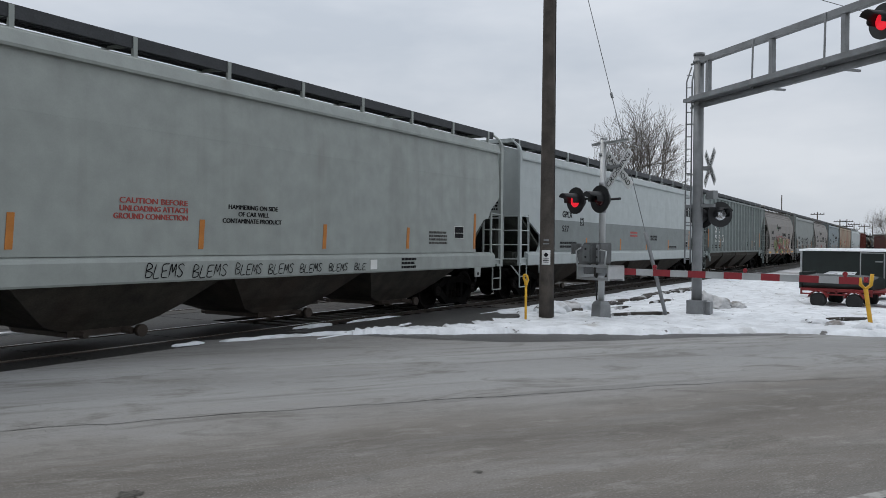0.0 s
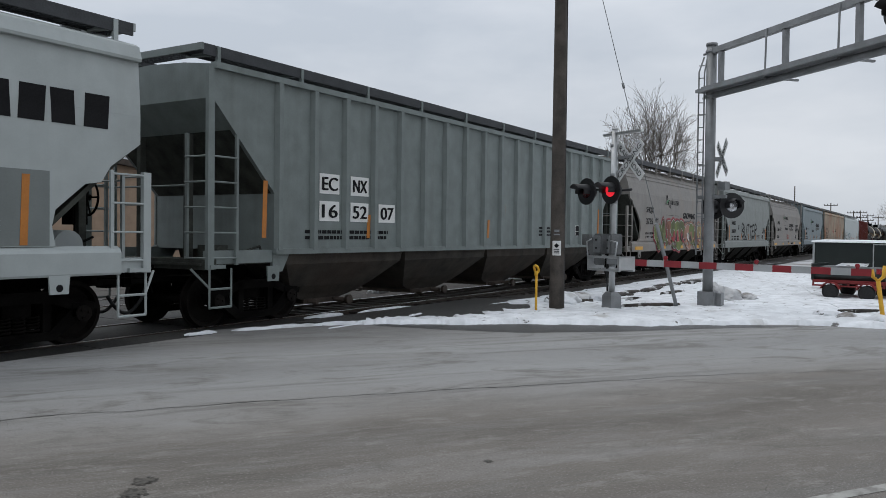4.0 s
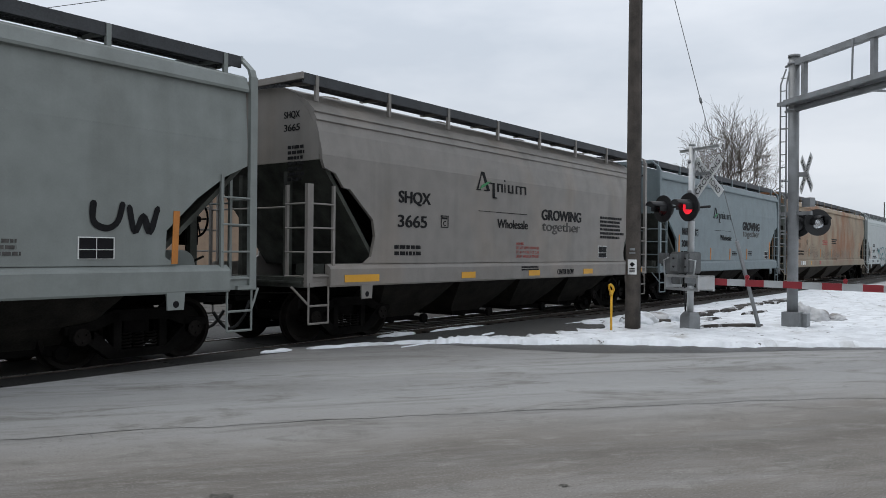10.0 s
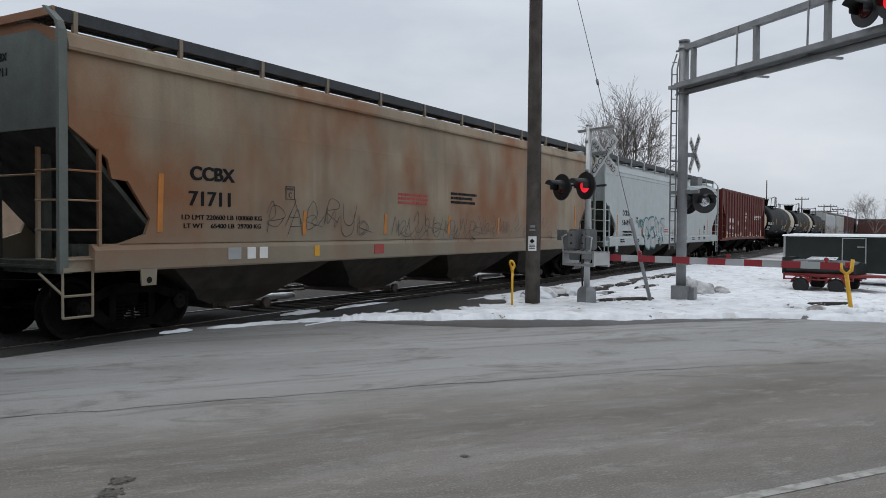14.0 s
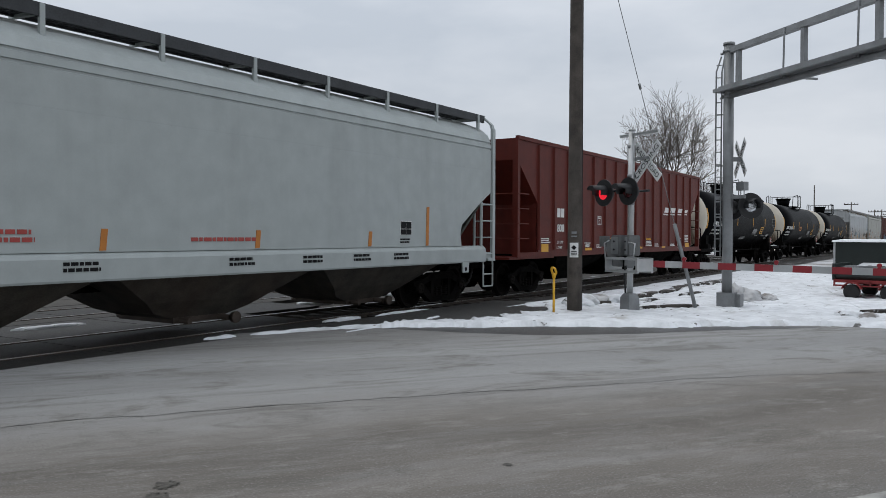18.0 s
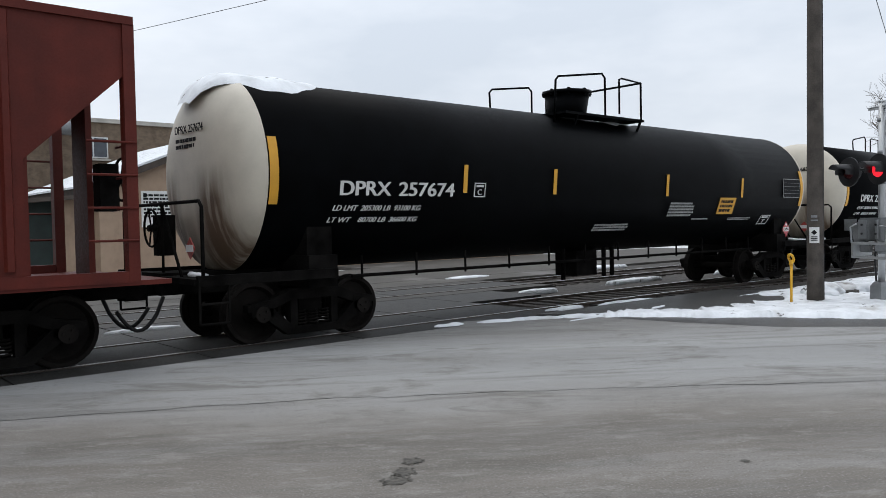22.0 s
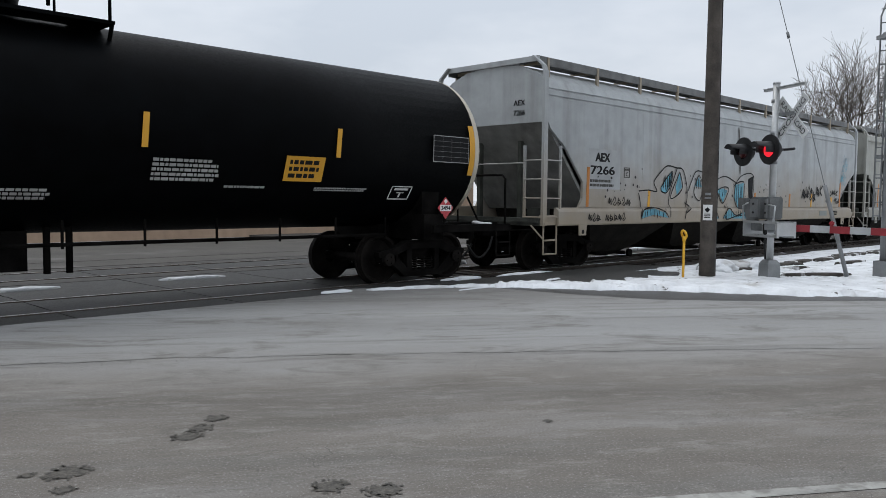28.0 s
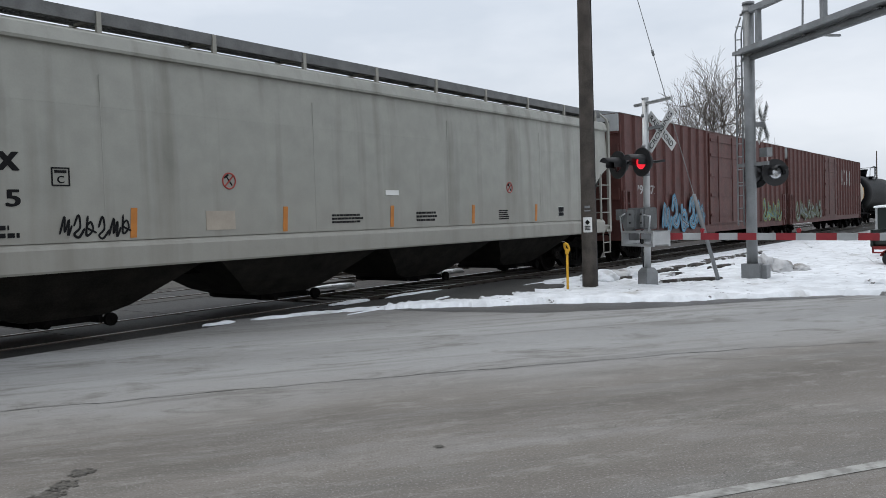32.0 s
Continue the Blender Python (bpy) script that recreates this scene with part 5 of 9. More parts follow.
def box_car(name, label, length):
    car = thing(name, label, "boxcar", None, "freight cars of the train")
    hl, w = length / 2, 1.55
    bm = bmesh.new()
    add_box(bm, -hl + 0.4, hl - 0.4, -w, w, 0.95, 4.75)
    part("body", bm, M["boxred"], car)
    bm = bmesh.new()
    add_rings(bm, [[(x, -w - 0.04, 4.75), (x, -w * 0.5, 4.90), (x, 0, 4.96), (x, w * 0.5, 4.90), (x, w + 0.04, 4.75), (x, 0, 4.74)] for x in (-hl + 0.38, hl - 0.38)], smooth=False)
    part("roof", bm, M["galv"], car, "bare galvanised roof")
    bm = bmesh.new()
    add_prism(bm, [(-0.09, 0), (-0.05, -0.08), (0.05, -0.08), (0.09, 0)], "z", 1.0, 4.72)
    rib = mesh_of("rib", bm, M["boxred"])
    for k in range(24):
        x = -hl + 0.6 + (2 * hl - 1.2) * k / 23
        if abs(x) > 1.9:
            shared("rib", rib, car, x, -w, 0)
            shared("rib", rib, car, x, w, 0, 180)
    for s in (-1, 1):
        bm = bmesh.new()
        add_box(bm, -1.75, 1.75, s * w - 0.06, s * w + 0.06, 1.05, 4.65)
        door = part("door", bm, M["boxred"], car)
        for z in (1.4, 2.2, 3.0, 3.8, 4.4):
            shared("door_rib", box_mesh("door_rib", -1.7, 1.7, s * w - 0.1, s * w + 0.1, z - 0.06, z + 0.06, M["boxred"]), door)
        for dx in (-0.9, 0.9):
            bm = bmesh.new()
            add_tube(bm, (dx, s * (w + 0.13), 1.1), (dx, s * (w + 0.13), 4.6), 0.025, 6)
            part("locking_rod", bm, M["boxred"], door)
        bm = bmesh.new()
        for z in (1.5, 2.2, 2.9, 3.6, 4.3):
            add_box(bm, s * (hl - 0.4) - 0.07, s * (hl - 0.4) + 0.07, -w + 0.05, w - 0.05, z - 0.18, z + 0.18)
        part("end_panel", bm, M["boxred"], car)
        shared("coupler", COUPLER, car, s * (hl - 0.42), 0, 0.86, 0 if s > 0 else 180)
        add_truck(car, s * (hl - 2.3))
        lad = ladder_mesh("ladder", M["boxred"], 1.6, 0.5, 0.38)
        for sy in (-1, 1):
            shared("ladder", lad, car, s * (hl - 0.45) - (0.5 if s > 0 else 0), sy * (w + 0.06), 0.7)
    bm = bmesh.new()
    add_box(bm, -hl + 0.4, hl - 0.4, -w - 0.03, w + 0.03, 0.72, 0.97)
    part("side_sill", bm, M["boxred"], car)
    bm = bmesh.new()
    add_box(bm, -hl + 0.32, -hl + 0.39, -w + 0.03, w - 0.03, 4.18, 4.72)
    panel = part("end_number_panel", bm, M["patch"], car, "white panel at the top of the end")
    bars(panel, -hl + 0.31, 4.36, 1.3, 0.17, 1, "ink", -0.2, 91, rz=-90)
    return car


def red_hopper(name, label, length):
    car = thing(name, label, "freight car", None, "freight cars of the train")
    hl, w = length / 2, 1.6
    le = hl - 0.55
    bm = bmesh.new()
    add_rings(bm, [[(-a, -b, z), (a, -b, z), (a, b, z), (-a, b, z)] for z, a, b in ((1.15, le - 1.27, w), (2.55, le - 1.27, w), (3.70, le - 0.03, w), (4.28, le - 0.03, w))], smooth=False)
    part("body", bm, M["red"], car)
    for sy in (-1, 1):
        bm = bmesh.new()
        add_box(bm, -le, le, sy * (w - 0.05), sy * (w + 0.045), 4.24, 4.34)
        add_box(bm, -le, le, sy * (w - 0.1), sy * (w + 0.025), 1.08, 1.22)
        part("top_rail", bm, M["red"], car)
    bm = bmesh.new()
    add_prism(bm, [(-0.06, 0), (-0.035, -0.06), (0.035, -0.06), (0.06, 0)], "z", 1.28, 4.2)
    rib = mesh_of("rib", bm, M["red"])
    for k in range(16):
        x = -7.465 + 0.985 * k
        shared("rib", rib, car, x, -w, 0)
        shared("rib", rib, car, x, w, 0, 180)
    for s in (-1, 1):
        for px, py, pw, ph, pz in ((0.06, -1.55, 0.07, 0.08, 4.25), (0.06, 1.55, 0.07, 0.08, 4.25), (1.3, -1.5, 0.08, 0.06, 2.95), (1.3, 1.5, 0.08, 0.06, 2.95), (0.15, 0.0, 0.04, 0.3, 3.8)):
            bm = bmesh.new()
            add_box(bm, s * (le - px) - pw, s * (le - px) + pw, py - ph, py + ph, 1.1, pz)
            part("end_post", bm, M["red"], car)
        bm = bmesh.new()
        add_box(bm, min(s * (le - 2.3), s * hl * 0.985), max(s * (le - 2.3), s * hl * 0.985), -1.6, 1.6, 1.04, 1.1)
        part("end_platform", bm, M["red"], car)
        for z in (1.6, 2.0, 2.4, 2.8):
            for p0, p1 in (((s * le, -1.5, z), (s * le, -0.9, z)), ((s * le, -1.64, z), (s * (le - 0.6), -1.64, z)), ((s * le, 1.64, z), (s * (le - 0.6), 1.64, z))):
                bm = bmesh.new()
                add_tube(bm, p0, p1, 0.016, 6)
                part("grab_iron", bm, M["red"], car)
        shared("coupler", COUPLER, car, s * (hl - 0.42), 0, 0.86, 0 if s > 0 else 180)
        shared("brake_hose", HOSE, car, s * (hl - 0.4), 0, 0.72, 0 if s > 0 else 180)
        add_truck(car, s * (hl - 2.15))
    span = 2 * le - 5.6
    for k in range(3):
        c = -span / 2 + span * (k + 0.5) / 3
        h = span / 6
        bm = bmesh.new()
        add_rings(bm, [[(c - a, -b, z), (c + a, -b, z), (c + a, b, z), (c - a, b, z)] for z, a, b in ((1.2, h * 0.98, 1.45), (0.9, h * 0.85, 1.3), (0.42, 0.5, 0.8), (0.30, 0.5, 0.7))], smooth=False)
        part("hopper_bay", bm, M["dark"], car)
    bm = bmesh.new()
    add_box(bm, -hl + 0.1, hl - 0.1, -0.32, 0.32, 0.78, 1.08)
    part("centre_sill", bm, M["dark"], car)
    shared("brake_wheel", BRAKE_WHEEL, car, -hl + 0.42, 0.4, 2.5)
    shared("brake_wheel", BRAKE_WHEEL, car, hl - 0.42, -0.7, 2.4, 180)
    return car


# the train from its head: joints between the cars along it, in metres
JOINTS = [-0.57, 20.04, 42.31, 62.38, 78.11, 93.41, 108.66, 124.12, 146.63, 169.03, 187.63, 207.18, 226.53, 245.93, 266.68, 288.33, 309.23, 330.83, 350.33]
# middles of the cars' painted marks along the train
MARK_MID = [9.775, 31.275, 52.075, 69.7, 85.175, 100.7, 116.05, 135.15, 157.6, 177.95, 197.075, 216.525, 235.85, 255.85, 277.1, 298.45, 319.7, 340.25]
SETTLED = {9: 0.15}
CARS = []


def place_car(car, k):
    CARS.append((car, (JOINTS[k] + JOINTS[k + 1]) / 2 + SETTLED.get(k, 0.0)))
    return car


def car_length(k):
    return JOINTS[k + 1] - JOINTS[k]


def build_train():
    L = car_length
    place_car(hopper_car("covered_hopper", "long light grey covered hopper with black graffiti on the sill", L(0), "grey", bay_paint="baygrey"), 0)
    place_car(hopper_car("covered_hopper", "white covered hopper with a grey lower band", L(1), "white", bay_paint="baygrey", tall=(True, False)), 1)
    place_car(hopper_car("covered_hopper", "green-grey ribbed covered hopper with rust spots", L(2), "ribgrey", "rib", bay_paint="baygrey"), 2)
    place_car(hopper_car("covered_hopper", "warm grey covered hopper with green and red graffiti", L(3), "cream", "flow", 4, cut=("flow_l", "flow_r"), tall=(False, True)), 3)
    place_car(hopper_car("covered_hopper", "grey covered hopper with large black sprayed graffiti", L(4), "midgrey", "eave", 4, cut=("bent_l", "bent_r")), 4)
    place_car(hopper_car("covered_hopper", "warm light grey covered hopper with fertiliser lettering", L(5), "cream", "flow", 4, cut=("flow_l", "flow_r"), tall=(False, True)), 5)
    place_car(hopper_car("covered_hopper", "blue-grey covered hopper with fertiliser lettering", L(6), "bluegrey", "eave", 4, cut=("bent_l", "bent_r")), 6)
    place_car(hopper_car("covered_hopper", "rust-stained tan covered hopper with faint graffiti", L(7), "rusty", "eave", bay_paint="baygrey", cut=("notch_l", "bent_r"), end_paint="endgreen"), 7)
    place_car(hopper_car("covered_hopper", "white covered hopper with teal bubble graffiti", L(8), "white", "groove", bay_paint="baygrey", cut=("hook_l", "hook_r")), 8)
    place_car(red_hopper("open_hopper", "oxide red ribbed open hopper with white lettering", L(9)), 9)
    for k in (10, 11, 12):
        tank = place_car(tank_car("tank_car", "black tank car with cream-white ends and a railed dome", L(k)), k)
        if k == 10:
            tank_snow(tank, k)
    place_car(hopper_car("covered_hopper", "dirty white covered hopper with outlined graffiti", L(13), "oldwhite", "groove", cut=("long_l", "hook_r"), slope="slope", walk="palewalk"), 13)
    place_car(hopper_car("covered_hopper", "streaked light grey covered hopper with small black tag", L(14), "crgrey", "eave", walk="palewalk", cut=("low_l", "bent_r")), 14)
    place_car(box_car("boxcar", "weathered oxide red boxcar with blue graffiti", L(15)), 15)
    place_car(box_car("boxcar", "weathered oxide red boxcar with pale lettering", L(16)), 16)
    place_car(tank_car("tank_car", "black tank car at the tail with cream-white ends", L(17)), 17)


build_train()


# ---- crossing furniture ----
def words_mesh(words, size, mat, width=None):
    cu = bpy.data.curves.new("words", "FONT")
    cu.body, cu.size, cu.extrude = words, size * 1.38, 0.0015
    ob = bpy.data.objects.new("words", cu)
    scene.collection.objects.link(ob)
    bpy.context.view_layer.update()
    me = bpy.data.meshes.new_from_object(ob.evaluated_get(bpy.context.evaluated_depsgraph_get()))
    bpy.data.objects.remove(ob)
    xs, ys = [v.co.x for v in me.vertices], [v.co.y for v in me.vertices]
    k = width / (max(xs) - min(xs)) if width else 1.0
    cx, cy = (max(xs) + min(xs)) / 2, (max(ys) + min(ys)) / 2
    for v in me.vertices:
        v.co = Vector(((v.co.x - cx) * k, v.co.y - cy, v.co.z))
    me.materials.clear()
    me.materials.append(mat)
    return me


def add_crossbuck(parent, x, y, z):
    """Two white blades at right angles with black words, facing local -y."""
    for k, (angle, texts) in enumerate(((-45, (("RAIL", -0.27, 0.36), ("ROAD", 0.27, 0.42))), (45, (("CROSSING", 0.0, 0.95),)))):
        bm = bmesh.new()
        add_box(bm, -0.54, 0.54, -0.006, 0.006, -0.10, 0.10)
        blade = part("crossbuck_blade", bm, M["whitepaint"], parent, "white blade with black words")
        blade.matrix_basis = pose(x, y - 0.014 * k, z, 0, -angle, 0)
        for words, at, wide in texts:
            t = new("word", words_mesh(words, 0.12, M["ink"], wide))
            t.parent = blade
            t.matrix_basis = pose(at, -0.009, 0, 90, 0, 0)


def lamp_meshes():
    out = {}
    bm = bmesh.new()
    n = 28
    add_rings(bm, [[(r * math.cos(2 * math.pi * k / n), y, r * math.sin(2 * math.pi * k / n)) for k in range(n)] for r, y in ((0.30, 0.012), (0.30, -0.012))], smooth=False)
    add_rings(bm, [[(r * math.cos(2 * math.pi * k / n), y, r * math.sin(2 * math.pi * k / n)) for k in range(n)] for r, y in ((0.165, -0.01), (0.165, 0.16), (0.10, 0.22))], smooth=True)
    out["backing"] = mesh_of("lamp_backing", bm, M["blackpaint"])
    bm = bmesh.new()
    rings = []
    for y, r in ((-0.012, 0.165), (-0.38, 0.155)):
        rings.append([(r * math.cos(math.pi * (-0.12 + 1.24 * k / 18)), y * (1.0 if 3 < k < 15 or y > -0.1 else 0.55), r * math.sin(math.pi * (-0.12 + 1.24 * k / 18))) for k in range(19)])
    rings += [[(x * 0.95, y, z * 0.95) for x, y, z in ring] for ring in rings[::-1]]
    add_rings(bm, rings, smooth=True, cap=False, close=False)
    out["hood"] = mesh_of("lamp_hood", bm, M["blackpaint"])
    for key, mat in (("lit", "lens_on"), ("unlit", "lens_off"), ("clear", "lens_clear")):
        bm = bmesh.new()
        add_rings(bm, [[(r * math.cos(2 * math.pi * k / n), y, r * math.sin(2 * math.pi * k / n)) for k in range(n)] for r, y in ((0.15, -0.014), (0.12, -0.035), (0.07, -0.048), (0.01, -0.052))], smooth=True)
        out[key] = mesh_of("lens", bm, M[mat])
    return out


M["lens_clear"] = material("silvered_lens", (0.62, 0.64, 0.66), 0.25, metal=0.7, vary=0.15, scale=12)
LAMP = lamp_meshes()


def add_lamp(parent, x, y, z, rz=0.0, lens="unlit"):
    b = shared("warning_lamp", LAMP["backing"], parent, x, y, z, rz, label="round black flashing-light head")
    shared("hood", LAMP["hood"], b)
    shared("lens", LAMP[lens], b, label={"lit": "glowing red lens", "unlit": "dark red lens", "clear": "silvery unlit lens"}[lens])
    return b


FACING = -118
FLASHING = []


def build_gate_signal():
    s = thing("crossing_signal", "aluminium crossing signal mast with flashing lights and gate machine", "crossing signal", pose(17.1, 6.2, 0.02, 0, 0, FACING))
    bm = bmesh.new()
    add_tube(bm, (0, 0, 0.3), (0.03, 0, 3.98), 0.07, 16)
    add_tube(bm, (0.03, 0, 3.98), (0.03, 0, 4.02), 0.075, 16)
    part("mast", bm, M["alu"], s)
    for z in (0.95, 1.6, 2.35, 2.95, 3.6):
        bm = bmesh.new()
        add_tube(bm, (0.01, 0, z), (0.01, 0, z + 0.07), 0.08, 14)
        part("clamp", bm, M["galv"], s)
    bm = bmesh.new()
    add_rings(bm, [[(-a, -a, z), (a, -a, z), (a, a, z), (-a, a, z)] for z, a in ((-0.05, 0.155), (0.30, 0.145), (0.35, 0.12), (0.39, 0.09))], smooth=False)
    part("base_casting", bm, M["galv"], s)
    bm = bmesh.new()
    add_box(bm, -0.32, 0.86, -0.03, 0.03, 3.86, 3.9)
    add_box(bm, -0.32, 0.86, -0.05, 0.05, 3.9, 3.915)
    part("cross_arm", bm, M["alu"], s)
    add_crossbuck(s, 0.42, 0.09, 3.28)
    bm = bmesh.new()
    add_box(bm, 0.0, 0.5, 0.03, 0.08, 3.33, 3.39)
    part("sign_bracket", bm, M["galv"], s)
    # front pair of lamps on their arm, and the pair facing the other way
    bm = bmesh.new()
    add_tube(bm, (-0.42, -0.30, 2.66), (0.42, -0.30, 2.66), 0.028, 8)
    add_tube(bm, (0.0, 0.0, 2.66), (0.0, -0.30, 2.66), 0.03, 8)
    add_tube(bm, (-0.3, 0.26, 2.66), (0.3, 0.26, 2.66), 0.028, 8)
    add_tube(bm, (0.0, 0.0, 2.66), (0.0, 0.26, 2.66), 0.03, 8)
    part("lamp_arm", bm, M["blackpaint"], s)
    add_lamp(s, -0.40, -0.42, 2.62, 0, "unlit")
    add_lamp(s, 0.40, -0.42, 2.62, 0, "unlit")
    FLASHING.append((shared("lit_lens", LAMP["lit"], s, -0.40, -0.428, 2.62, label="glowing red lens"), (-0.40, -0.428, 2.62), (0.40, -0.428, 2.62)))
    # gate machine with its counterweight and the bracket that holds the arm
    for x0, x1, name in ((-0.37, -0.085, "gate_machine"), (0.085, 0.21, "relay_case")):
        bm = bmesh.new()
        add_box(bm, x0, x1, -0.24, 0.12, 1.22, 1.68)
        bmesh.ops.bevel(bm, geom=bm.edges[:], offset=0.025, segments=2, affect="EDGES")
        box = part(name, bm, M["castgrey"], s, "weathered grey cast case")
        shared("cover", box_mesh("cover", x0 + 0.03, x1 - 0.03, -0.262, -0.24, 1.26, 1.64, M["galv"]), box)
        for zz in (1.36, 1.54):
            bm = bmesh.new()
            add_tube(bm, ((x0 + x1) / 2, -0.285, zz), ((x0 + x1) / 2, -0.262, zz), 0.022, 8)
            part("bolt", bm, M["blackpaint"], box)
    bm = bmesh.new()
    add_box(bm, -0.78, -0.54, -0.22, -0.12, 1.42, 1.66)
    add_prism(bm, [(-0.58, 1.58), (-0.40, 1.60), (-0.34, 1.30), (-0.10, 1.10), (-0.10, 0.98), (-0.34, 0.98), (-0.52, 1.18), (-0.62, 1.44)], "y", -0.20, -0.12)
    part("counterweight", bm, M["castgrey"], s, "dark grey cast counterweight arm")
    bm = bmesh.new()
    for z in (0.86, 1.14):
        for y in (-0.36, 0.05):
            shared("bracket_rail", box_mesh("bracket_rail", -0.42, 0.62, y, y + 0.05, z, z + 0.05, M["alu"]), s)
    bm.free()
    for x in (-0.42, 0.57):
        shared("bracket_plate", box_mesh("bracket_plate", x, x + 0.05, -0.36, 0.1, 0.9, 1.17, M["alu"]), s)
    for pts in ([(0.5, -0.36, 1.17), (0.55, -0.36, 1.5), (0.35, -0.36, 1.52)], [(-0.4, -0.36, 1.17), (-0.44, -0.36, 1.5), (-0.28, -0.36, 1.56)]):
        bm = bmesh.new()
        add_pipe(bm, pts, 0.018, 6)
        part("guard_bar", bm, M["alu"], s)
    bm = bmesh.new()
    add_pipe(bm, [(-0.1, 0.06, 0.36), (-0.12, 0.08, 0.7), (-0.06, 0.1, 0.9), (0.02, 0.1, 1.2)], 0.025, 6)
    add_pipe(bm, [(-0.16, 0.02, 0.36), (-0.2, 0.02, 0.75), (-0.1, -0.05, 1.2)], 0.02, 6)
    part("cable", bm, M["blackpaint"], s)
    return s


build_gate_signal()


def build_gate_arm():
    a, b = Vector((17.0, 5.75, 1.08)), Vector((17.75, 1.15, 0.99))
    length = (b - a).length
    turn = math.degrees(math.atan2(b.y - a.y, b.x - a.x))
    g = thing("gate_arm", "lowered crossing gate arm with red and white stripes", "gate arm", pose(a.x, a.y, a.z, 0, -math.degrees(math.asin((b.z - a.z) / length)), turn))
    n = 13
    w = length / n
    for k in range(n):
        bm = bmesh.new()
        add_box(bm, k * w, (k + 1) * w - 0.002, -0.025, 0.025, -0.07, 0.07)
        part("stripe", bm, M["signred"] if k % 2 == 0 else M["dullwhite"], g, "red stripe" if k % 2 == 0 else "dull white stripe")
    bm = bmesh.new()
    add_box(bm, -0.5, 0.1, -0.07, 0.07, -0.06, 0.06)
    part("arm_adapter", bm, M["galv"], g)
    for x in (0.75, length * 0.55, length - 0.25):
        bm = bmesh.new()
        add_tube(bm, (x, -0.05, 0.125), (x, 0.05, 0.125), 0.045, 12)
        add_box(bm, x - 0.03, x + 0.03, -0.03, 0.03, 0.07, 0.085)
        part("arm_lamp", bm, M["lens_dim"], g, "small red arm lamp")
    p = thing("rest_post", "slim yellow steel post with a forked top under the gate tip", "post", pose(17.87, 0.98, 0.03))
    bm = bmesh.new()
    add_tube(bm, (0.02, -0.05, -0.03), (-0.01, 0.06, 0.80), 0.042, 14)
    part("strut", bm, M["yellowpaint"], p)
    bm = bmesh.new()
    add_pipe(bm, [(0.0, 0.17, 1.02), (-0.01, 0.15, 0.88), (-0.01, 0.06, 0.80), (-0.01, -0.03, 0.88), (0.0, -0.05, 1.10)], 0.036, 10)
    part("cradle", bm, M["yellowpaint"], p)
    return g


M["lens_dim"] = material("red_arm_lens", (0.26, 0.014, 0.022), 0.3, vary=0.1)
build_gate_arm()


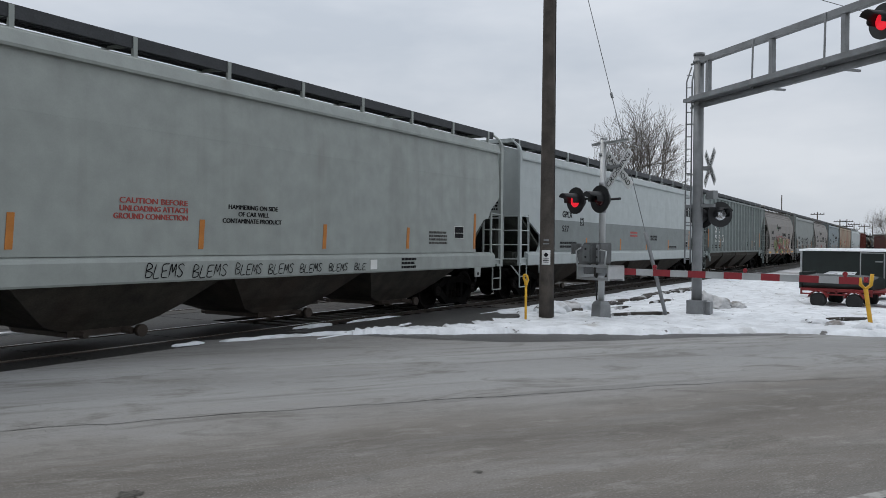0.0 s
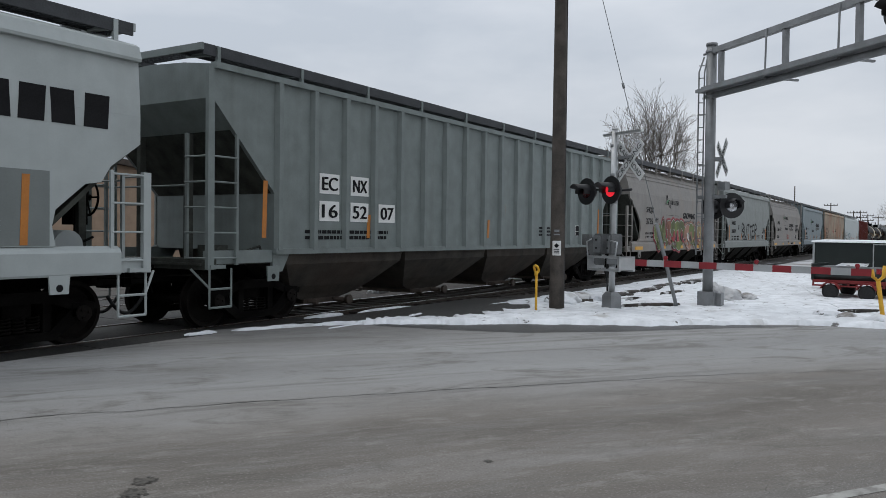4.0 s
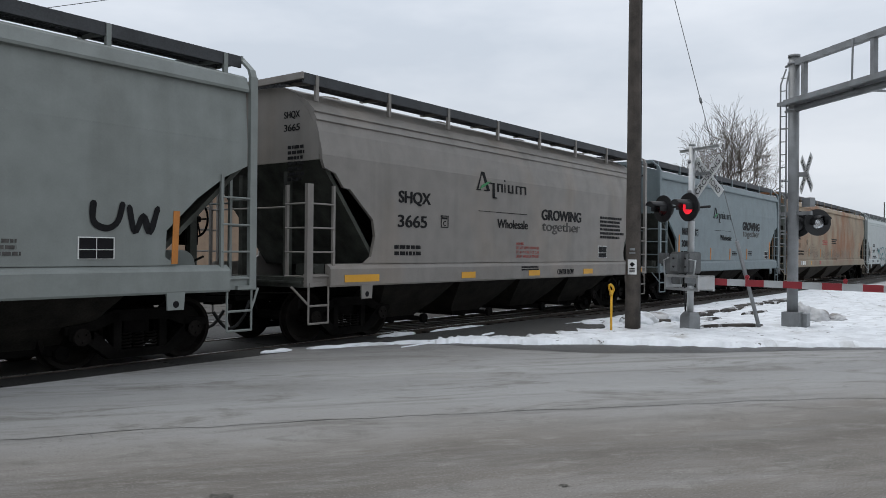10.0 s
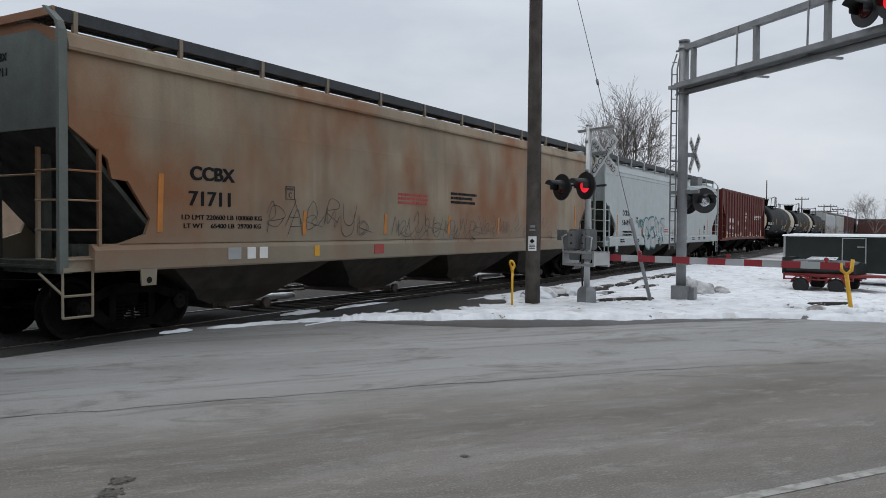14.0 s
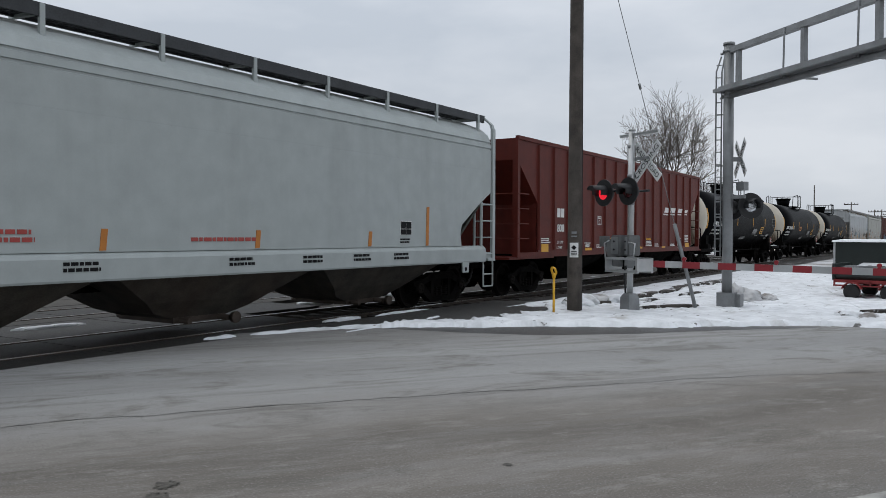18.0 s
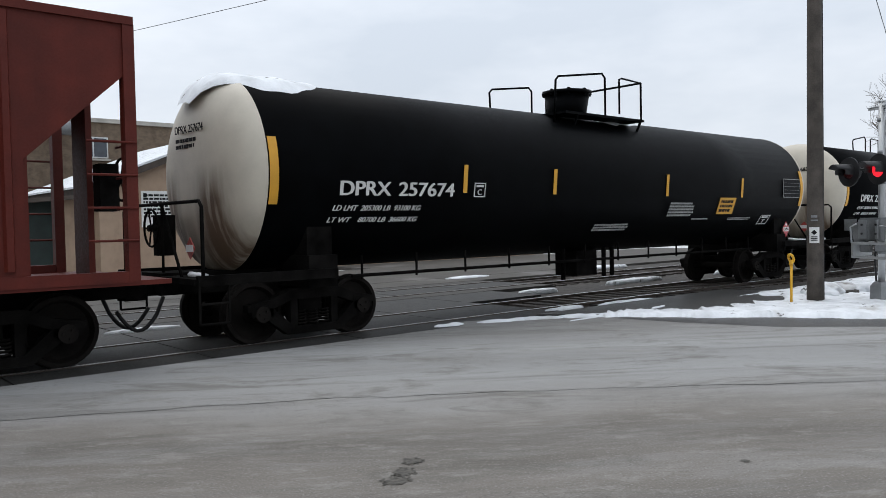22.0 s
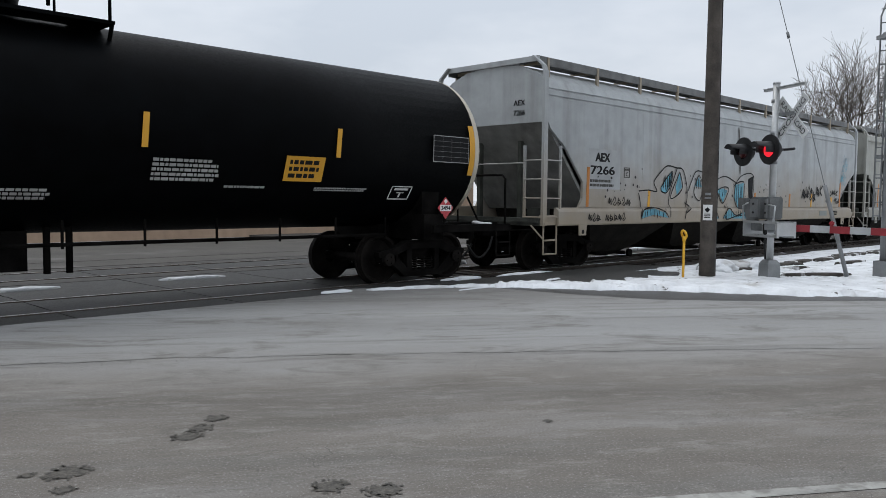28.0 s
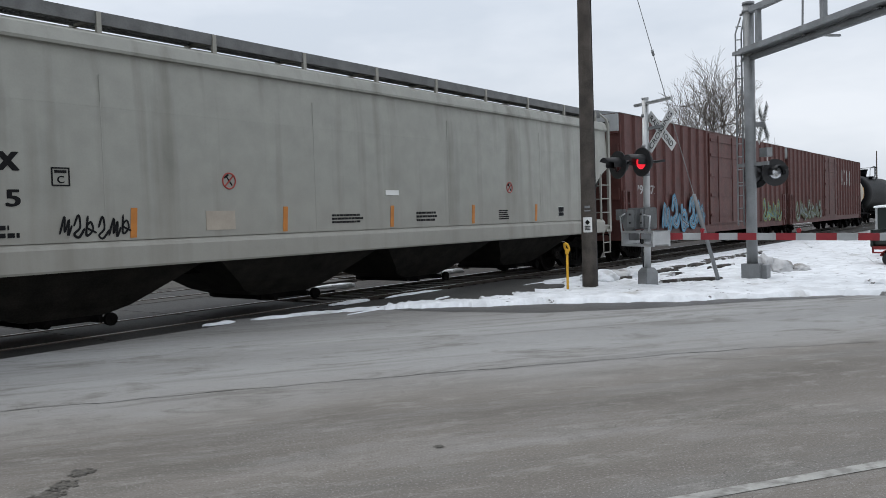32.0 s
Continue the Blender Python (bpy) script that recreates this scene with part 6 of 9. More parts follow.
def build_cantilever():
    c = thing("signal_gantry", "galvanised cantilever gantry with ladder and flashing lights", "signal gantry", pose(19.3, 4.65, -0.07))
    bm = bmesh.new()
    add_tube(bm, (0, 0, 0.4), (0, 0, 6.2), 0.118, 22)
    add_tube(bm, (0, 0, 6.2), (0, 0, 6.26), 0.132, 22)
    part("column", bm, M["galv"], c)
    bm = bmesh.new()
    add_box(bm, -0.19, 0.19, -0.19, 0.19, -0.1, 0.44)
    add_box(bm, 0.02, 0.34, -0.3, -0.1, 0.0, 0.40)
    part("base_box", bm, M["galv"], c)
    d = Vector((-0.652, -0.758))
    turn = math.degrees(math.atan2(d.y, d.x))
    t = shared("truss", box_mesh("truss", 0.0, 8.4, -0.07, 0.07, 6.0, 6.13, M["galv"]), c, 0, 0, 0, turn)
    shared("bottom_chord", box_mesh("bottom_chord", -0.25, 8.4, -0.26, 0.26, 5.12, 5.2, M["galv"]), t)
    bm = bmesh.new()
    add_box(bm, 0.0, 8.4, -0.28, -0.22, 5.11, 5.22)
    add_box(bm, 0.0, 8.4, 0.22, 0.28, 5.11, 5.22)
    part("chord_edge", bm, M["galv"], t)
    bm = bmesh.new()
    add_tube(bm, (0.1, 0.0, 5.03), (8.4, 0.0, 5.03), 0.075, 12)
    part("conduit", bm, M["galv"], t)
    for x in (0.36, 2.46, 4.36, 6.3, 8.2):
        shared("truss_post", box_mesh("truss_post", -0.05, 0.05, -0.05, 0.05, 5.2, 6.0, M["galv"]), t, x, 0, 0)
    for x in (1.97, 3.97, 5.9, 7.8):
        bm = bmesh.new()
        add_tube(bm, (x, -0.10, 5.2), (x, -0.08, 6.12), 0.02, 6)
        part("stay_rod", bm, M["galv"], t)
        bm = bmesh.new()
        add_box(bm, x - 0.03, x + 0.03, -0.1, 0.75, 5.07, 5.11)
        part("bracket", bm, M["galv"], t)
    for z in (6.06, 5.16, 5.02):
        bm = bmesh.new()
        add_tube(bm, (0, 0, z - 0.03), (0, 0, z + 0.03), 0.142, 20)
        add_tube(bm, (-0.3 * d.x, -0.3 * d.y, z), (0.3 * d.x, 0.3 * d.y, z), 0.03, 8)
        part("clamp", bm, M["galv"], c)
    # ladder on the column's far side
    for ax, ay in ((-0.036, 0.15), (-0.066, 0.27)):
        bm = bmesh.new()
        add_pipe(bm, [(ax, ay, 1.3), (ax, ay, 5.6), (ax * 0.6, ay * 0.6, 5.95)], 0.018, 6)
        part("ladder_rail", bm, M["galv"], c)
    for k in range(16):
        bm = bmesh.new()
        add_tube(bm, (-0.036, 0.15, 1.4 + 0.29 * k), (-0.066, 0.27, 1.4 + 0.29 * k), 0.012, 6)
        part("rung", bm, M["galv"], c)
    for z in (2.2, 3.4, 4.6):
        bm = bmesh.new()
        add_tube(bm, (0, 0, z), (-0.06, 0.25, z), 0.016, 6)
        part("ladder_bracket", bm, M["galv"], c)
    # lamps and sign on the column
    sg = shared("sign_arm", box_mesh("sign_arm", -0.34, 0.5, -0.03, 0.03, 2.62, 2.70, M["galv"]), c, 0, 0, 0, FACING)
    board = shared("sign_bracket", box_mesh("sign_bracket", -0.03, 0.03, 0.1, 0.3, 3.50, 3.60, M["galv"]), c, 0, 0, 0, -150)
    add_crossbuck(board, -0.08, 0.31, 3.58)
    shared("junction_box", box_mesh("junction_box", 0.1, 0.32, 0.16, 0.32, 2.82, 3.02, M["galv"]), sg)
    add_lamp(sg, -0.12, 0.29, 2.44, 200, "unlit")
    add_lamp(sg, 0.374, 0.333, 2.46, 66, "clear")
    # lamps on the truss
    shared("lamp_post", box_mesh("lamp_post", -0.03, 0.03, -0.03, 0.03, 5.1, 5.9, M["galv"]), t, 5.85, -0.25, 0)
    add_lamp(t, 5.6, -0.42, 5.5, 0, "unlit")
    add_lamp(t, 6.15, -0.46, 5.5, 0, "unlit")
    FLASHING.append((shared("lit_lens", LAMP["lit"], t, 5.6, -0.428, 5.5, label="glowing red lens"), (5.6, -0.428, 5.5), (6.15, -0.468, 5.5)))
    add_lamp(t, 5.9, 0.40, 5.5, 180, "unlit")
    return c


build_cantilever()


def build_utility_pole():
    p = thing("utility_pole", "weathered brown wooden utility pole with small plates", "utility pole", pose(16.3, 7.17, -0.05))
    bm = bmesh.new()
    n = 18
    rings = []
    for k in range(15):
        z = 11.5 * k / 14
        r = 0.165 - 0.0045 * z
        rings.append([(0.008 * z * 0.3 + r * (1 + 0.03 * noise.noise((j * 0.8, z * 0.7, 4))) * math.cos(2 * math.pi * j / n), r * (1 + 0.03 * noise.noise((j * 0.8, z * 0.7, 9))) * math.sin(2 * math.pi * j / n), z) for j in range(n)])
    add_rings(bm, rings, smooth=True)
    part("shaft", bm, M["wood"], p)

    def tag(z, w, h, mat, name, label, out=0.004):
        bm = bmesh.new()
        r = 0.172
        a = radians(199)
        ring = []
        for k in range(5):
            b = a + (k - 2) / 4 * w / r
            ring.append((b, r))
        lo = [(rr * math.cos(b), rr * math.sin(b), z - h / 2) for b, rr in ring]
        hi = [(rr * math.cos(b), rr * math.sin(b), z + h / 2) for b, rr in ring]
        lo2 = [(x * 1.03, y * 1.03, zz) for x, y, zz in lo]
        hi2 = [(x * 1.03, y * 1.03, zz) for x, y, zz in hi]
        add_rings(bm, [lo, lo2, hi2, hi], smooth=False, close=False, cap=False)
        return part(name, bm, M[mat], p, label)
    s = tag(1.42, 0.19, 0.32, "placard", "notice", "small white notice with a black diamond")
    bm = bmesh.new()
    cx, cy = 0.182 * math.cos(radians(199)), 0.182 * math.sin(radians(199))
    side = Vector((-math.sin(radians(199)), math.cos(radians(199))))
    def at(u, w, o=0.0):
        return (cx * (1 + o) + side.x * u, cy * (1 + o) + side.y * u, w)
    add_rings(bm, [[at(0, 1.53, o), at(0.055, 1.475, o), at(0, 1.42, o), at(-0.055, 1.475, o)] for o in (0.0, 0.03)], smooth=False)
    for k in range(3):
        add_rings(bm, [[at(-0.06, 1.38 - k * 0.035, o), at(0.06, 1.38 - k * 0.035, o), at(0.06, 1.395 - k * 0.035, o), at(-0.06, 1.395 - k * 0.035, o)] for o in (0.0, 0.03)], smooth=False)
    part("notice_print", bm, M["ink"], s)
    tag(1.72, 0.13, 0.03, "galv", "tag", "thin metal tag")
    tag(1.80, 0.11, 0.05, "galv", "tag", "thin metal tag")
    bm = bmesh.new()
    add_tube(bm, (0.1, -0.13, 0.0), (0.09, -0.12, 9.5), 0.012, 6)
    part("ground_wire", bm, M["blackpaint"], p)

    for name, q in (("service_wire", (32.0, -21.0, -1.9)), ("service_wire", (-16.9, 38.0, -1.9))):
        bm = bmesh.new()
        pts = [(0.1 + q[0] * f, q[1] * f, 8.80 + q[2] * f - 0.5 * f * (1 - f)) for f in [k / 10 for k in range(11)]]
        add_pipe(bm, pts, 0.009, 5)
        part(name, bm, M["blackpaint"], p)

    g = thing("guy_wire", "steel guy wire with an insulator and grey guard", "guy wire", pose(18.55, 5.15, -0.02))
    top = Vector((16.3 - 18.55, 7.17 - 5.15, 10.4))
    bm = bmesh.new()
    add_tube(bm, (0, 0, 0), top, 0.008, 6)
    part("wire", bm, M["galv"], g)
    bm = bmesh.new()
    add_tube(bm, top * 0.0, top * 0.19, 0.045, 8)
    part("guard", bm, M["galv"], g, "dull grey plastic guard")
    bm = bmesh.new()
    add_tube(bm, top * 0.48, top * 0.492, 0.03, 8)
    part("insulator", bm, M["galv"], g)

    m = thing("marker_post", "slim yellow marker post with a ring top", "post", pose(15.65, 7.36, 0))
    bm = bmesh.new()
    add_tube(bm, (0, 0, -0.05), (0.01, 0, 0.80), 0.026, 10)
    part("stem", bm, M["yellowpaint"], m)
    bm = bmesh.new()
    add_pipe(bm, [(0.045 * math.sin(2 * math.pi * k / 12), -0.06 * math.cos(2 * math.pi * k / 12) * 0.8, 0.92 + 0.08 * math.cos(2 * math.pi * k / 12 + math.pi / 2)) for k in range(13)], 0.026, 8)
    add_tube(bm, (0.0, 0, 0.78), (0, 0, 0.88), 0.04, 10)
    part("ring", bm, M["yellowpaint"], m)


build_utility_pole()


# ---- crossing surface and what lies round the tracks ----
def build_crossing():
    c = thing("crossing_surface", "concrete crossing panels between and beside the rails, most darkened for train shade", "road surface", None, "", "structure")
    # the dark panels hold the train's shade as well as damp
    inner = box_mesh("panel", -1.2, 1.2, -0.64, 0.64, -0.2, -0.006, M["shadeddamp"])
    outer = box_mesh("panel", -1.2, 1.2, -0.33, 0.33, -0.2, -0.006, M["concrete"])
    damp = box_mesh("panel", -1.2, 1.2, -0.33, 0.33, -0.2, -0.006, M["shadeddamp"])
    gap = box_mesh("panel", -1.2, 1.2, -0.95, 0.95, -0.2, -0.012, M["shadeddamp"])
    for off in (0.0, 4.6):
        for k in range(10 if off == 0.0 else 12):
            x = -11.2 + 2.43 * k
            y = track_y(x, off)
            shared("panel", inner, c, x, y, 0)
            for s in (-1.18, 1.18):
                shared("panel", damp if off == 0.0 else outer, c, x, y + s, 0)
    for k in range(11):
        x = -11.2 + 2.43 * k
        shared("panel", gap, c, x, track_y(x, 2.3), 0)
    bm = bmesh.new()
    add_box(bm, -80, 75.0, 19.4, 26.2, -0.3, -0.01)
    add_box(bm, -80, 22.0, 17.78, 19.38, -0.3, -0.014)
    add_box(bm, 19.0, 44, 26.22, 29.8, -0.3, -0.02)
    setting("road_beyond", bm, M["oldasphalt"], "worn asphalt beyond the tracks", "road")
    # damp gutter round the corner
    bm = bmesh.new()
    inner_e = [(11.5, 8.7), (11.75, 7.35), (12.2, 6.0), (13.3, 4.75), (14.75, 3.6), (16.1, 2.3)]
    outer_e = [(11.75, 8.6), (12.55, 7.4), (13.4, 6.45), (14.5, 4.75), (15.65, 3.35), (16.35, 2.2)]
    add_rings(bm, [[(a[0], a[1], 0.004), (b[0], b[1], 0.006)] for a, b in zip(inner_e, outer_e)], smooth=False, cap=False, close=False)
    setting("wet_gutter", bm, M["wetasphalt"], "dark damp asphalt along the corner", "road")
    # side path behind the snow edge
    bm = bmesh.new()
    pts = [(11.0, 10.0), (14.0, 10.1), (17.8, 10.1), (18.3, 9.2), (16.8, 8.0), (14.6, 7.75), (13.0, 8.0), (11.7, 9.1)]
    top = [bm.verts.new((x, y, 0.012)) for x, y in pts]
    low = [bm.verts.new((x, y, -0.2)) for x, y in pts]
    bm.faces.new(top)
    for k in range(len(pts)):
        bm.faces.new((top[k], top[(k + 1) % len(pts)], low[(k + 1) % len(pts)], low[k]))
    setting("side_path", bm, M["wetasphalt"], "dark asphalt side path with thin snow beside it", "path")
    # white edge line
    bm = bmesh.new()
    p0, p1 = Vector((0.6, 4.0)), Vector((9.6, -1.9))
    d = (p1 - p0).normalized()
    nr = Vector((-d.y, d.x)) * 0.05
    rings = []
    for k in range(41):
        q = p0 + (p1 - p0) * k / 40
        j = 0.008 * noise.noise((q.x * 5, q.y * 5, 2))
        rings.append([(q.x - nr.x + j, q.y - nr.y, 0.004), (q.x + nr.x + j, q.y + nr.y, 0.004)])
    add_rings(bm, rings, smooth=False, cap=False, close=False)
    setting("edge_line", bm, M["roadpaint"], "worn white road edge line", "road marking")
    # sealed crack along the lane
    bm = bmesh.new()
    rings = []
    pts = [(1.5, 8.2), (4.1, 6.8), (5.65, 5.7), (7.5, 4.3), (9.7, 2.55), (11.8, 0.5), (14.0, -1.8)]
    for k in range(181):
        s = k / 180 * (len(pts) - 1)
        i = min(len(pts) - 2, int(s))
        f = s - i
        q = Vector(pts[i]) * (1 - f) + Vector(pts[i + 1]) * f
        w = 0.004 + 0.008 * abs(noise.noise((k * 0.37, 1, 1)))
        j = 0.05 * noise.noise((q.x * 1.7, q.y * 1.7, 6)) + 0.02 * noise.noise((q.x * 7, q.y * 7, 6))
        rings.append([(q.x + j - w, q.y + j - w, 0.004), (q.x + j + w, q.y + j + w, 0.004)])
    add_rings(bm, rings, smooth=False, cap=False, close=False)
    setting("road_crack", bm, M["wetasphalt"], "long ragged crack in the asphalt", "crack")
    # drip stains: ragged spots with loose drops round them
    for k, (x, y, r) in enumerate(((3.58, 4.45, 0.075), (3.38, 4.29, 0.085), (3.22, 4.17, 0.09), (2.40, 4.0, 0.115), (2.29, 3.73, 0.06), (3.36, 2.80, 0.095), (3.54, 2.55, 0.10), (5.28, 2.78, 0.035), (2.22, 4.1, 0.045))):
        rnd = random.Random(k)
        bm = bmesh.new()
        drops = [(x, y, r * 0.8)]
        for j in range(40):
            a, d = rnd.uniform(0, 6.28), r * rnd.uniform(0.65, 1.25)
            drops.append((x + d * math.cos(a), y + d * math.sin(a) * 0.9, r * rnd.uniform(0.05, 0.17)))
        for i, (dx, dy, dr) in enumerate(drops):
            vs = []
            for j in range(30 if i == 0 else 8):
                a = 2 * math.pi * j / (30 if i == 0 else 8)
                rr = dr * (1 + 0.3 * noise.noise((math.cos(a) * 1.6 + k * 3 + i, math.sin(a) * 1.6, k)) + 0.25 * noise.noise((math.cos(a) * 6 + k, math.sin(a) * 6, k)))
                vs.append(bm.verts.new((dx + rr * math.cos(a) * 1.1, dy + rr * math.sin(a), 0.004 + 0.0004 * (i % 5))))
            bm.faces.new(vs)
        setting("oil_stain", bm, M["oilspot"], "small dark oil stain on the asphalt", "stain")
    # worn turn arrow by the edge line
    bm = bmesh.new()
    vs = [bm.verts.new((px, py, 0.004)) for px, py in ((4.58, 0.82), (5.01, 0.34), (5.19, 0.30), (5.04, 0.48), (4.60, 0.96))]
    bm.faces.new(vs)
    setting("road_arrow", bm, M["roadpaint"], "worn white tip of a painted arrow", "road marking")


M["oilspot"] = material("oily_asphalt", (0.078, 0.070, 0.058), 0.7, vary=0.35, scale=30, fine=90, bump=0.3)
M["roadpaint"] = material("worn_road_paint", (0.33, 0.325, 0.30), 0.85, vary=0.18, fine=60, stain=(0.17, 0.162, 0.148), stain_amount=0.85, stain_scale=9, stain_edge=(0.46, 0.6))
build_crossing()


def build_lump(name, x, y, r, h, seed, mat, label):
    bm = bmesh.new()
    n, m = 44, 16
    rings = []
    for i in range(m):
        f = i / (m - 1)
        ring = []
        for j in range(n):
            a = 2 * math.pi * j / n
            rr = r * math.cos(f * math.pi / 2) * (1 + 0.34 * noise.noise((math.cos(a) * 1.9 + seed, math.sin(a) * 1.9, f * 2.5)) + 0.24 * noise.noise((math.cos(a) * 6 + seed, math.sin(a) * 6, f * 7)))
            zz = h * math.sin(f * math.pi / 2) * (1 + 0.35 * noise.noise((math.cos(a) * 2.5 * (1 - f) + seed, math.sin(a) * 2.5 * (1 - f), 5)))
            ring.append((x + rr * 1.5 * math.cos(a), y + rr * math.sin(a), zz - 0.02))
        rings.append(ring)
    add_rings(bm, rings, smooth=True)
    tagged(part(name, bm, M[mat]), label, "snow", "ploughed snow mounds")


for k, (x, y, r, h, mat) in enumerate(((17.75, 7.65, 0.42, 0.30, "snow"), (18.5, 7.55, 0.40, 0.26, "dirtysnow"), (19.0, 7.2, 0.35, 0.24, "snow"), (21.2, 4.95, 0.30, 0.52, "dirtysnow"), (21.5, 4.62, 0.34, 0.34, "dirtysnow"), (22.0, 4.3, 0.3, 0.2, "dirtysnow"), (18.6, 2.0, 0.32, 0.18, "snow"), (19.1, 0.8, 0.4, 0.20, "snow"), (18.3, 1.6, 0.22, 0.16, "dirtysnow"), (17.75, 0.95, 0.32, 0.2, "snow"))):
    build_lump("snow_mound", x, y, r, h, k * 7.3, mat, "lumpy ploughed snow pile" if mat == "snow" else "dirty ploughed snow pile with grit")


def build_snow_patch(x, y, a, b, turn, seed):
    """Thin ragged remains of snow on the asphalt and between the rails."""
    bm = bmesh.new()
    n, ca, sa = 44, math.cos(radians(turn)), math.sin(radians(turn))
    rings = []
    for f, h in ((1.0, -0.10), (0.93, 0.018), (0.7, 0.035), (0.35, 0.045), (0.04, 0.04)):
        ring = []
        for j in range(n):
            t = 2 * math.pi * j / n
            k = 1 + 0.45 * noise.noise((math.cos(t) * 1.8 + seed, math.sin(t) * 1.8, 1)) + 0.28 * noise.noise((math.cos(t) * 6 + seed, math.sin(t) * 6, 4))
            u, v = a * f * k * math.cos(t), b * f * k * math.sin(t)
            ring.append((x + u * ca - v * sa, y + u * sa + v * ca, max(-0.10, h * (1 + 0.5 * noise.noise((u * 5, v * 5, seed))))))
        rings.append(ring)
    add_rings(bm, rings, smooth=True)
    setting("snow_patch", bm, M["snow"], "thin ragged patch of old snow", "snow")


for k, (x, y, a, b, turn) in enumerate(((8.9, 10.05, 0.28, 0.05, -12), (9.8, 9.8, 0.4, 0.08, -25), (10.6, 9.55, 0.45, 0.13, -30), (11.3, 9.2, 0.5, 0.18, -38), (12.0, 8.75, 0.55, 0.22, -45), (13.4, 8.95, 0.3, 0.05, 10),
        (12.2, 10.3, 0.5, 0.07, 0), (14.0, 10.15, 0.9, 0.09, 0), (5.0, 13.7, 0.6, 0.08, 2), (2.2, 13.6, 0.35, 0.06, 0), (8.2, 13.75, 0.7, 0.09, -2), (15.0, 13.6, 0.7, 0.14, 0), (19.5, 13.9, 1.2, 0.2, 2), (26.0, 13.8, 2.0, 0.3, 0), (17.5, 18.9, 1.0, 0.2, 0), (24.0, 19.0, 2.0, 0.35, 0), (3.0, 24.5, 2.2, 0.25, 1), (12.0, 26.6, 5.0, 0.3, 0), (-4.0, 26.4, 4.0, 0.3, 0))):
    build_snow_patch(x, y, a, b, turn, k * 3.7)


def build_bare_patch(x, y, a, b, turn, seed):
    """Thawed strip where dark ground shows through the snow."""
    bm = bmesh.new()
    n, ca, sa = 60, math.cos(radians(turn)), math.sin(radians(turn))
    rings = []
    for f, h in ((1.0, 0.0), (0.9, 0.10), (0.5, 0.115), (0.05, 0.12)):
        ring = []
        for j in range(n):
            t = 2 * math.pi * j / n
            k = 1 + 0.5 * noise.noise((math.cos(t) * 2.2 + seed, math.sin(t) * 2.2, 1)) + 0.45 * noise.noise((math.cos(t) * 8 + seed, math.sin(t) * 8, 4))
            u, v = a * f * k * math.cos(t), b * f * k * math.sin(t)
            ring.append((x + u * ca - v * sa, y + u * sa + v * ca, h))
        rings.append(ring)
    add_rings(bm, rings, smooth=True)
    setting("bare_patch", bm, M["wetground"], "dark thawed ground showing through snow", "ground")


M["wetground"] = material("thawed_ground", (0.055, 0.048, 0.04), 0.9, vary=0.4, scale=4, bump=0.6, stain=(0.6, 0.6, 0.6), stain_amount=0.9, stain_scale=2.6, stain_edge=(0.55, 0.6))
for k, (x, y, a, b, turn) in enumerate(((18.2, 5.6, 0.75, 0.07, -36), (20.2, 7.3, 0.9, 0.16, -12), (21.8, 7.4, 0.8, 0.14, 0), (23.6, 7.3, 1.1, 0.18, 3), (25.8, 7.5, 1.2, 0.2, 0), (22.6, 6.4, 0.6, 0.1, -8), (28.5, 7.4, 1.5, 0.25, 2), (19.6, 6.6, 0.35, 0.06, -25), (18.25, 7.25, 0.3, 0.09, -10), (19.7, 1.4, 0.5, 0.06, -60))):
    build_bare_patch(x, y, a, b, turn, k * 4.1)


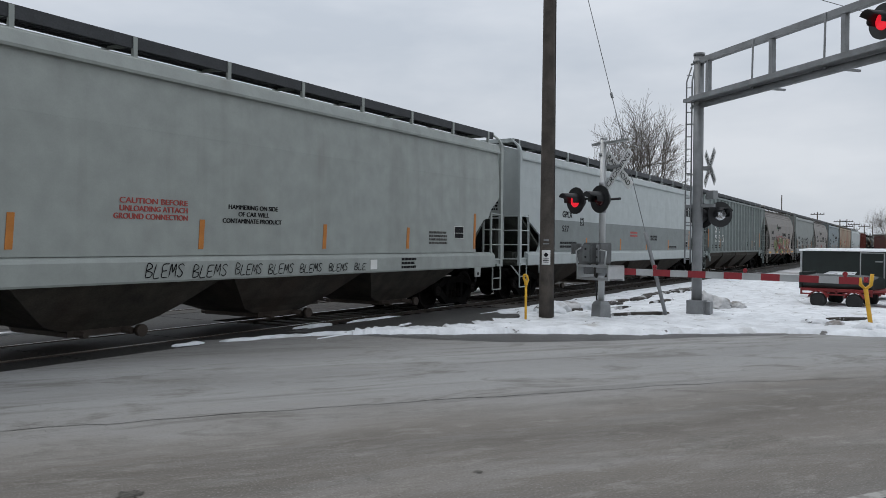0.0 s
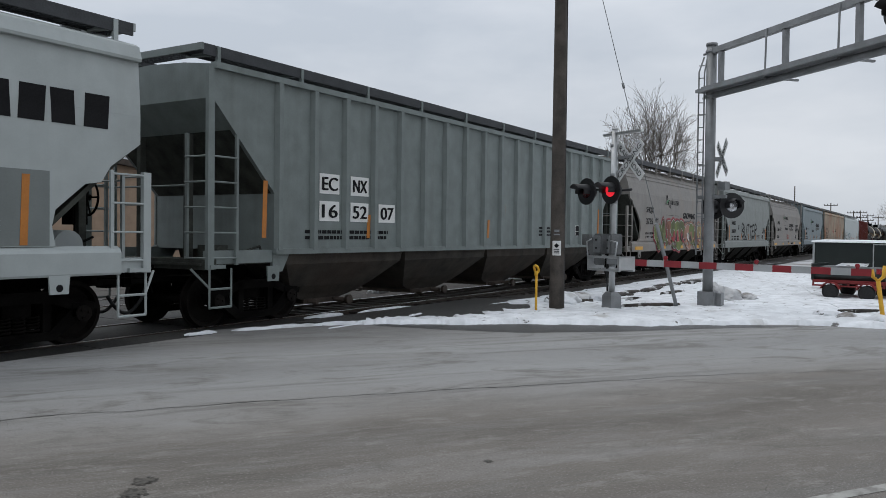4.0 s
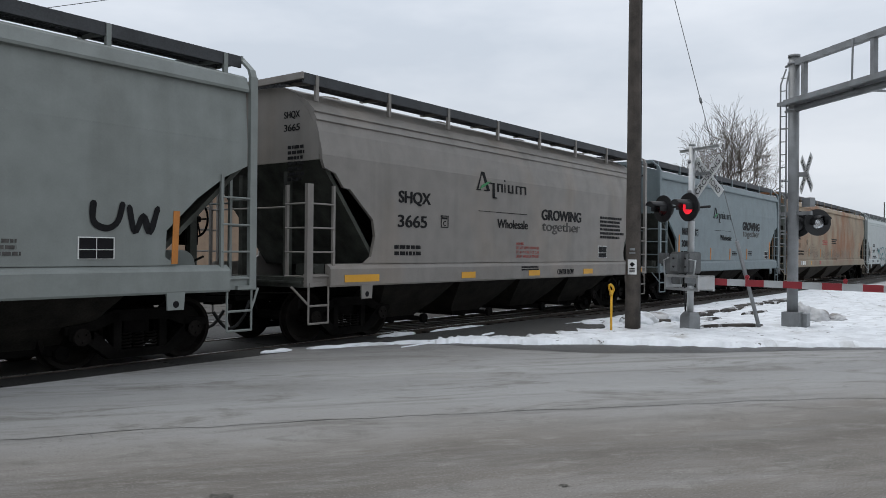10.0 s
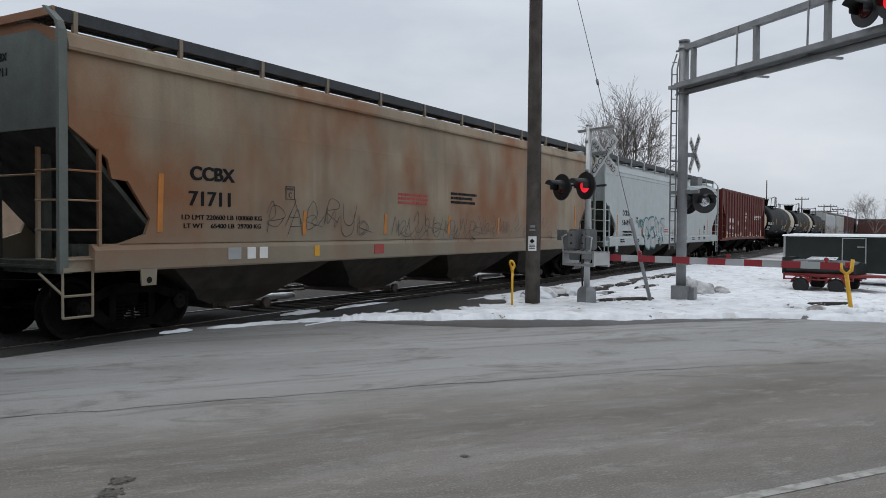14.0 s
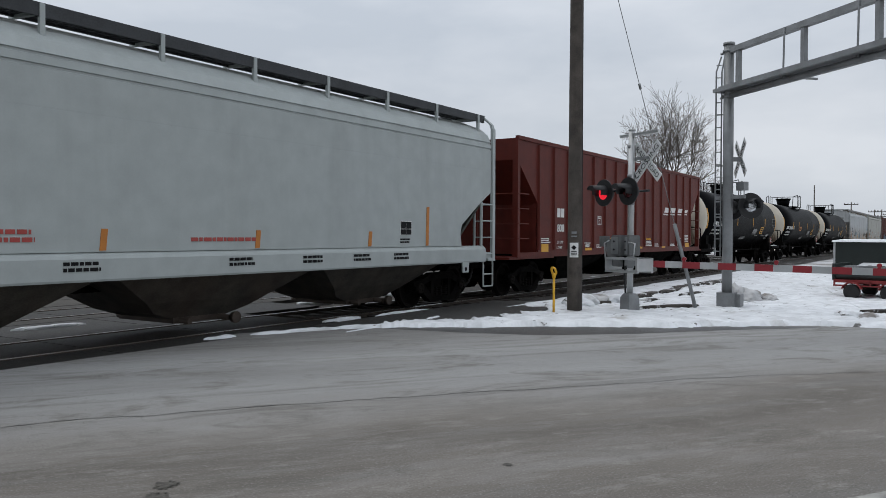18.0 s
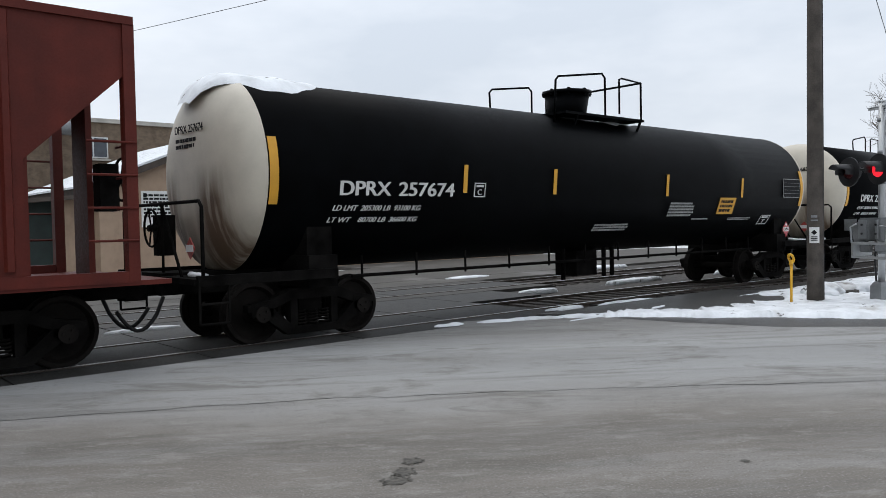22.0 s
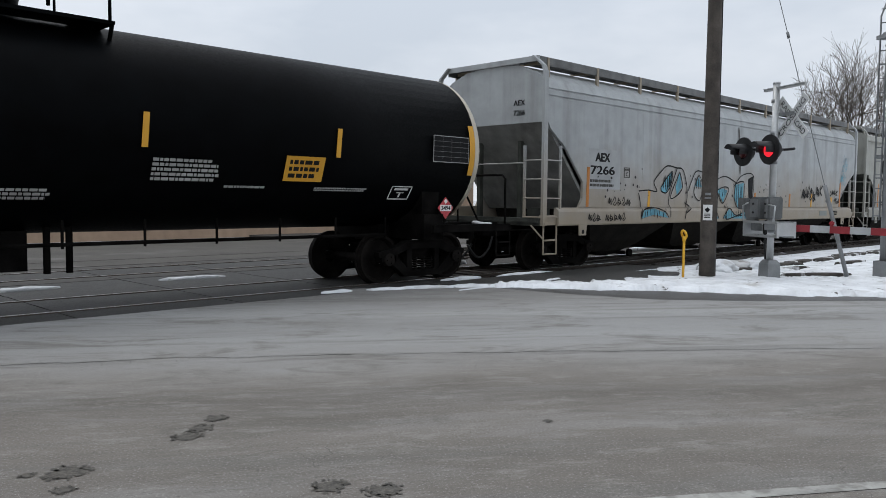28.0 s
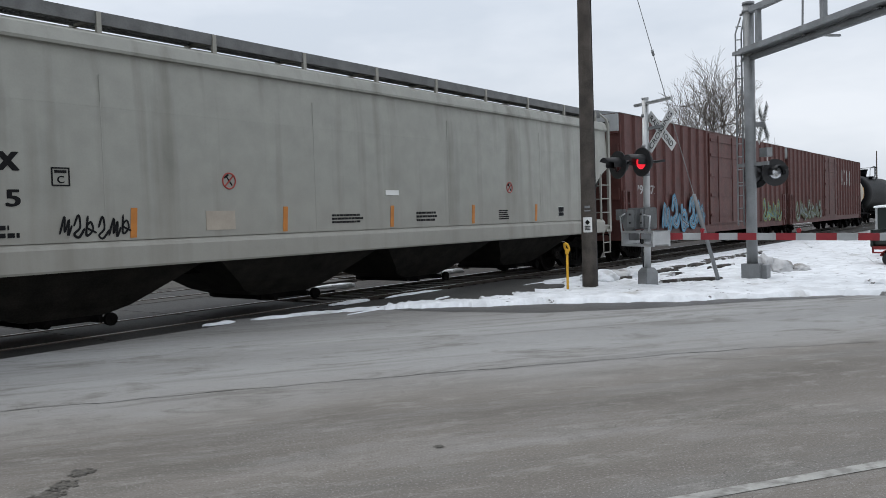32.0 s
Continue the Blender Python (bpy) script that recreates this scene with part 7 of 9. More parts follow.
# ---- trailers beyond the gate ----
def build_trailers():
    t = thing("enclosed_trailer", "black enclosed trailer with a snow-white roof", "trailer", pose(27.8, 3.45, 0, 0, 0, -104))
    L, W = 5.6, 2.0
    bm = bmesh.new()
    add_box(bm, 0, L, 0, W, 0.42, 1.52)
    bmesh.ops.bevel(bm, geom=bm.edges[:], offset=0.03, segments=1, affect="EDGES")
    part("body", bm, M["trailer"], t)
    bm = bmesh.new()
    add_rings(bm, [[(x, -0.05, 1.52), (x, W + 0.05, 1.52), (x, W, 1.57), (x, W / 2, 1.61), (x, 0.0, 1.57)] for x in (-0.06, L + 0.06)], smooth=False)
    part("roof", bm, M["snow"], t, "white roof with snow on it")
    d = shared("door", box_mesh("door", 1.78, 2.42, -0.03, 0.0, 0.5, 1.46, M["trailer"]), t)
    bm = bmesh.new()
    for x in (1.76, 2.42):
        add_box(bm, x, x + 0.03, -0.045, -0.005, 0.48, 1.49)
    add_box(bm, 1.76, 2.45, -0.045, -0.005, 1.46, 1.49)
    part("door_trim", bm, M["alu"], d)
    shared("handle", box_mesh("handle", 2.2, 2.4, -0.07, -0.04, 1.2, 1.23, M["alu"]), d)
    shared("corner_trim", box_mesh("corner_trim", -0.02, 0.04, -0.015, 0.03, 0.42, 1.54, M["alu"]), t)
    bm = bmesh.new()
    for x in (3.3, 4.2):
        for y in (0.1, W - 0.1):
            add_tube(bm, (x, y - 0.1, 0.32), (x, y + 0.1, 0.32), 0.32, 18)
    part("wheel", bm, M["rubber"], t)

    u = thing("utility_trailer", "low red utility trailer with a dark covered load", "trailer", pose(24.15, 3.0, 0, 0, 0, -100))
    bm = bmesh.new()
    for y in (0.0, 1.4):
        add_box(bm, 0, 1.8, y - 0.03, y + 0.03, 0.44, 0.52)
        add_box(bm, 0, 1.8, y - 0.02, y + 0.02, 0.34, 0.38)
    for x in (0.0, 0.45, 0.9, 1.35, 1.76):
        add_box(bm, x, x + 0.05, 0, 1.4, 0.44, 0.5)
        add_box(bm, x, x + 0.04, -0.03, 0.02, 0.34, 0.5)
    add_prism(bm, [(1.8, 0.1), (1.8, 1.3), (2.7, 0.7)], "z", 0.44, 0.5)
    part("frame", bm, M["trailerred"], u)
    for x in (0.5, 1.4):
        for y in (-0.12, 1.52):
            bm = bmesh.new()
            n = 20
            prof = ((0.11, -0.08), (0.18, -0.08), (0.205, -0.06), (0.205, 0.06), (0.18, 0.08), (0.11, 0.08))
            add_rings(bm, [[(x + r * math.cos(2 * math.pi * k / n), y + w, 0.205 + r * math.sin(2 * math.pi * k / n)) for k in range(n)] for r, w in prof], smooth=True)
            w_ = part("wheel", bm, M["rubber"], u)
            bm = bmesh.new()
            add_tube(bm, (x, y - 0.07, 0.205), (x, y + 0.07, 0.205), 0.11, 14)
            part("rim", bm, M["galv"], w_)
            bm = bmesh.new()
            add_rings(bm, [[(x + 0.265 * math.cos(a), y - 0.1, 0.205 + 0.265 * math.sin(a)), (x + 0.265 * math.cos(a), y + 0.1, 0.205 + 0.265 * math.sin(a)), (x + 0.24 * math.cos(a), y + 0.1, 0.205 + 0.24 * math.sin(a)), (x + 0.24 * math.cos(a), y - 0.1, 0.205 + 0.24 * math.sin(a))] for a in [math.pi * (0.1 + 0.8 * k / 8) for k in range(9)]], smooth=False)
            part("mudguard", bm, M["trailerred"], u)
    bm = bmesh.new()
    rings = []
    for i in range(9):
        x = -0.05 + 1.85 * i / 8
        rings.append([(x, 0.02 + 1.36 * j / 8, 0.52 + (0.34 + 0.1 * noise.noise((x * 2, j * 0.5, 3))) * math.sin(math.pi * (0.12 + 0.76 * j / 8)) ** 0.4) for j in range(9)] + [(x, 1.38, 0.52), (x, 0.02, 0.52)])
    add_rings(bm, rings, smooth=True)
    part("tarp", bm, M["trailer"], u, "dark crumpled tarpaulin over the load")
    bm = bmesh.new()
    add_box(bm, -0.04, 0.02, 0.0, 1.4, 0.5, 0.95)
    part("tailboard", bm, M["trailer"], u)
    bm = bmesh.new()
    add_box(bm, 1.6, 1.7, -0.06, 0.06, 0.72, 0.86)
    part("tail_lamp", bm, M["lens_dim"], u, "red lamp")
    bm = bmesh.new()
    add_rings(bm, [[(0.5 + 0.35 * f, 0.25, 0.9), (1.3 - 0.3 * f, 0.25, 0.9), (1.25 - 0.3 * f, 0.7, 0.97), (0.55 + 0.35 * f, 0.7, 0.97)] for f in (0.0, 0.1)], smooth=False)
    part("snow_patch", bm, M["snow"], u)
    bm = bmesh.new()
    add_tube(bm, (2.6, 0.7, 0.0), (2.6, 0.7, 0.7), 0.03, 8)
    add_tube(bm, (2.6, 0.66, 0.06), (2.6, 0.74, 0.06), 0.07, 10)
    part("jack", bm, M["galv"], u)


M["trailer"] = material("black_trailer_skin", (0.010, 0.016, 0.014), 0.45, vary=0.2)
M["trailerred"] = material("red_trailer_paint", (0.22, 0.02, 0.02), 0.5, vary=0.15)
build_trailers()


# ---- buildings behind the tracks ----
def build_buildings():
    b = thing("shed", "tan stucco shed with a low pitched roof", "building", pose(0, 30.5, 0))
    bm = bmesh.new()
    add_prism(bm, [(9.6, -0.3), (34.0, -0.3), (34.0, 3.4), (18.0, 4.85), (14.6, 5.35), (9.6, 3.35)], "y", 0.0, 9.0)
    part("wall", bm, M["stucco"], b)
    bm = bmesh.new()
    add_prism(bm, [(9.1, 3.12), (14.6, 5.35), (18.0, 4.84), (34.4, 3.36), (34.4, 3.58), (18.0, 5.10), (14.6, 5.60), (9.1, 3.34)], "y", -0.35, 9.3)
    part("roof", bm, M["roofdark"], b)
    bm = bmesh.new()
    add_prism(bm, [(9.0, 3.34), (14.6, 5.60), (18.0, 5.10), (34.4, 3.58), (34.4, 3.66), (18.0, 5.19), (14.6, 5.70), (9.0, 3.42)], "y", -0.3, 9.3)
    part("roof_snow", bm, M["snow"], b, "thin snow on the roof")
    s = shared("sign_board", box_mesh("sign_board", 11.15, 12.45, -0.06, 0.0, 1.85, 3.25, M["placard"]), b, label="white notice board")
    bars(s, 11.22, 2.2, 1.15, 0.95, 7, "ink", -0.066, 5, "print")
    bm = bmesh.new()
    add_box(bm, 11.22, 11.35, -0.068, -0.062, 3.0, 3.16)
    part("emblem", bm, M["ink"], s)
    # lean-to with an open bay
    l = thing("lean_to", "tan lean-to with a dark open bay", "building", pose(0, 31.5, 0))
    bm = bmesh.new()
    add_box(bm, 2.0, 7.2, -0.5, 6.0, -0.2, 2.35)
    add_box(bm, 8.5, 9.6, -0.2, 6.0, -0.2, 3.0)
    part("wall", bm, M["stucco"], l)
    bm = bmesh.new()
    add_prism(bm, [(2.0, 2.35), (9.7, 3.0), (9.7, 3.15), (2.0, 2.5)], "y", -0.8, 6.0)
    part("roof", bm, M["roofdark"], l)
    shared("bay_door", box_mesh("bay_door", 7.2, 8.5, 0.4, 0.5, -0.2, 2.9, M["greendark"]), l, label="dark green door in shade")
    # brick block behind
    k = thing("brick_building", "old tan brick building with a flat roof", "building", pose(0, 43.0, 0))
    bm = bmesh.new()
    add_box(bm, -6.0, 23.0, 0, 14.0, -0.3, 7.4)
    add_box(bm, 23.0, 36.0, 0, 14.0, -0.3, 8.05)
    part("wall", bm, M["brick"], k)
    bm = bmesh.new()
    add_box(bm, -6.2, 22.99, -0.15, 14.1, 7.4, 7.62)
    add_box(bm, 22.9, 36.2, -0.15, 14.1, 8.05, 8.2)
    part("coping", bm, M["stone"], k)
    for x in (-3.0, 3.2, 9.0, 13.3, 18.6, 21.6, 26.7, 30.6):
        w = shared("window", box_mesh("window", -0.75, 0.75, -0.05, 0.02, 5.55, 6.65, M["whitepaint"]), k, x, 0, 0.75 if x > 23 else 0.0)
        for dx in (-0.36, 0.36):
            shared("pane", box_mesh("pane", -0.32, 0.32, -0.065, -0.05, 5.62, 6.58, M["windowglass"]), w, dx)
        shared("sill", box_mesh("sill", -0.85, 0.85, -0.16, 0.0, 5.42, 5.52, M["stone"]), w)
    bm = bmesh.new()
    add_tube(bm, (-6, -0.9, 7.0), (12.5, -0.9, 6.9), 0.35, 16)
    part("duct", bm, M["galv"], k, "grey duct along the wall top")


M["stucco"] = material("tan_stucco", (0.35, 0.25, 0.175), 0.85, vary=0.08, streak=0.25, bump=0.2)
M["roofdark"] = material("dark_shingle", (0.07, 0.055, 0.045), 0.85, vary=0.2)
M["greendark"] = material("dark_green_paint", (0.015, 0.03, 0.026), 0.6, vary=0.2)
M["stone"] = material("pale_stone", (0.40, 0.38, 0.34), 0.8, vary=0.1)
M["windowglass"] = material("window_glass", (0.05, 0.06, 0.075), 0.08, vary=0.1)


def brick_material():
    m = material("tan_brick", (0.19, 0.14, 0.097), 0.85, vary=0.18, streak=0.2)
    nt = m.node_tree
    n, l = nt.nodes, nt.links
    b = n["Principled BSDF"]
    old = b.inputs["Base Color"].links[0].from_socket
    tc = n.new("ShaderNodeTexCoord")
    mp = n.new("ShaderNodeMapping")
    mp.inputs["Rotation"].default_value = (radians(90), 0, 0)
    l.new(tc.outputs["Object"], mp.inputs[0])
    br = n.new("ShaderNodeTexBrick")
    br.inputs["Color1"].default_value, br.inputs["Color2"].default_value = (0.9, 0.9, 0.9, 1), (0.7, 0.68, 0.66, 1)
    br.inputs["Mortar"].default_value = (1, 1, 1, 1)
    br.inputs["Scale"].default_value = 4.2
    l.new(mp.outputs[0], br.inputs[0])
    x = n.new("ShaderNodeMixRGB")
    x.blend_type = "MULTIPLY"
    x.inputs[0].default_value = 0.8
    l.new(old, x.inputs[1])
    l.new(br.outputs[0], x.inputs[2])
    l.new(x.outputs[0], b.inputs["Base Color"])
    return m


M["brick"] = brick_material()
build_buildings()


# ---- trees, far poles and the distance ----
def build_tree(x, y, height, spread, seed, stems=6):
    """A bare tree: a short trunk that forks again and again into a rounded crown of fine twigs."""
    rnd = random.Random(seed)
    t = thing("tree", "tall bare winter tree with fine grey-brown twigs" if height > 9 else "small bare winter tree", "tree", pose(x, y, 0), "bare trees")
    wood, twigs = bmesh.new(), bmesh.new()
    low = height * 0.18
    mid, tall = low + (height - low) * 0.5, (height - low) * 0.53
    thin = 0.00045 * height + 0.001

    def outside(p):
        k = 1 + 0.14 * noise.noise((p.x * 0.6 + seed, p.y * 0.6, p.z * 0.6))
        return (p.x / spread) ** 2 + (p.y / spread) ** 2 + ((p.z - mid) / tall) ** 2 > k * k and p.z > low

    def grow(p, d, length, r, level):
        n = 3
        for k in range(n):
            q = p + d * (length / n)
            if level > 1 and outside(q):
                return
            add_tube(wood if level < 3 else twigs, p, q, max(r * (1 - 0.12 * k), thin), 6 if level < 2 else 4 if level < 4 else 3, max(r * (1 - 0.12 * (k + 1)), thin))
            p = q
            d = (d + Vector((rnd.uniform(-0.18, 0.18), rnd.uniform(-0.18, 0.18), rnd.uniform(-0.04, 0.10)))).normalized()
            if level > 1 and level < 6 and k < n - 1:
                side(p, d, length * rnd.uniform(0.5, 0.75), r * 0.45, level + 1)
        if level < 6:
            for k in range(2 if level else stems):
                side(p, d, length * rnd.uniform(0.70, 0.88), r * (0.62 if level else 0.45), level + 1)

    def side(p, d, length, r, level):
        spin = rnd.uniform(0, 6.28)
        u = d.orthogonal().normalized()
        u = u * math.cos(spin) + d.cross(u) * math.sin(spin)
        a = radians(rnd.uniform(18, 50))
        grow(p, (d * math.cos(a) + u * math.sin(a) + Vector((0, 0, 0.10))).normalized(), length, r, level)

    grow(Vector((0, 0, -0.2)), Vector((0.02, 0, 1)).normalized(), height * 0.24, height * 0.016, 0)
    part("trunk", wood, M["bark"], t)
    part("crown", twigs, M["bark"], t)
    return t


build_tree(59.0, 18.8, 14.0, 3.8, 12, 9)
build_tree(72.0, 19.6, 9.2, 2.6, 9, 5)
build_tree(92.0, 3.0, 6.8, 3.2, 21, 5)


def build_far_pole(x, y, h, arms):
    p = thing("far_utility_pole", "distant wooden utility pole with crossarms", "utility pole", pose(x, y, 0), "distant utility poles")
    bm = bmesh.new()
    add_tube(bm, (0, 0, -0.2), (0, 0, h), 0.16, 8, 0.10)
    part("shaft", bm, M["wood"], p)
    for k in range(arms):
        bm = bmesh.new()
        z = h - 0.5 - 1.1 * k
        add_box(bm, -0.08, 0.08, -1.3, 1.3, z - 0.08, z + 0.08)
        for yy in (-1.2, -0.6, 0.6, 1.2):
            add_tube(bm, (0, yy, z + 0.08), (0, yy, z + 0.3), 0.06, 6)
        part("crossarm", bm, M["wood"], p)
    return p


for x, y, h, a in ((180, 26.3, 12.4, 0), (180, 19.4, 8.8, 1), (200, 16.9, 7.8, 2), (200, 15.5, 7.8, 2), (215, 15.1, 7.5, 2), (225, 13.5, 7.3, 1), (230, 11.9, 7.4, 0)):
    build_far_pole(x, y, h, a)


def build_far_wood():
    rnd = random.Random(5)
    bm = bmesh.new()
    for k in range(1400):
        f = k / 1399
        x = 290 + rnd.uniform(0, 40)
        y = 62 - 90 * f + rnd.uniform(-3, 3)
        h = 6.5 + 3.0 * noise.noise((y * 0.12, 0, 0)) + rnd.uniform(-1.5, 1.5) - (3.5 if y < 28 else 0)
        lean = rnd.uniform(-0.8, 0.8)
        add_tube(bm, (x, y, 0), (x, y + lean, max(2, h)), 0.12, 3, 0.03)
        for j in range(4):
            z = max(2, h) * rnd.uniform(0.4, 0.9)
            add_tube(bm, (x, y + lean * z / max(2, h), z), (x, y + lean + rnd.uniform(-1.8, 1.8), z + rnd.uniform(0.6, 1.8)), 0.06, 3, 0.02)
    tagged(part("far_woods", bm, M["bark"]), "distant line of bare winter trees", "trees", "", "stuff")
    b = thing("far_building", "distant low dark red building with a flat roof", "building", pose(205, 4.5, 0))
    bm = bmesh.new()
    add_box(bm, 0, 12, -8, 5.8, -0.2, 4.2)
    part("wall", bm, M["boxred"], b)
    bm = bmesh.new()
    add_box(bm, -0.2, 12.2, -8.2, 6.0, 4.2, 4.5)
    part("roof", bm, M["roofdark"], b)


build_far_wood()


# ---- marks on the cars ----
def wall_of(style):
    """The depth of a car's near side at a height, and its tilt."""
    if style == "tank":
        def f(z):
            dz = max(-1.3, min(1.3, z - 2.55))
            y = math.sqrt(1.512 ** 2 - dz * dz)
            return -y, math.degrees(math.atan(-dz / y))
        return f
    if style in ("flat", "box"):
        return lambda z: (-1.606 if style == "flat" else -1.56, 0.0)
    lv = hull_levels(style, 8.0, 1.6)

    def f(z):
        if style != "rib" and z < 1.43:
            return -1.672, 0.0
        if style != "rib" and z < 2.95:
            return -1.606, 0.0
        for (z0, _, a), (z1, _, b) in zip(lv, lv[1:]):
            if z <= z1:
                k = (z - z0) / max(1e-6, z1 - z0)
                return -(a + (b - a) * k) - 0.006, math.degrees(math.atan((b - a) / max(1e-6, z1 - z0)))
        return -1.6, 0.0
    return f


STROKES = {
    # illegible scrawl
    "/": [[(0.0, 0.1), (0.25, 0.9), (0.4, 0.2), (0.7, 0.75), (0.75, 0.05), (1.1, 0.5)]],
    "~": [[(0.0, 0.5), (0.35, 1.0), (0.6, 0.45), (0.2, 0.15), (0.65, 0.0), (1.1, 0.4)]],
    "%": [[(0.1, 0.95), (0.2, 0.05), (0.75, 0.3), (0.45, 0.65), (0.1, 0.4), (1.1, 0.15)]],
    "A": [[(0, 0), (0.45, 1), (0.55, 1), (1, 0)], [(0.2, 0.4), (0.8, 0.4)]],
    "B": [[(0.1, 0), (0.1, 1), (0.7, 0.95), (0.8, 0.72), (0.2, 0.5), (0.95, 0.35), (0.8, 0.05), (0.1, 0)]],
    "C": [[(1, 0.8), (0.7, 1), (0.3, 0.95), (0.05, 0.5), (0.3, 0.05), (0.75, 0), (1, 0.2)]],
    "D": [[(0.1, 0), (0.1, 1), (0.6, 0.95), (0.95, 0.5), (0.6, 0.05), (0.1, 0)]],
    "E": [[(1, 1), (0.1, 0.95), (0.1, 0.5), (0.75, 0.5)], [(0.1, 0.5), (0.1, 0.02), (1, 0)]],
    "G": [[(1, 0.8), (0.6, 1), (0.1, 0.7), (0.1, 0.25), (0.6, 0), (0.95, 0.2), (0.95, 0.5), (0.55, 0.5)]],
    "H": [[(0.1, 0), (0.1, 1)], [(0.9, 0), (0.9, 1)], [(0.1, 0.5), (0.9, 0.5)]],
    "I": [[(0.5, 0), (0.5, 1)]],
    "K": [[(0.1, 0), (0.1, 1)], [(0.95, 1), (0.15, 0.45), (1, 0)]],
    "L": [[(0.15, 1), (0.1, 0.02), (0.95, 0)]],
    "M": [[(0, 0), (0.15, 1), (0.5, 0.35), (0.85, 1), (1, 0)]],
    "N": [[(0.05, 0), (0.1, 1), (0.9, 0.05), (0.95, 1)]],
    "O": [[(0.5, 1), (0.1, 0.75), (0.1, 0.25), (0.5, 0), (0.9, 0.25), (0.9, 0.75), (0.5, 1)]],
    "P": [[(0.1, 0), (0.1, 1), (0.8, 0.95), (0.9, 0.6), (0.1, 0.45)]],
    "R": [[(0.1, 0), (0.1, 1), (0.8, 0.95), (0.9, 0.65), (0.15, 0.5), (1, 0)]],
    "S": [[(0.95, 0.85), (0.5, 1), (0.1, 0.78), (0.85, 0.3), (0.5, 0), (0.05, 0.15)]],
    "T": [[(0, 0.95), (1, 1)], [(0.5, 0.97), (0.48, 0)]],
    "U": [[(0.05, 1), (0.1, 0.25), (0.5, 0), (0.85, 0.25), (0.95, 1)]],
    "V": [[(0, 1), (0.45, 0), (1, 1)]],
    "W": [[(0, 1), (0.25, 0), (0.5, 0.6), (0.75, 0), (1, 1)]],
    "Y": [[(0, 1), (0.45, 0.5), (1, 1)], [(0.45, 0.5), (0.4, 0)]],
    "Z": [[(0, 1), (0.95, 0.95), (0.05, 0.05), (1, 0)]],
}


def smooth_line(pts, n=6):
    out = []
    P = [Vector(p) for p in pts]
    for k in range(len(P) - 1):
        a, b, c, d = P[max(0, k - 1)], P[k], P[k + 1], P[min(len(P) - 1, k + 2)]
        for j in range(n):
            f = j / n
            out.append(0.5 * ((2 * b) + (c - a) * f + (2 * a - 5 * b + 4 * c - d) * f * f + (3 * b - a - 3 * c + d) * f ** 3))
    out.append(P[-1])
    return out


def ribbon(bm, pts, width, wall, lift):
    """A painted stroke that follows the wall."""
    rings = []
    for k, p in enumerate(pts):
        d = (pts[min(k + 1, len(pts) - 1)] - pts[max(k - 1, 0)])
        d = d.normalized() if d.length > 1e-6 else Vector((1, 0))
        nr = Vector((-d.y, d.x)) * width / 2 * (0.8 + 0.35 * abs(noise.noise((p.x * 3, p.y * 3, 1))))
        if k in (0, len(pts) - 1):
            nr = nr * 0.45
        a, b = p + nr, p - nr
        rings.append([(a.x, wall(a.y)[0] - lift, a.y), (b.x, wall(b.y)[0] - lift, b.y)])
    add_rings(bm, rings, smooth=False, cap=False, close=False)


def tag_writing(car, words, x0, x1, z0, z1, width, mats, style, seed=0, lean=0.0, wobble=0.08, name="graffiti"):
    """Sprayed letters, one under the other colour by colour: mats is a list of (material, stroke width, lift)."""
    rnd = random.Random(seed)
    wall = wall_of(style)
    step = (x1 - x0) / max(1, len(words))
    lines = []
    for k, ch in enumerate(words):
        if ch == " ":
            continue
        dz = rnd.uniform(-wobble, wobble) * (z1 - z0)
        for stroke in STROKES[ch]:
            pts = [(x0 + (k + 0.08 + 0.86 * u) * step + lean * v * (z1 - z0) + rnd.uniform(-1, 1) * wobble * 0.3 * step, z0 + dz + v * (z1 - z0)) for u, v in stroke]
            lines.append(smooth_line(pts))
    for mat, w, lift in mats:
        bm = bmesh.new()
        for ln in lines:
            ribbon(bm, ln, w, wall, lift)
        part(name, bm, M[mat], car)


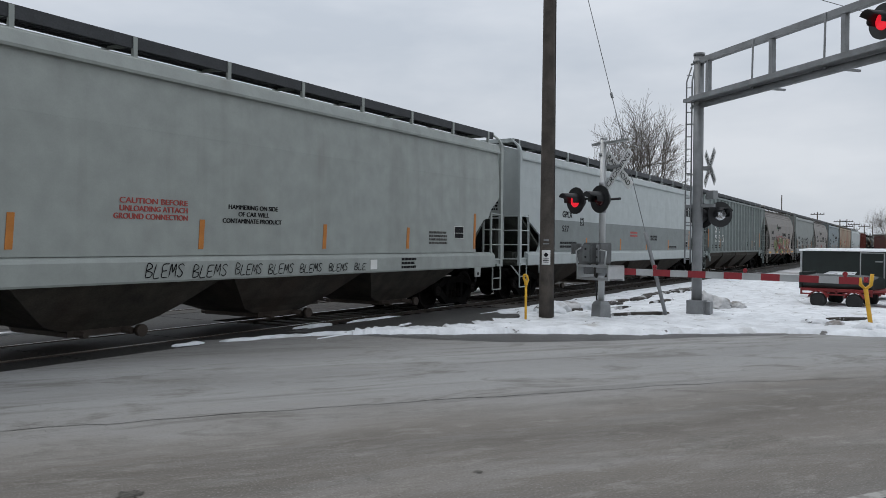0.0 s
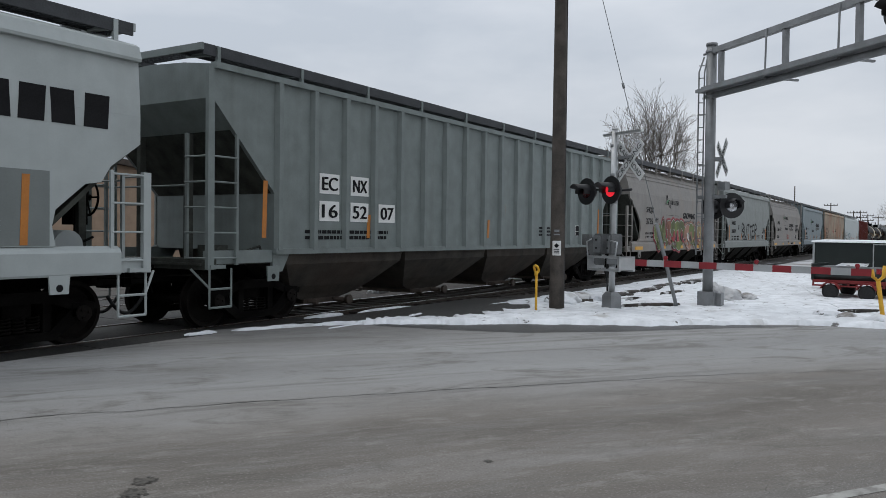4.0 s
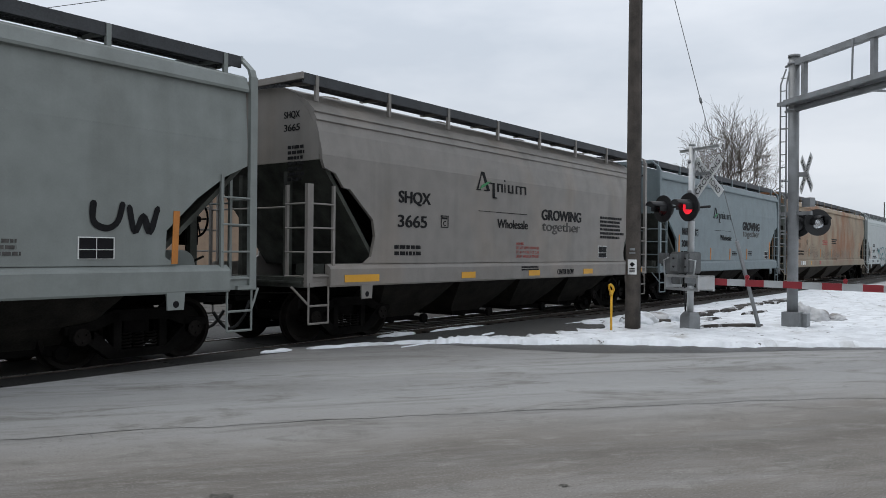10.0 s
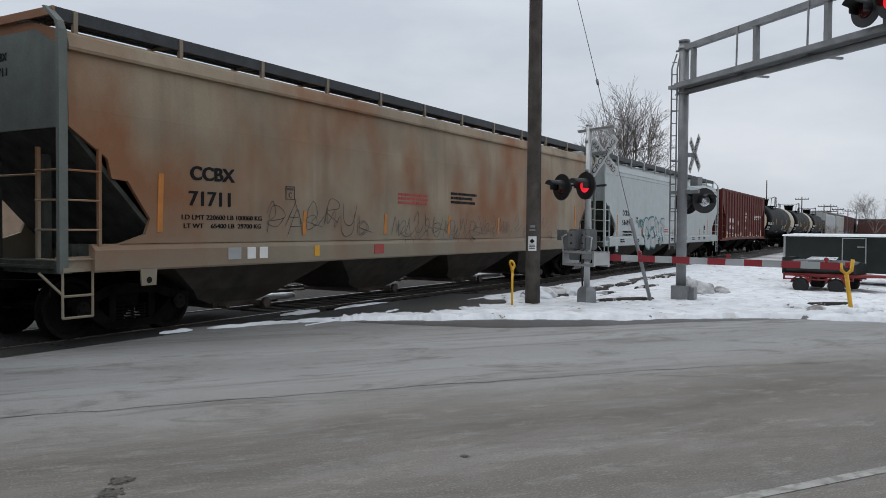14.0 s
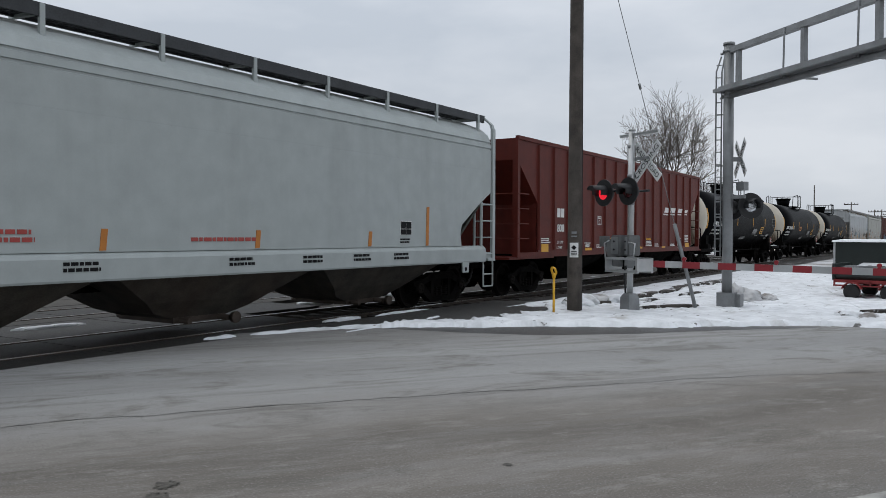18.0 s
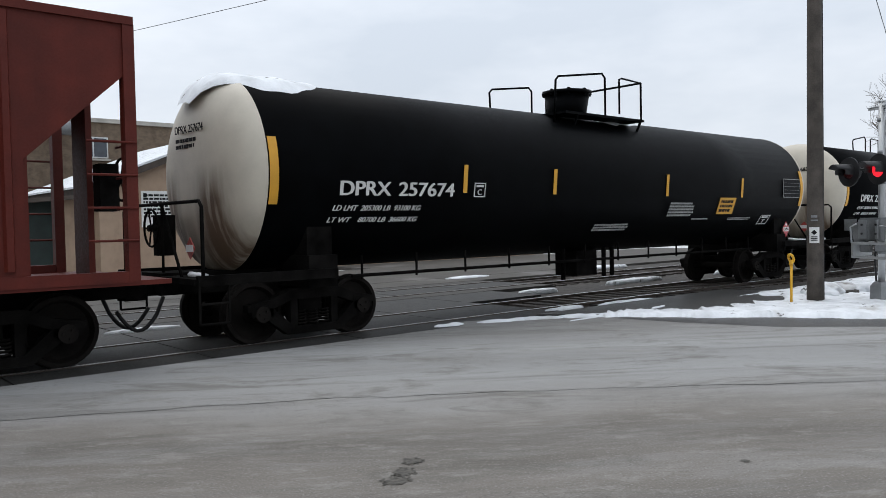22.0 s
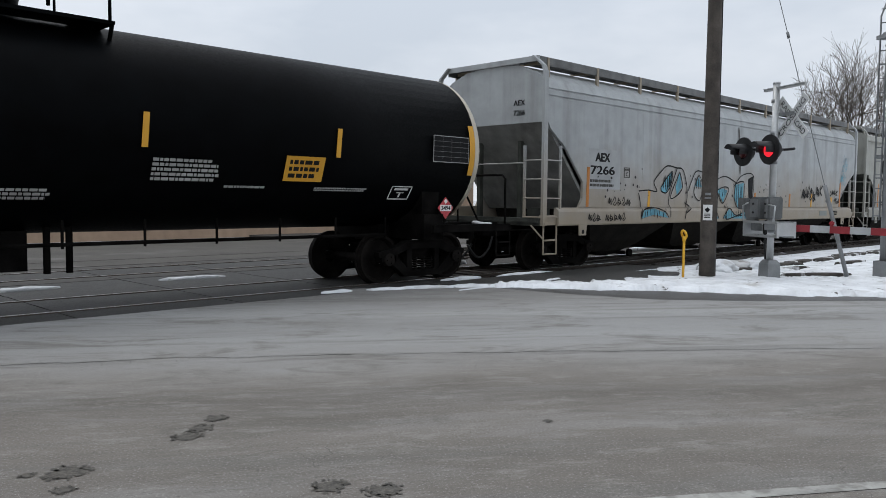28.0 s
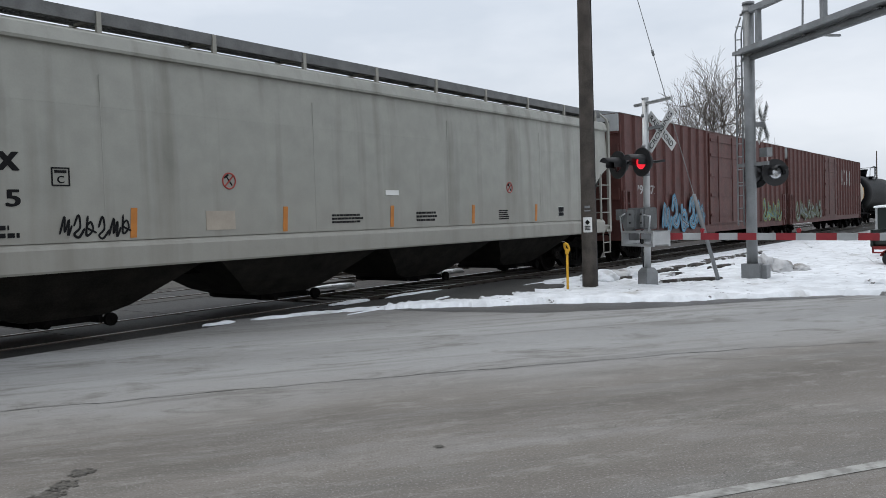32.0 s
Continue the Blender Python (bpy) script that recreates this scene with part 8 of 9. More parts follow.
def marks(car, style):
    """Short-hands for one car's side."""
    wall = wall_of(style)

    def text(words, x0, x1, z0, z1, mat="ink", bold=0.0, shear=0.0):
        z = (z0 + z1) / 2
        y, tilt = wall(z)
        lettering(car, words, x0, z, abs(z1 - z0), mat, y, x1 - x0, tilt=tilt, upright=bold, shear=shear)

    def small(x0, x1, z0, z1, rows, mat="ink", seed=1):
        y, tilt = wall((z0 + z1) / 2)
        o = bars(car, x0, min(z0, z1), x1 - x0, abs(z1 - z0), rows, mat, y, seed)
        o.matrix_basis = pose(x0, y, min(z0, z1), tilt, 0, 0)

    def board(x0, x1, z0, z1, mat, name="plate", lean=0.0):
        y, tilt = wall((z0 + z1) / 2)
        o = plate(car, 0, 0, x1 - x0, abs(z1 - z0), mat, 0, name, lean)
        o.matrix_basis = pose((x0 + x1) / 2, y, (z0 + z1) / 2, tilt, 0, 0)
        return o

    def strip(x, z0, z1, mat="orange", w=0.10):
        return board(x - w / 2, x + w / 2, z0, z1, mat, "reflector_strip", 0.03)

    def service(x0, x1, z0, z1):
        p = board(x0, x1, z0, z1, "placard", "service_plate")
        w, h = x1 - x0, abs(z1 - z0)
        for dx, dz, ww, hh in ((-0.24, 0.2, 0.45, 0.5), (0.24, 0.2, 0.45, 0.5), (-0.24, -0.28, 0.45, 0.38), (0.24, -0.28, 0.45, 0.38)):
            plate(p, dx * w, dz * h, ww * w, hh * h, "ink", -0.006, "panel")

    def frame_box(x0, x1, z0, z1, mat="ink", letter="C"):
        y, tilt = wall((z0 + z1) / 2)
        bm = bmesh.new()
        w, h, t = (x1 - x0) / 2, abs(z1 - z0) / 2, 0.018
        for a in ((-w, w, h - t, h), (-w, w, -h, -h + t), (-w, -w + t, -h, h), (w - t, w, -h, h)):
            add_box(bm, a[0], a[1], -0.004, 0.004, a[2], a[3])
        o = part("plate_mark", bm, M[mat], car)
        o.matrix_basis = pose((x0 + x1) / 2, y, (z0 + z1) / 2, tilt, 0, 0)
        lettering(o, letter, -w * 0.35, -h * 0.3, h * 0.8, mat, 0, w * 0.7)
        plate(o, 0, h * 0.55, w * 1.3, h * 0.3, mat, 0, "small_print")
    return text, small, board, strip, service, frame_box


def band_part(car, style, x0, x1, z0, z1, mat, name="band", lift=-0.003):
    """A painted field that follows the wall."""
    wall = wall_of(style)
    bm = bmesh.new()
    zs = [z0 + (z1 - z0) * k / 8 for k in range(9)]
    add_rings(bm, [[(x0, wall(z)[0] - lift, z), (x1, wall(z)[0] - lift, z)] for z in zs], smooth=True, cap=False, close=False)
    return part(name, bm, M[mat], car)


def leaf_logo(car, style, x0, x1, z0, z1):
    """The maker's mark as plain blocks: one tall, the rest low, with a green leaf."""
    wall = wall_of(style)
    w, h = x1 - x0, z1 - z0
    y, tilt = wall((z0 + z1) / 2)
    o = None
    for a, b, c, d in ((0.30, 0.34, 0.0, 0.62), (0.39, 0.42, 0.28, 0.62), (0.47, 0.50, 0.28, 0.62), (0.53, 0.55, 0.28, 0.62), (0.60, 0.63, 0.28, 0.62), (0.68, 0.71, 0.28, 0.62), (0.76, 0.79, 0.28, 0.62), (0.85, 0.88, 0.28, 0.62), (0.95, 0.98, 0.28, 0.62), (0.30, 0.38, 0.0, 0.05), (0.0, 0.08, 0.26, 0.30), (0.14, 0.22, 0.26, 0.30), (0.24, 0.34, 0.56, 0.62), (0.40, 0.46, 0.56, 0.62), (0.60, 0.68, 0.28, 0.33), (0.77, 0.98, 0.57, 0.62), (0.53, 0.55, 0.72, 0.80)):
        bm = bmesh.new()
        add_box(bm, a * w, b * w, -0.003, 0.003, c * h, d * h)
        if o is None:
            o = part("emblem", bm, M["ink"], car)
        else:
            part("emblem_block", bm, M["ink"], o)
    for u0, u1, wide in ((0.02, 0.105, 0.022), (0.22, 0.125, 0.05)):
        bm = bmesh.new()
        add_prism(bm, [((u0 - wide / 2) * w, 0.28 * h), ((u0 + wide / 2) * w, 0.28 * h), ((u1 + wide / 2) * w, h), ((u1 - wide / 2) * w, h)], "y", -0.003, 0.003)
        part("emblem_block", bm, M["ink"], o)
    o.matrix_basis = pose(x0, y - 0.012, z0, tilt * 0.5, 0, 0)
    bm = bmesh.new()
    add_prism(bm, [(0.06 * w, 0.30 * h), (0.16 * w, 0.45 * h), (0.27 * w, 0.66 * h), (0.20 * w, 0.62 * h), (0.10 * w, 0.48 * h)], "y", -0.008, 0.001)
    part("leaf", bm, M["green"], o)


M["green"] = material("green_mark", (0.03, 0.20, 0.07), 0.6, vary=0.1)
M["teal"] = material("teal_spray", (0.015, 0.13, 0.145), 0.6, vary=0.15)
M["spraygrey"] = material("pale_spray_fill", (0.345, 0.36, 0.355), 0.6, vary=0.08)
M["olive"] = material("olive_spray", (0.085, 0.10, 0.022), 0.65, vary=0.3, scale=2)
M["darkspray"] = material("dark_spray", (0.03, 0.022, 0.025), 0.65, vary=0.3)
M["bluespray"] = material("blue_spray", (0.06, 0.22, 0.34), 0.65, vary=0.3, scale=2)
M["greenspray"] = material("green_spray", (0.20, 0.25, 0.06), 0.65, vary=0.3, scale=2)
M["greyblue"] = material("grey_blue_spray", (0.30, 0.36, 0.40), 0.65, vary=0.2)
M["palescrawl"] = material("thin_faded_spray", (0.13, 0.11, 0.09), 0.8, vary=0.4, scale=6)
M["salmon"] = material("salmon_spray", (0.30, 0.145, 0.095), 0.65, vary=0.25, scale=2)
M["tanspray"] = material("tan_yellow_spray", (0.30, 0.22, 0.085), 0.65, vary=0.25, scale=2)
M["rustspray"] = material("rust_red_spray", (0.17, 0.055, 0.028), 0.65, vary=0.25, scale=2)
M["crimson"] = material("crimson_spray", (0.28, 0.02, 0.03), 0.65, vary=0.3, scale=3)
M["fadedink"] = material("faded_black_spray", (0.07, 0.065, 0.06), 0.8, vary=0.4, scale=6)
M["cyanspray"] = material("cyan_spray", (0.10, 0.30, 0.38), 0.6, vary=0.25, scale=3)
M["palespray"] = material("pale_blue_spray", (0.26, 0.36, 0.42), 0.65, vary=0.2)
M["moss"] = material("moss_green_spray", (0.115, 0.145, 0.03), 0.65, vary=0.3, scale=2)
M["patchtan"] = material("tan_patch_paint", (0.38, 0.33, 0.27), 0.6, vary=0.1)


def spray_line(car, line, width, mat, style):
    bm = bmesh.new()
    ribbon(bm, smooth_line(line), width, wall_of(style), 0.009)
    part("graffiti_stroke", bm, M[mat], car)


def spray_fill(car, shape, mat, style):
    bm = bmesh.new()
    wall = wall_of(style)
    vs = [bm.verts.new((x, wall(z)[0] - 0.005, z)) for x, z in shape]
    bmesh.ops.triangulate(bm, faces=[bm.faces.new(vs)])
    part("graffiti_fill", bm, M[mat], car)


def mark_train():
    C = [c for c, _ in CARS]
    # first hopper
    text, small, board, strip, service, frame_box = marks(C[0], "eave")
    for k, w in enumerate(("CAUTION BEFORE", "UNLOADING ATTACH", "GROUND CONNECTION")):
        text(w, -2.32 - (0.1 if k == 2 else 0.0), -1.1, 2.20 - 0.115 * k, 2.285 - 0.115 * k, "inkred")
    for k, w in enumerate(("HAMMERING ON SIDE", "OF CAR WILL", "CONTAMINATE PRODUCT")):
        text(w, -0.30 + (0.28 if k == 1 else 0.06 if k == 0 else -0.07), 0.98 - (0.28 if k == 1 else 0.06 if k == 0 else -0.04), 2.19 - 0.115 * k, 2.27 - 0.115 * k)
    for x in (-6.8, -3.93, -0.83, 2.21, 5.09):
        strip(x, 1.53, 2.0)
    strip(8.17, 1.52, 2.42)
    strip(-9.0, 1.52, 2.42)
    service(7.15, 7.6, 1.78, 2.08)
    small(4.77, 5.4, 1.08, 1.34, 3, "ink", 5)
    board(3.62, 3.85, 1.1, 1.3, "placard")
    small(6.0, 6.9, 1.62, 1.95, 4, "fadedink", 8)
    for k, (x, wide) in enumerate(((-1.96, 0.72), (-1.08, 0.74), (-0.18, 0.64), (0.6, 0.66), (1.42, 0.64), (2.25, 0.6), (3.05, 0.4))):
        tag_writing(C[0], "BLEMS" if k < 6 else "BLE", x, x + wide, 1.10, 1.30 - 0.012 * k, 0.03, [("ink", 0.019, 0.003)], "eave", k, 0.25)
    # white hopper with the grey band
    band_part(C[1], "eave", -8.84, 8.95, 1.44, 2.42, "band", "band")
    text, small, board, strip, service, frame_box = marks(C[1], "eave")
    text("GPLX", -7.5, -6.68, 2.52, 2.72, bold=0.004)
    text("527", -7.52, -6.98, 2.06, 2.26)
    small(-7.7, -6.05, 1.52, 1.76, 2, "ink", 4)
    frame_box(-5.95, -5.65, 2.28, 2.55)
    for x in (-5.4, -1.8, 1.53, 4.87):
        strip(x, 1.45, 1.88)
    strip(8.6, 1.45, 2.36)
    strip(-8.6, 1.45, 2.32)
    for k, w in enumerate(("CAR HAS VENTED", "HATCH COVERS")):
        text(w, 2.11 + 0.05 * k, 3.1 - 0.05 * k, 1.97 - 0.12 * k, 2.06 - 0.12 * k)
    service(7.85, 8.3, 1.56, 1.84)
    small(5.0, 6.4, 1.5, 1.62, 2, "ink", 9)
    small(-0.6, 0.4, 1.95, 2.2, 2, "inkred", 9)
    for k, (a, b) in enumerate(((0.0, 0.22), (0.27, 0.47), (0.53, 0.72), (0.79, 1.0))):
        board(8.05 + a * 1.75, 8.05 + b * 1.75, 3.06, 3.52, "ink", "emblem_block", 0.03 if k % 2 else -0.02)
    # ribbed hopper
    text, small, board, strip, service, frame_box = marks(C[2], "rib")
    for w, x, z in (("EC", -6.22, 2.58), ("NX", -5.29, 2.58), ("16", -6.22, 2.06), ("52", -5.29, 2.06), ("07", -4.36, 2.06)):
        board(x - 0.29, x + 0.29, z - 0.19, z + 0.19, "placard")
        lettering(C[2], w, x - 0.22, z, 0.26, "ink", -1.6, 0.44)
    for x in (-7.95, 7.95):
        strip(x, 1.55, 2.54)
    for x in (-5.0, 0.1, 5.02):
        strip(x, 1.55, 2.02)
    service(5.94, 6.42, 1.62, 1.96)
    small(-6.9, -4.2, 1.5, 1.72, 2, "ink", 6)
    small(3.2, 4.1, 1.6, 1.9, 3, "ink", 7)
    # warm grey centre-sill hoppers
    for i, num in ((3, "3735"), (5, "3665")):
        text, small, board, strip, service, frame_box = marks(C[i], "flow")
        text("SHQX", -4.38, -3.4, 2.57, 2.80, bold=0.004)
        text(num, -4.4, -3.52, 2.12, 2.36, bold=0.004)
        if i == 3:
            text("LD LMT 229000", -4.5, -3.36, 1.71, 1.80)
            text("LT WT    57000", -4.5, -3.38, 1.56, 1.65)
        else:
            small(-4.5, -3.6, 1.56, 1.8, 2, "ink", 11)
        leaf_logo(C[i], "flow", -1.8, 0.32, 2.86, 3.42)
        text("GROWING", 1.03, 3.1, 2.46, 2.72, bold=0.006)
        text("together", 1.05, 3.05, 2.15, 2.40, "fadedink")
        small(4.25, 5.8, 2.05, 2.70, 6, "ink", 12)
        service(4.13, 4.66, 1.52, 1.86)
        frame_box(-3.05, -2.8, 2.15, 2.4)
        for x0, x1 in ((-5.9, -5.0), (-2.4, -1.9), (0.33, 0.84), (3.14, 3.67), (6.01, 6.96)):
            o = board(x0, x1, 0.0, 0.13, "yellow", "reflector_strip")
            o.matrix_basis = pose((x0 + x1) / 2, -1.672, 1.17, 0, 0, 0)
        text("Wholesale", -0.95, 0.36, 2.20, 2.41)
        board(-1.7, 0.34, 2.55, 2.562, "ink", "rule")
    text, small, board, strip, service, frame_box = marks(C[5], "flow")
    for k, w in enumerate(("WARNING", "DO NOT APPLY VIBRATORS", "TO ANY PART OF CAR", "EXCEPT VIBRATOR BRACKET")):
        text(w, -0.15, 0.2 + (0.72 if k else 0.0), 1.83 - 0.1 * k, 1.90 - 0.1 * k, "inkred")
    text("CENTER FLOW", 1.72, 2.58, 1.11, 1.24)
    small(0.0, 0.9, 1.22, 1.34, 2, "ink", 13)
    text, small, board, strip, service, frame_box = marks(C[3], "flow")
    for k, (letter, x, wide, fill) in enumerate((("V", -3.35, 0.92, "moss"), ("A", -2.5, 0.82, "olive"), ("T", -1.72, 0.8, "rustspray"), ("S", -0.98, 0.76, "olive"), ("E", -0.28, 0.74, "moss"), ("P", 0.4, 0.8, "olive"),
            ("G", 1.2, 0.92, "salmon"), ("R", 2.06, 0.86, "moss"), ("A", 2.86, 0.84, "rustspray"), ("D", 3.6, 0.82, "tanspray"), ("E", 4.34, 0.9, "rustspray"))):
        z1 = 2.14 if k < 6 else 2.02
        up = 0.0003 * k
        tag_writing(C[3], letter, x, x + wide, 1.26, z1, 0.3, [("crimson" if k < 6 else "salmon", 0.70, 0.003 + up), ("darkspray", 0.54, 0.008 + up), ("inkwhite", 0.46, 0.0125 + up), (fill, 0.42, 0.017 + up)], "flow", 3 + k, 0.0, 0.05)
    # grey hopper with sprayed letters
    text, small, board, strip, service, frame_box = marks(C[4], "eave")
    text("NAHX", -4.2, -3.2, 2.33, 2.57, bold=0.004)
    text("20659", -4.22, -3.18, 1.86, 2.09, bold=0.004)
    for k, (a, b, c) in enumerate((("LD LMT", "227400 LBS", "103150 KGS"), ("LT  WT", " 58600 LBS", " 26600 KGS"))):
        z0 = 1.62 - 0.145 * k
        text(a, -4.22, -3.78, z0, z0 + 0.085)
        text(b, -3.62, -3.0, z0, z0 + 0.085)
        text(c, -2.8, -2.15, z0, z0 + 0.085)
    frame_box(-2.52, -2.24, 2.08, 2.35)
    tag_writing(C[4], "BUTTER", -1.6, 3.1, 1.62, 2.36, 0.1, [("ink", 0.135, 0.004)], "eave", 2, 0.12, 0.06)
    for k, (x, z) in enumerate(((-1.35, 1.6), (0.55, 1.62), (1.1, 1.58), (1.55, 1.62), (2.6, 1.6))):
        board(x, x + 0.03, z - 0.18, z + 0.1, "ink", "paint_drip")
    tag_writing(C[4], "UW", 4.95, 6.0, 1.92, 2.28, 0.08, [("ink", 0.10, 0.004)], "eave", 5, 0.1)
    service(4.85, 5.35, 1.52, 1.81)
    strip(-4.81, 1.45, 2.3)
    strip(6.26, 1.45, 2.2)
    for x in (-1.58, 0.6, 2.84):
        strip(x, 1.45, 1.82)
    small(-1.1, 0.35, 1.46, 1.62, 2, "ink", 14)
    small(1.6, 2.3, 1.5, 1.75, 3, "ink", 15)
    small(3.4, 4.2, 1.55, 1.78, 3, "fadedink", 16)
    # blue-grey hopper
    text, small, board, strip, service, frame_box = marks(C[6], "eave")
    text("NAHX", -4.8, -4.1, 2.32, 2.55, bold=0.01)
    text("200840", -4.85, -3.86, 1.90, 2.13, bold=0.01)
    small(-4.88, -3.36, 1.5, 1.78, 2, "ink", 17)
    frame_box(-3.51, -3.24, 2.29, 2.55)
    leaf_logo(C[6], "eave", -1.62, 0.5, 2.86, 3.40)
    board(-1.55, 0.5, 2.55, 2.562, "ink", "rule")
    text("Wholesale", -0.8, 0.55, 2.18, 2.40)
    text("GROWING", 2.03, 4.44, 2.66, 2.98, bold=0.018)
    text("together", 2.06, 4.41, 2.34, 2.62, "fadedink")
    strip(-5.11, 1.45, 2.31)
    strip(6.04, 1.45, 2.21)
    for x in (-1.9, 0.37, 2.61):
        strip(x, 1.45, 1.88)
    service(5.21, 5.72, 1.47, 1.79)
    small(0.65, 1.35, 1.6, 1.78, 3, "ink", 18)
    small(2.85, 3.4, 1.6, 1.8, 3, "ink", 19)
    # rust-stained hopper
    text, small, board, strip, service, frame_box = marks(C[7], "eave")
    text("CCBX", -8.2, -7.24, 2.44, 2.66, bold=0.006)
    text("71711", -8.23, -7.34, 2.02, 2.26, bold=0.006)
    text("LD LMT 220600 LB 100060 KG", -8.38, -6.58, 1.80, 1.88)
    text("LT WT    65400 LB  29700 KG", -8.34, -6.6, 1.66, 1.74)
    strip(-8.81, 1.6, 2.5)
    for x in (-5.43, -2.71, 0.1, 2.9, 5.8):
        strip(x, 1.55, 2.0)
    strip(8.9, 1.6, 2.5)
    frame_box(-5.95, -5.7, 2.2, 2.45, "fadedink")
    tag_writing(C[7], "~A%/U%", -6.55, -3.3, 1.62, 2.08, 0.1, [("palescrawl", 0.02, 0.004)], "eave", 6, 0.1, 0.3)
    tag_writing(C[7], "PA~RU%", -6.50, -3.22, 1.64, 2.10, 0.1, [("fadedink", 0.014, 0.005)], "eave", 7, 0.15, 0.3)
    tag_writing(C[7], "/A~%UM/WRN%~/", -2.5, 3.3, 1.5, 2.0, 0.1, [("fadedink", 0.016, 0.004)], "eave", 9, 0.2, 0.35)
    tag_writing(C[7], "~/%~/%/", -2.3, 2.8, 1.47, 1.85, 0.1, [("palescrawl", 0.018, 0.005)], "eave", 10, 0.2, 0.4)
    tag_writing(C[7], "/~%~/%%", 3.2, 7.6, 1.48, 1.95, 0.1, [("palescrawl", 0.018, 0.004)], "eave", 12, 0.2, 0.5)
    small(-2.2, -0.9, 2.22, 2.5, 3, "inkred", 22)
    small(0.2, 1.6, 2.3, 2.62, 3, "ink", 23)
    for x0, x1, m in ((-7.45, -7.15, "patch"), (-7.0, -6.8, "placard"), (-6.7, -6.5, "placard"), (-5.2, -5.05, "yellow"), (-3.2, -2.85, "inkred")):
        o = board(x0, x1, 0.0, 0.2, m)
        o.matrix_basis = pose((x0 + x1) / 2, -1.672, 1.24, 0, 0, 0)
    # white hopper with teal letters
    text, small, board, strip, service, frame_box = marks(C[8], "groove")
    text("C C B X", -8.12, -7.32, 2.26, 2.48, bold=0.004)
    text("5 8 6 9 9", -8.16, -7.20, 1.87, 2.09, bold=0.004)
    for k, w in enumerate(("LD LMT 220400 LBS 100 000 KGS", "LT WT   65600 LBS 29 800 KGS")):
        text(w, -8.12, -6.85, 1.56 - 0.12 * k, 1.64 - 0.12 * k)
    text("NEW 7-95", -6.7, -6.3, 1.46, 1.52)
    frame_box(-6.30, -6.03, 1.97, 2.22)
    strip(-8.85, 1.45, 2.28)
    strip(7.9, 1.45, 2.3)
    for x in (-5.4, 0.01, 2.86, 5.87):
        strip(x, 1.45, 1.75)
    strip(-2.68, 1.45, 1.75, "yellow")
    tag_writing(C[8], "IMOK", -6.02, -5.2, 1.80, 2.14, 0.05, [("teal", 0.05, 0.004)], "groove", 3, 0.2, 0.1)
    tag_writing(C[8], "CENT", -5.2, -1.55, 1.10, 2.02, 0.3, [("teal", 0.60, 0.005), ("spraygrey", 0.44, 0.010)], "groove", 4, 0.0, 0.05)
    for x0, x1, r, s in ((-2.4, -0.9, 2, "inkred"), (1.5, 3.0, 1, "inkred")):
        small(x0, x1, 1.55, 1.55 + 0.1 * r, r, s, 24)
    small(6.9, 7.3, 1.5, 1.62, 2, "ink", 25)
    service(6.9, 7.3, 1.68, 1.98)
    for k, x in enumerate((-8.6, -6.5, -3.0, -0.6, 2.2, 3.9, 5.3, 6.6)):
        o = bars(C[8], x, 1.16, 0.55, 0.16, 2, "ink", -1.672, 30 + k)
    # red open hopper
    text, small, board, strip, service, frame_box = marks(C[9], "flat")
    wh = "inkwhite"
    for x0, x1 in ((-5.71, -5.50), (-5.45, -5.24), (-4.68, -4.49), (-4.44, -4.25)):
        board(x0, x1, 2.22, 2.48, wh, "emblem_block")
    text("808", -5.70, -5.24, 1.79, 2.02, wh)
    text("686", -4.72, -4.23, 1.76, 2.01, wh)
    text("LD LMT", -5.72, -5.29, 1.45, 1.53, wh)
    text("LT WT", -5.73, -5.35, 1.29, 1.37, wh)
    text("199400", -4.65, -4.30, 1.44, 1.53, wh)
    text("63600", -4.62, -4.31, 1.29, 1.38, wh)
    frame_box(-2.63, -2.32, 2.04, 2.32, wh)
    for k, (w, x0, x1) in enumerate((("BUFFER", 0.15, 0.81), ("SERVICE", 0.14, 0.81), ("ONLY", 0.25, 0.66))):
        text(w, x0, x1, 2.80 - 0.245 * k, 2.98 - 0.245 * k, wh)
    small(0.21, 0.71, 1.77, 1.98, 3, wh, 60)
    for x0, x1, z0, z1 in ((-3.64, -3.12, 1.18, 1.30), (-0.90, -0.42, 1.17, 1.29), (1.24, 1.72, 1.16, 1.29), (4.02, 4.45, 1.15, 1.28), (7.19, 7.72, 1.14, 1.39), (-6.75, -6.3, 1.2, 1.44)):
        board(x0, x1, z0, z1, "yellow", "reflector_strip")
    for x0 in (-1.82, 2.10):
        text("WARNING", x0 + 0.03, x0 + 0.6, 1.53, 1.61, "yellow")
        small(x0 - 0.05, x0 + 0.72, 1.30, 1.51, 4, wh, int(x0 * 9) + 80)
    text("LOADED WEIGHT", -3.71, -3.2, 1.43, 1.48, wh)
    text("168000", -3.64, -3.30, 1.32, 1.42, wh)
    for x0, x1, z0, z1, rows in ((-2.71, -2.24, 1.29, 1.41, 3), (3.13, 3.63, 1.27, 1.40, 3), (4.94, 5.74, 1.27, 1.38, 2), (7.11, 7.64, 1.43, 1.75, 5), (-6.85, -6.15, 1.46, 1.62, 3), (6.05, 6.6, 1.16, 1.24, 2)):
        small(x0, x1, z0, z1, rows, wh, int(x0 * 7) + 60)
    service(6.08, 6.60, 1.29, 1.59)
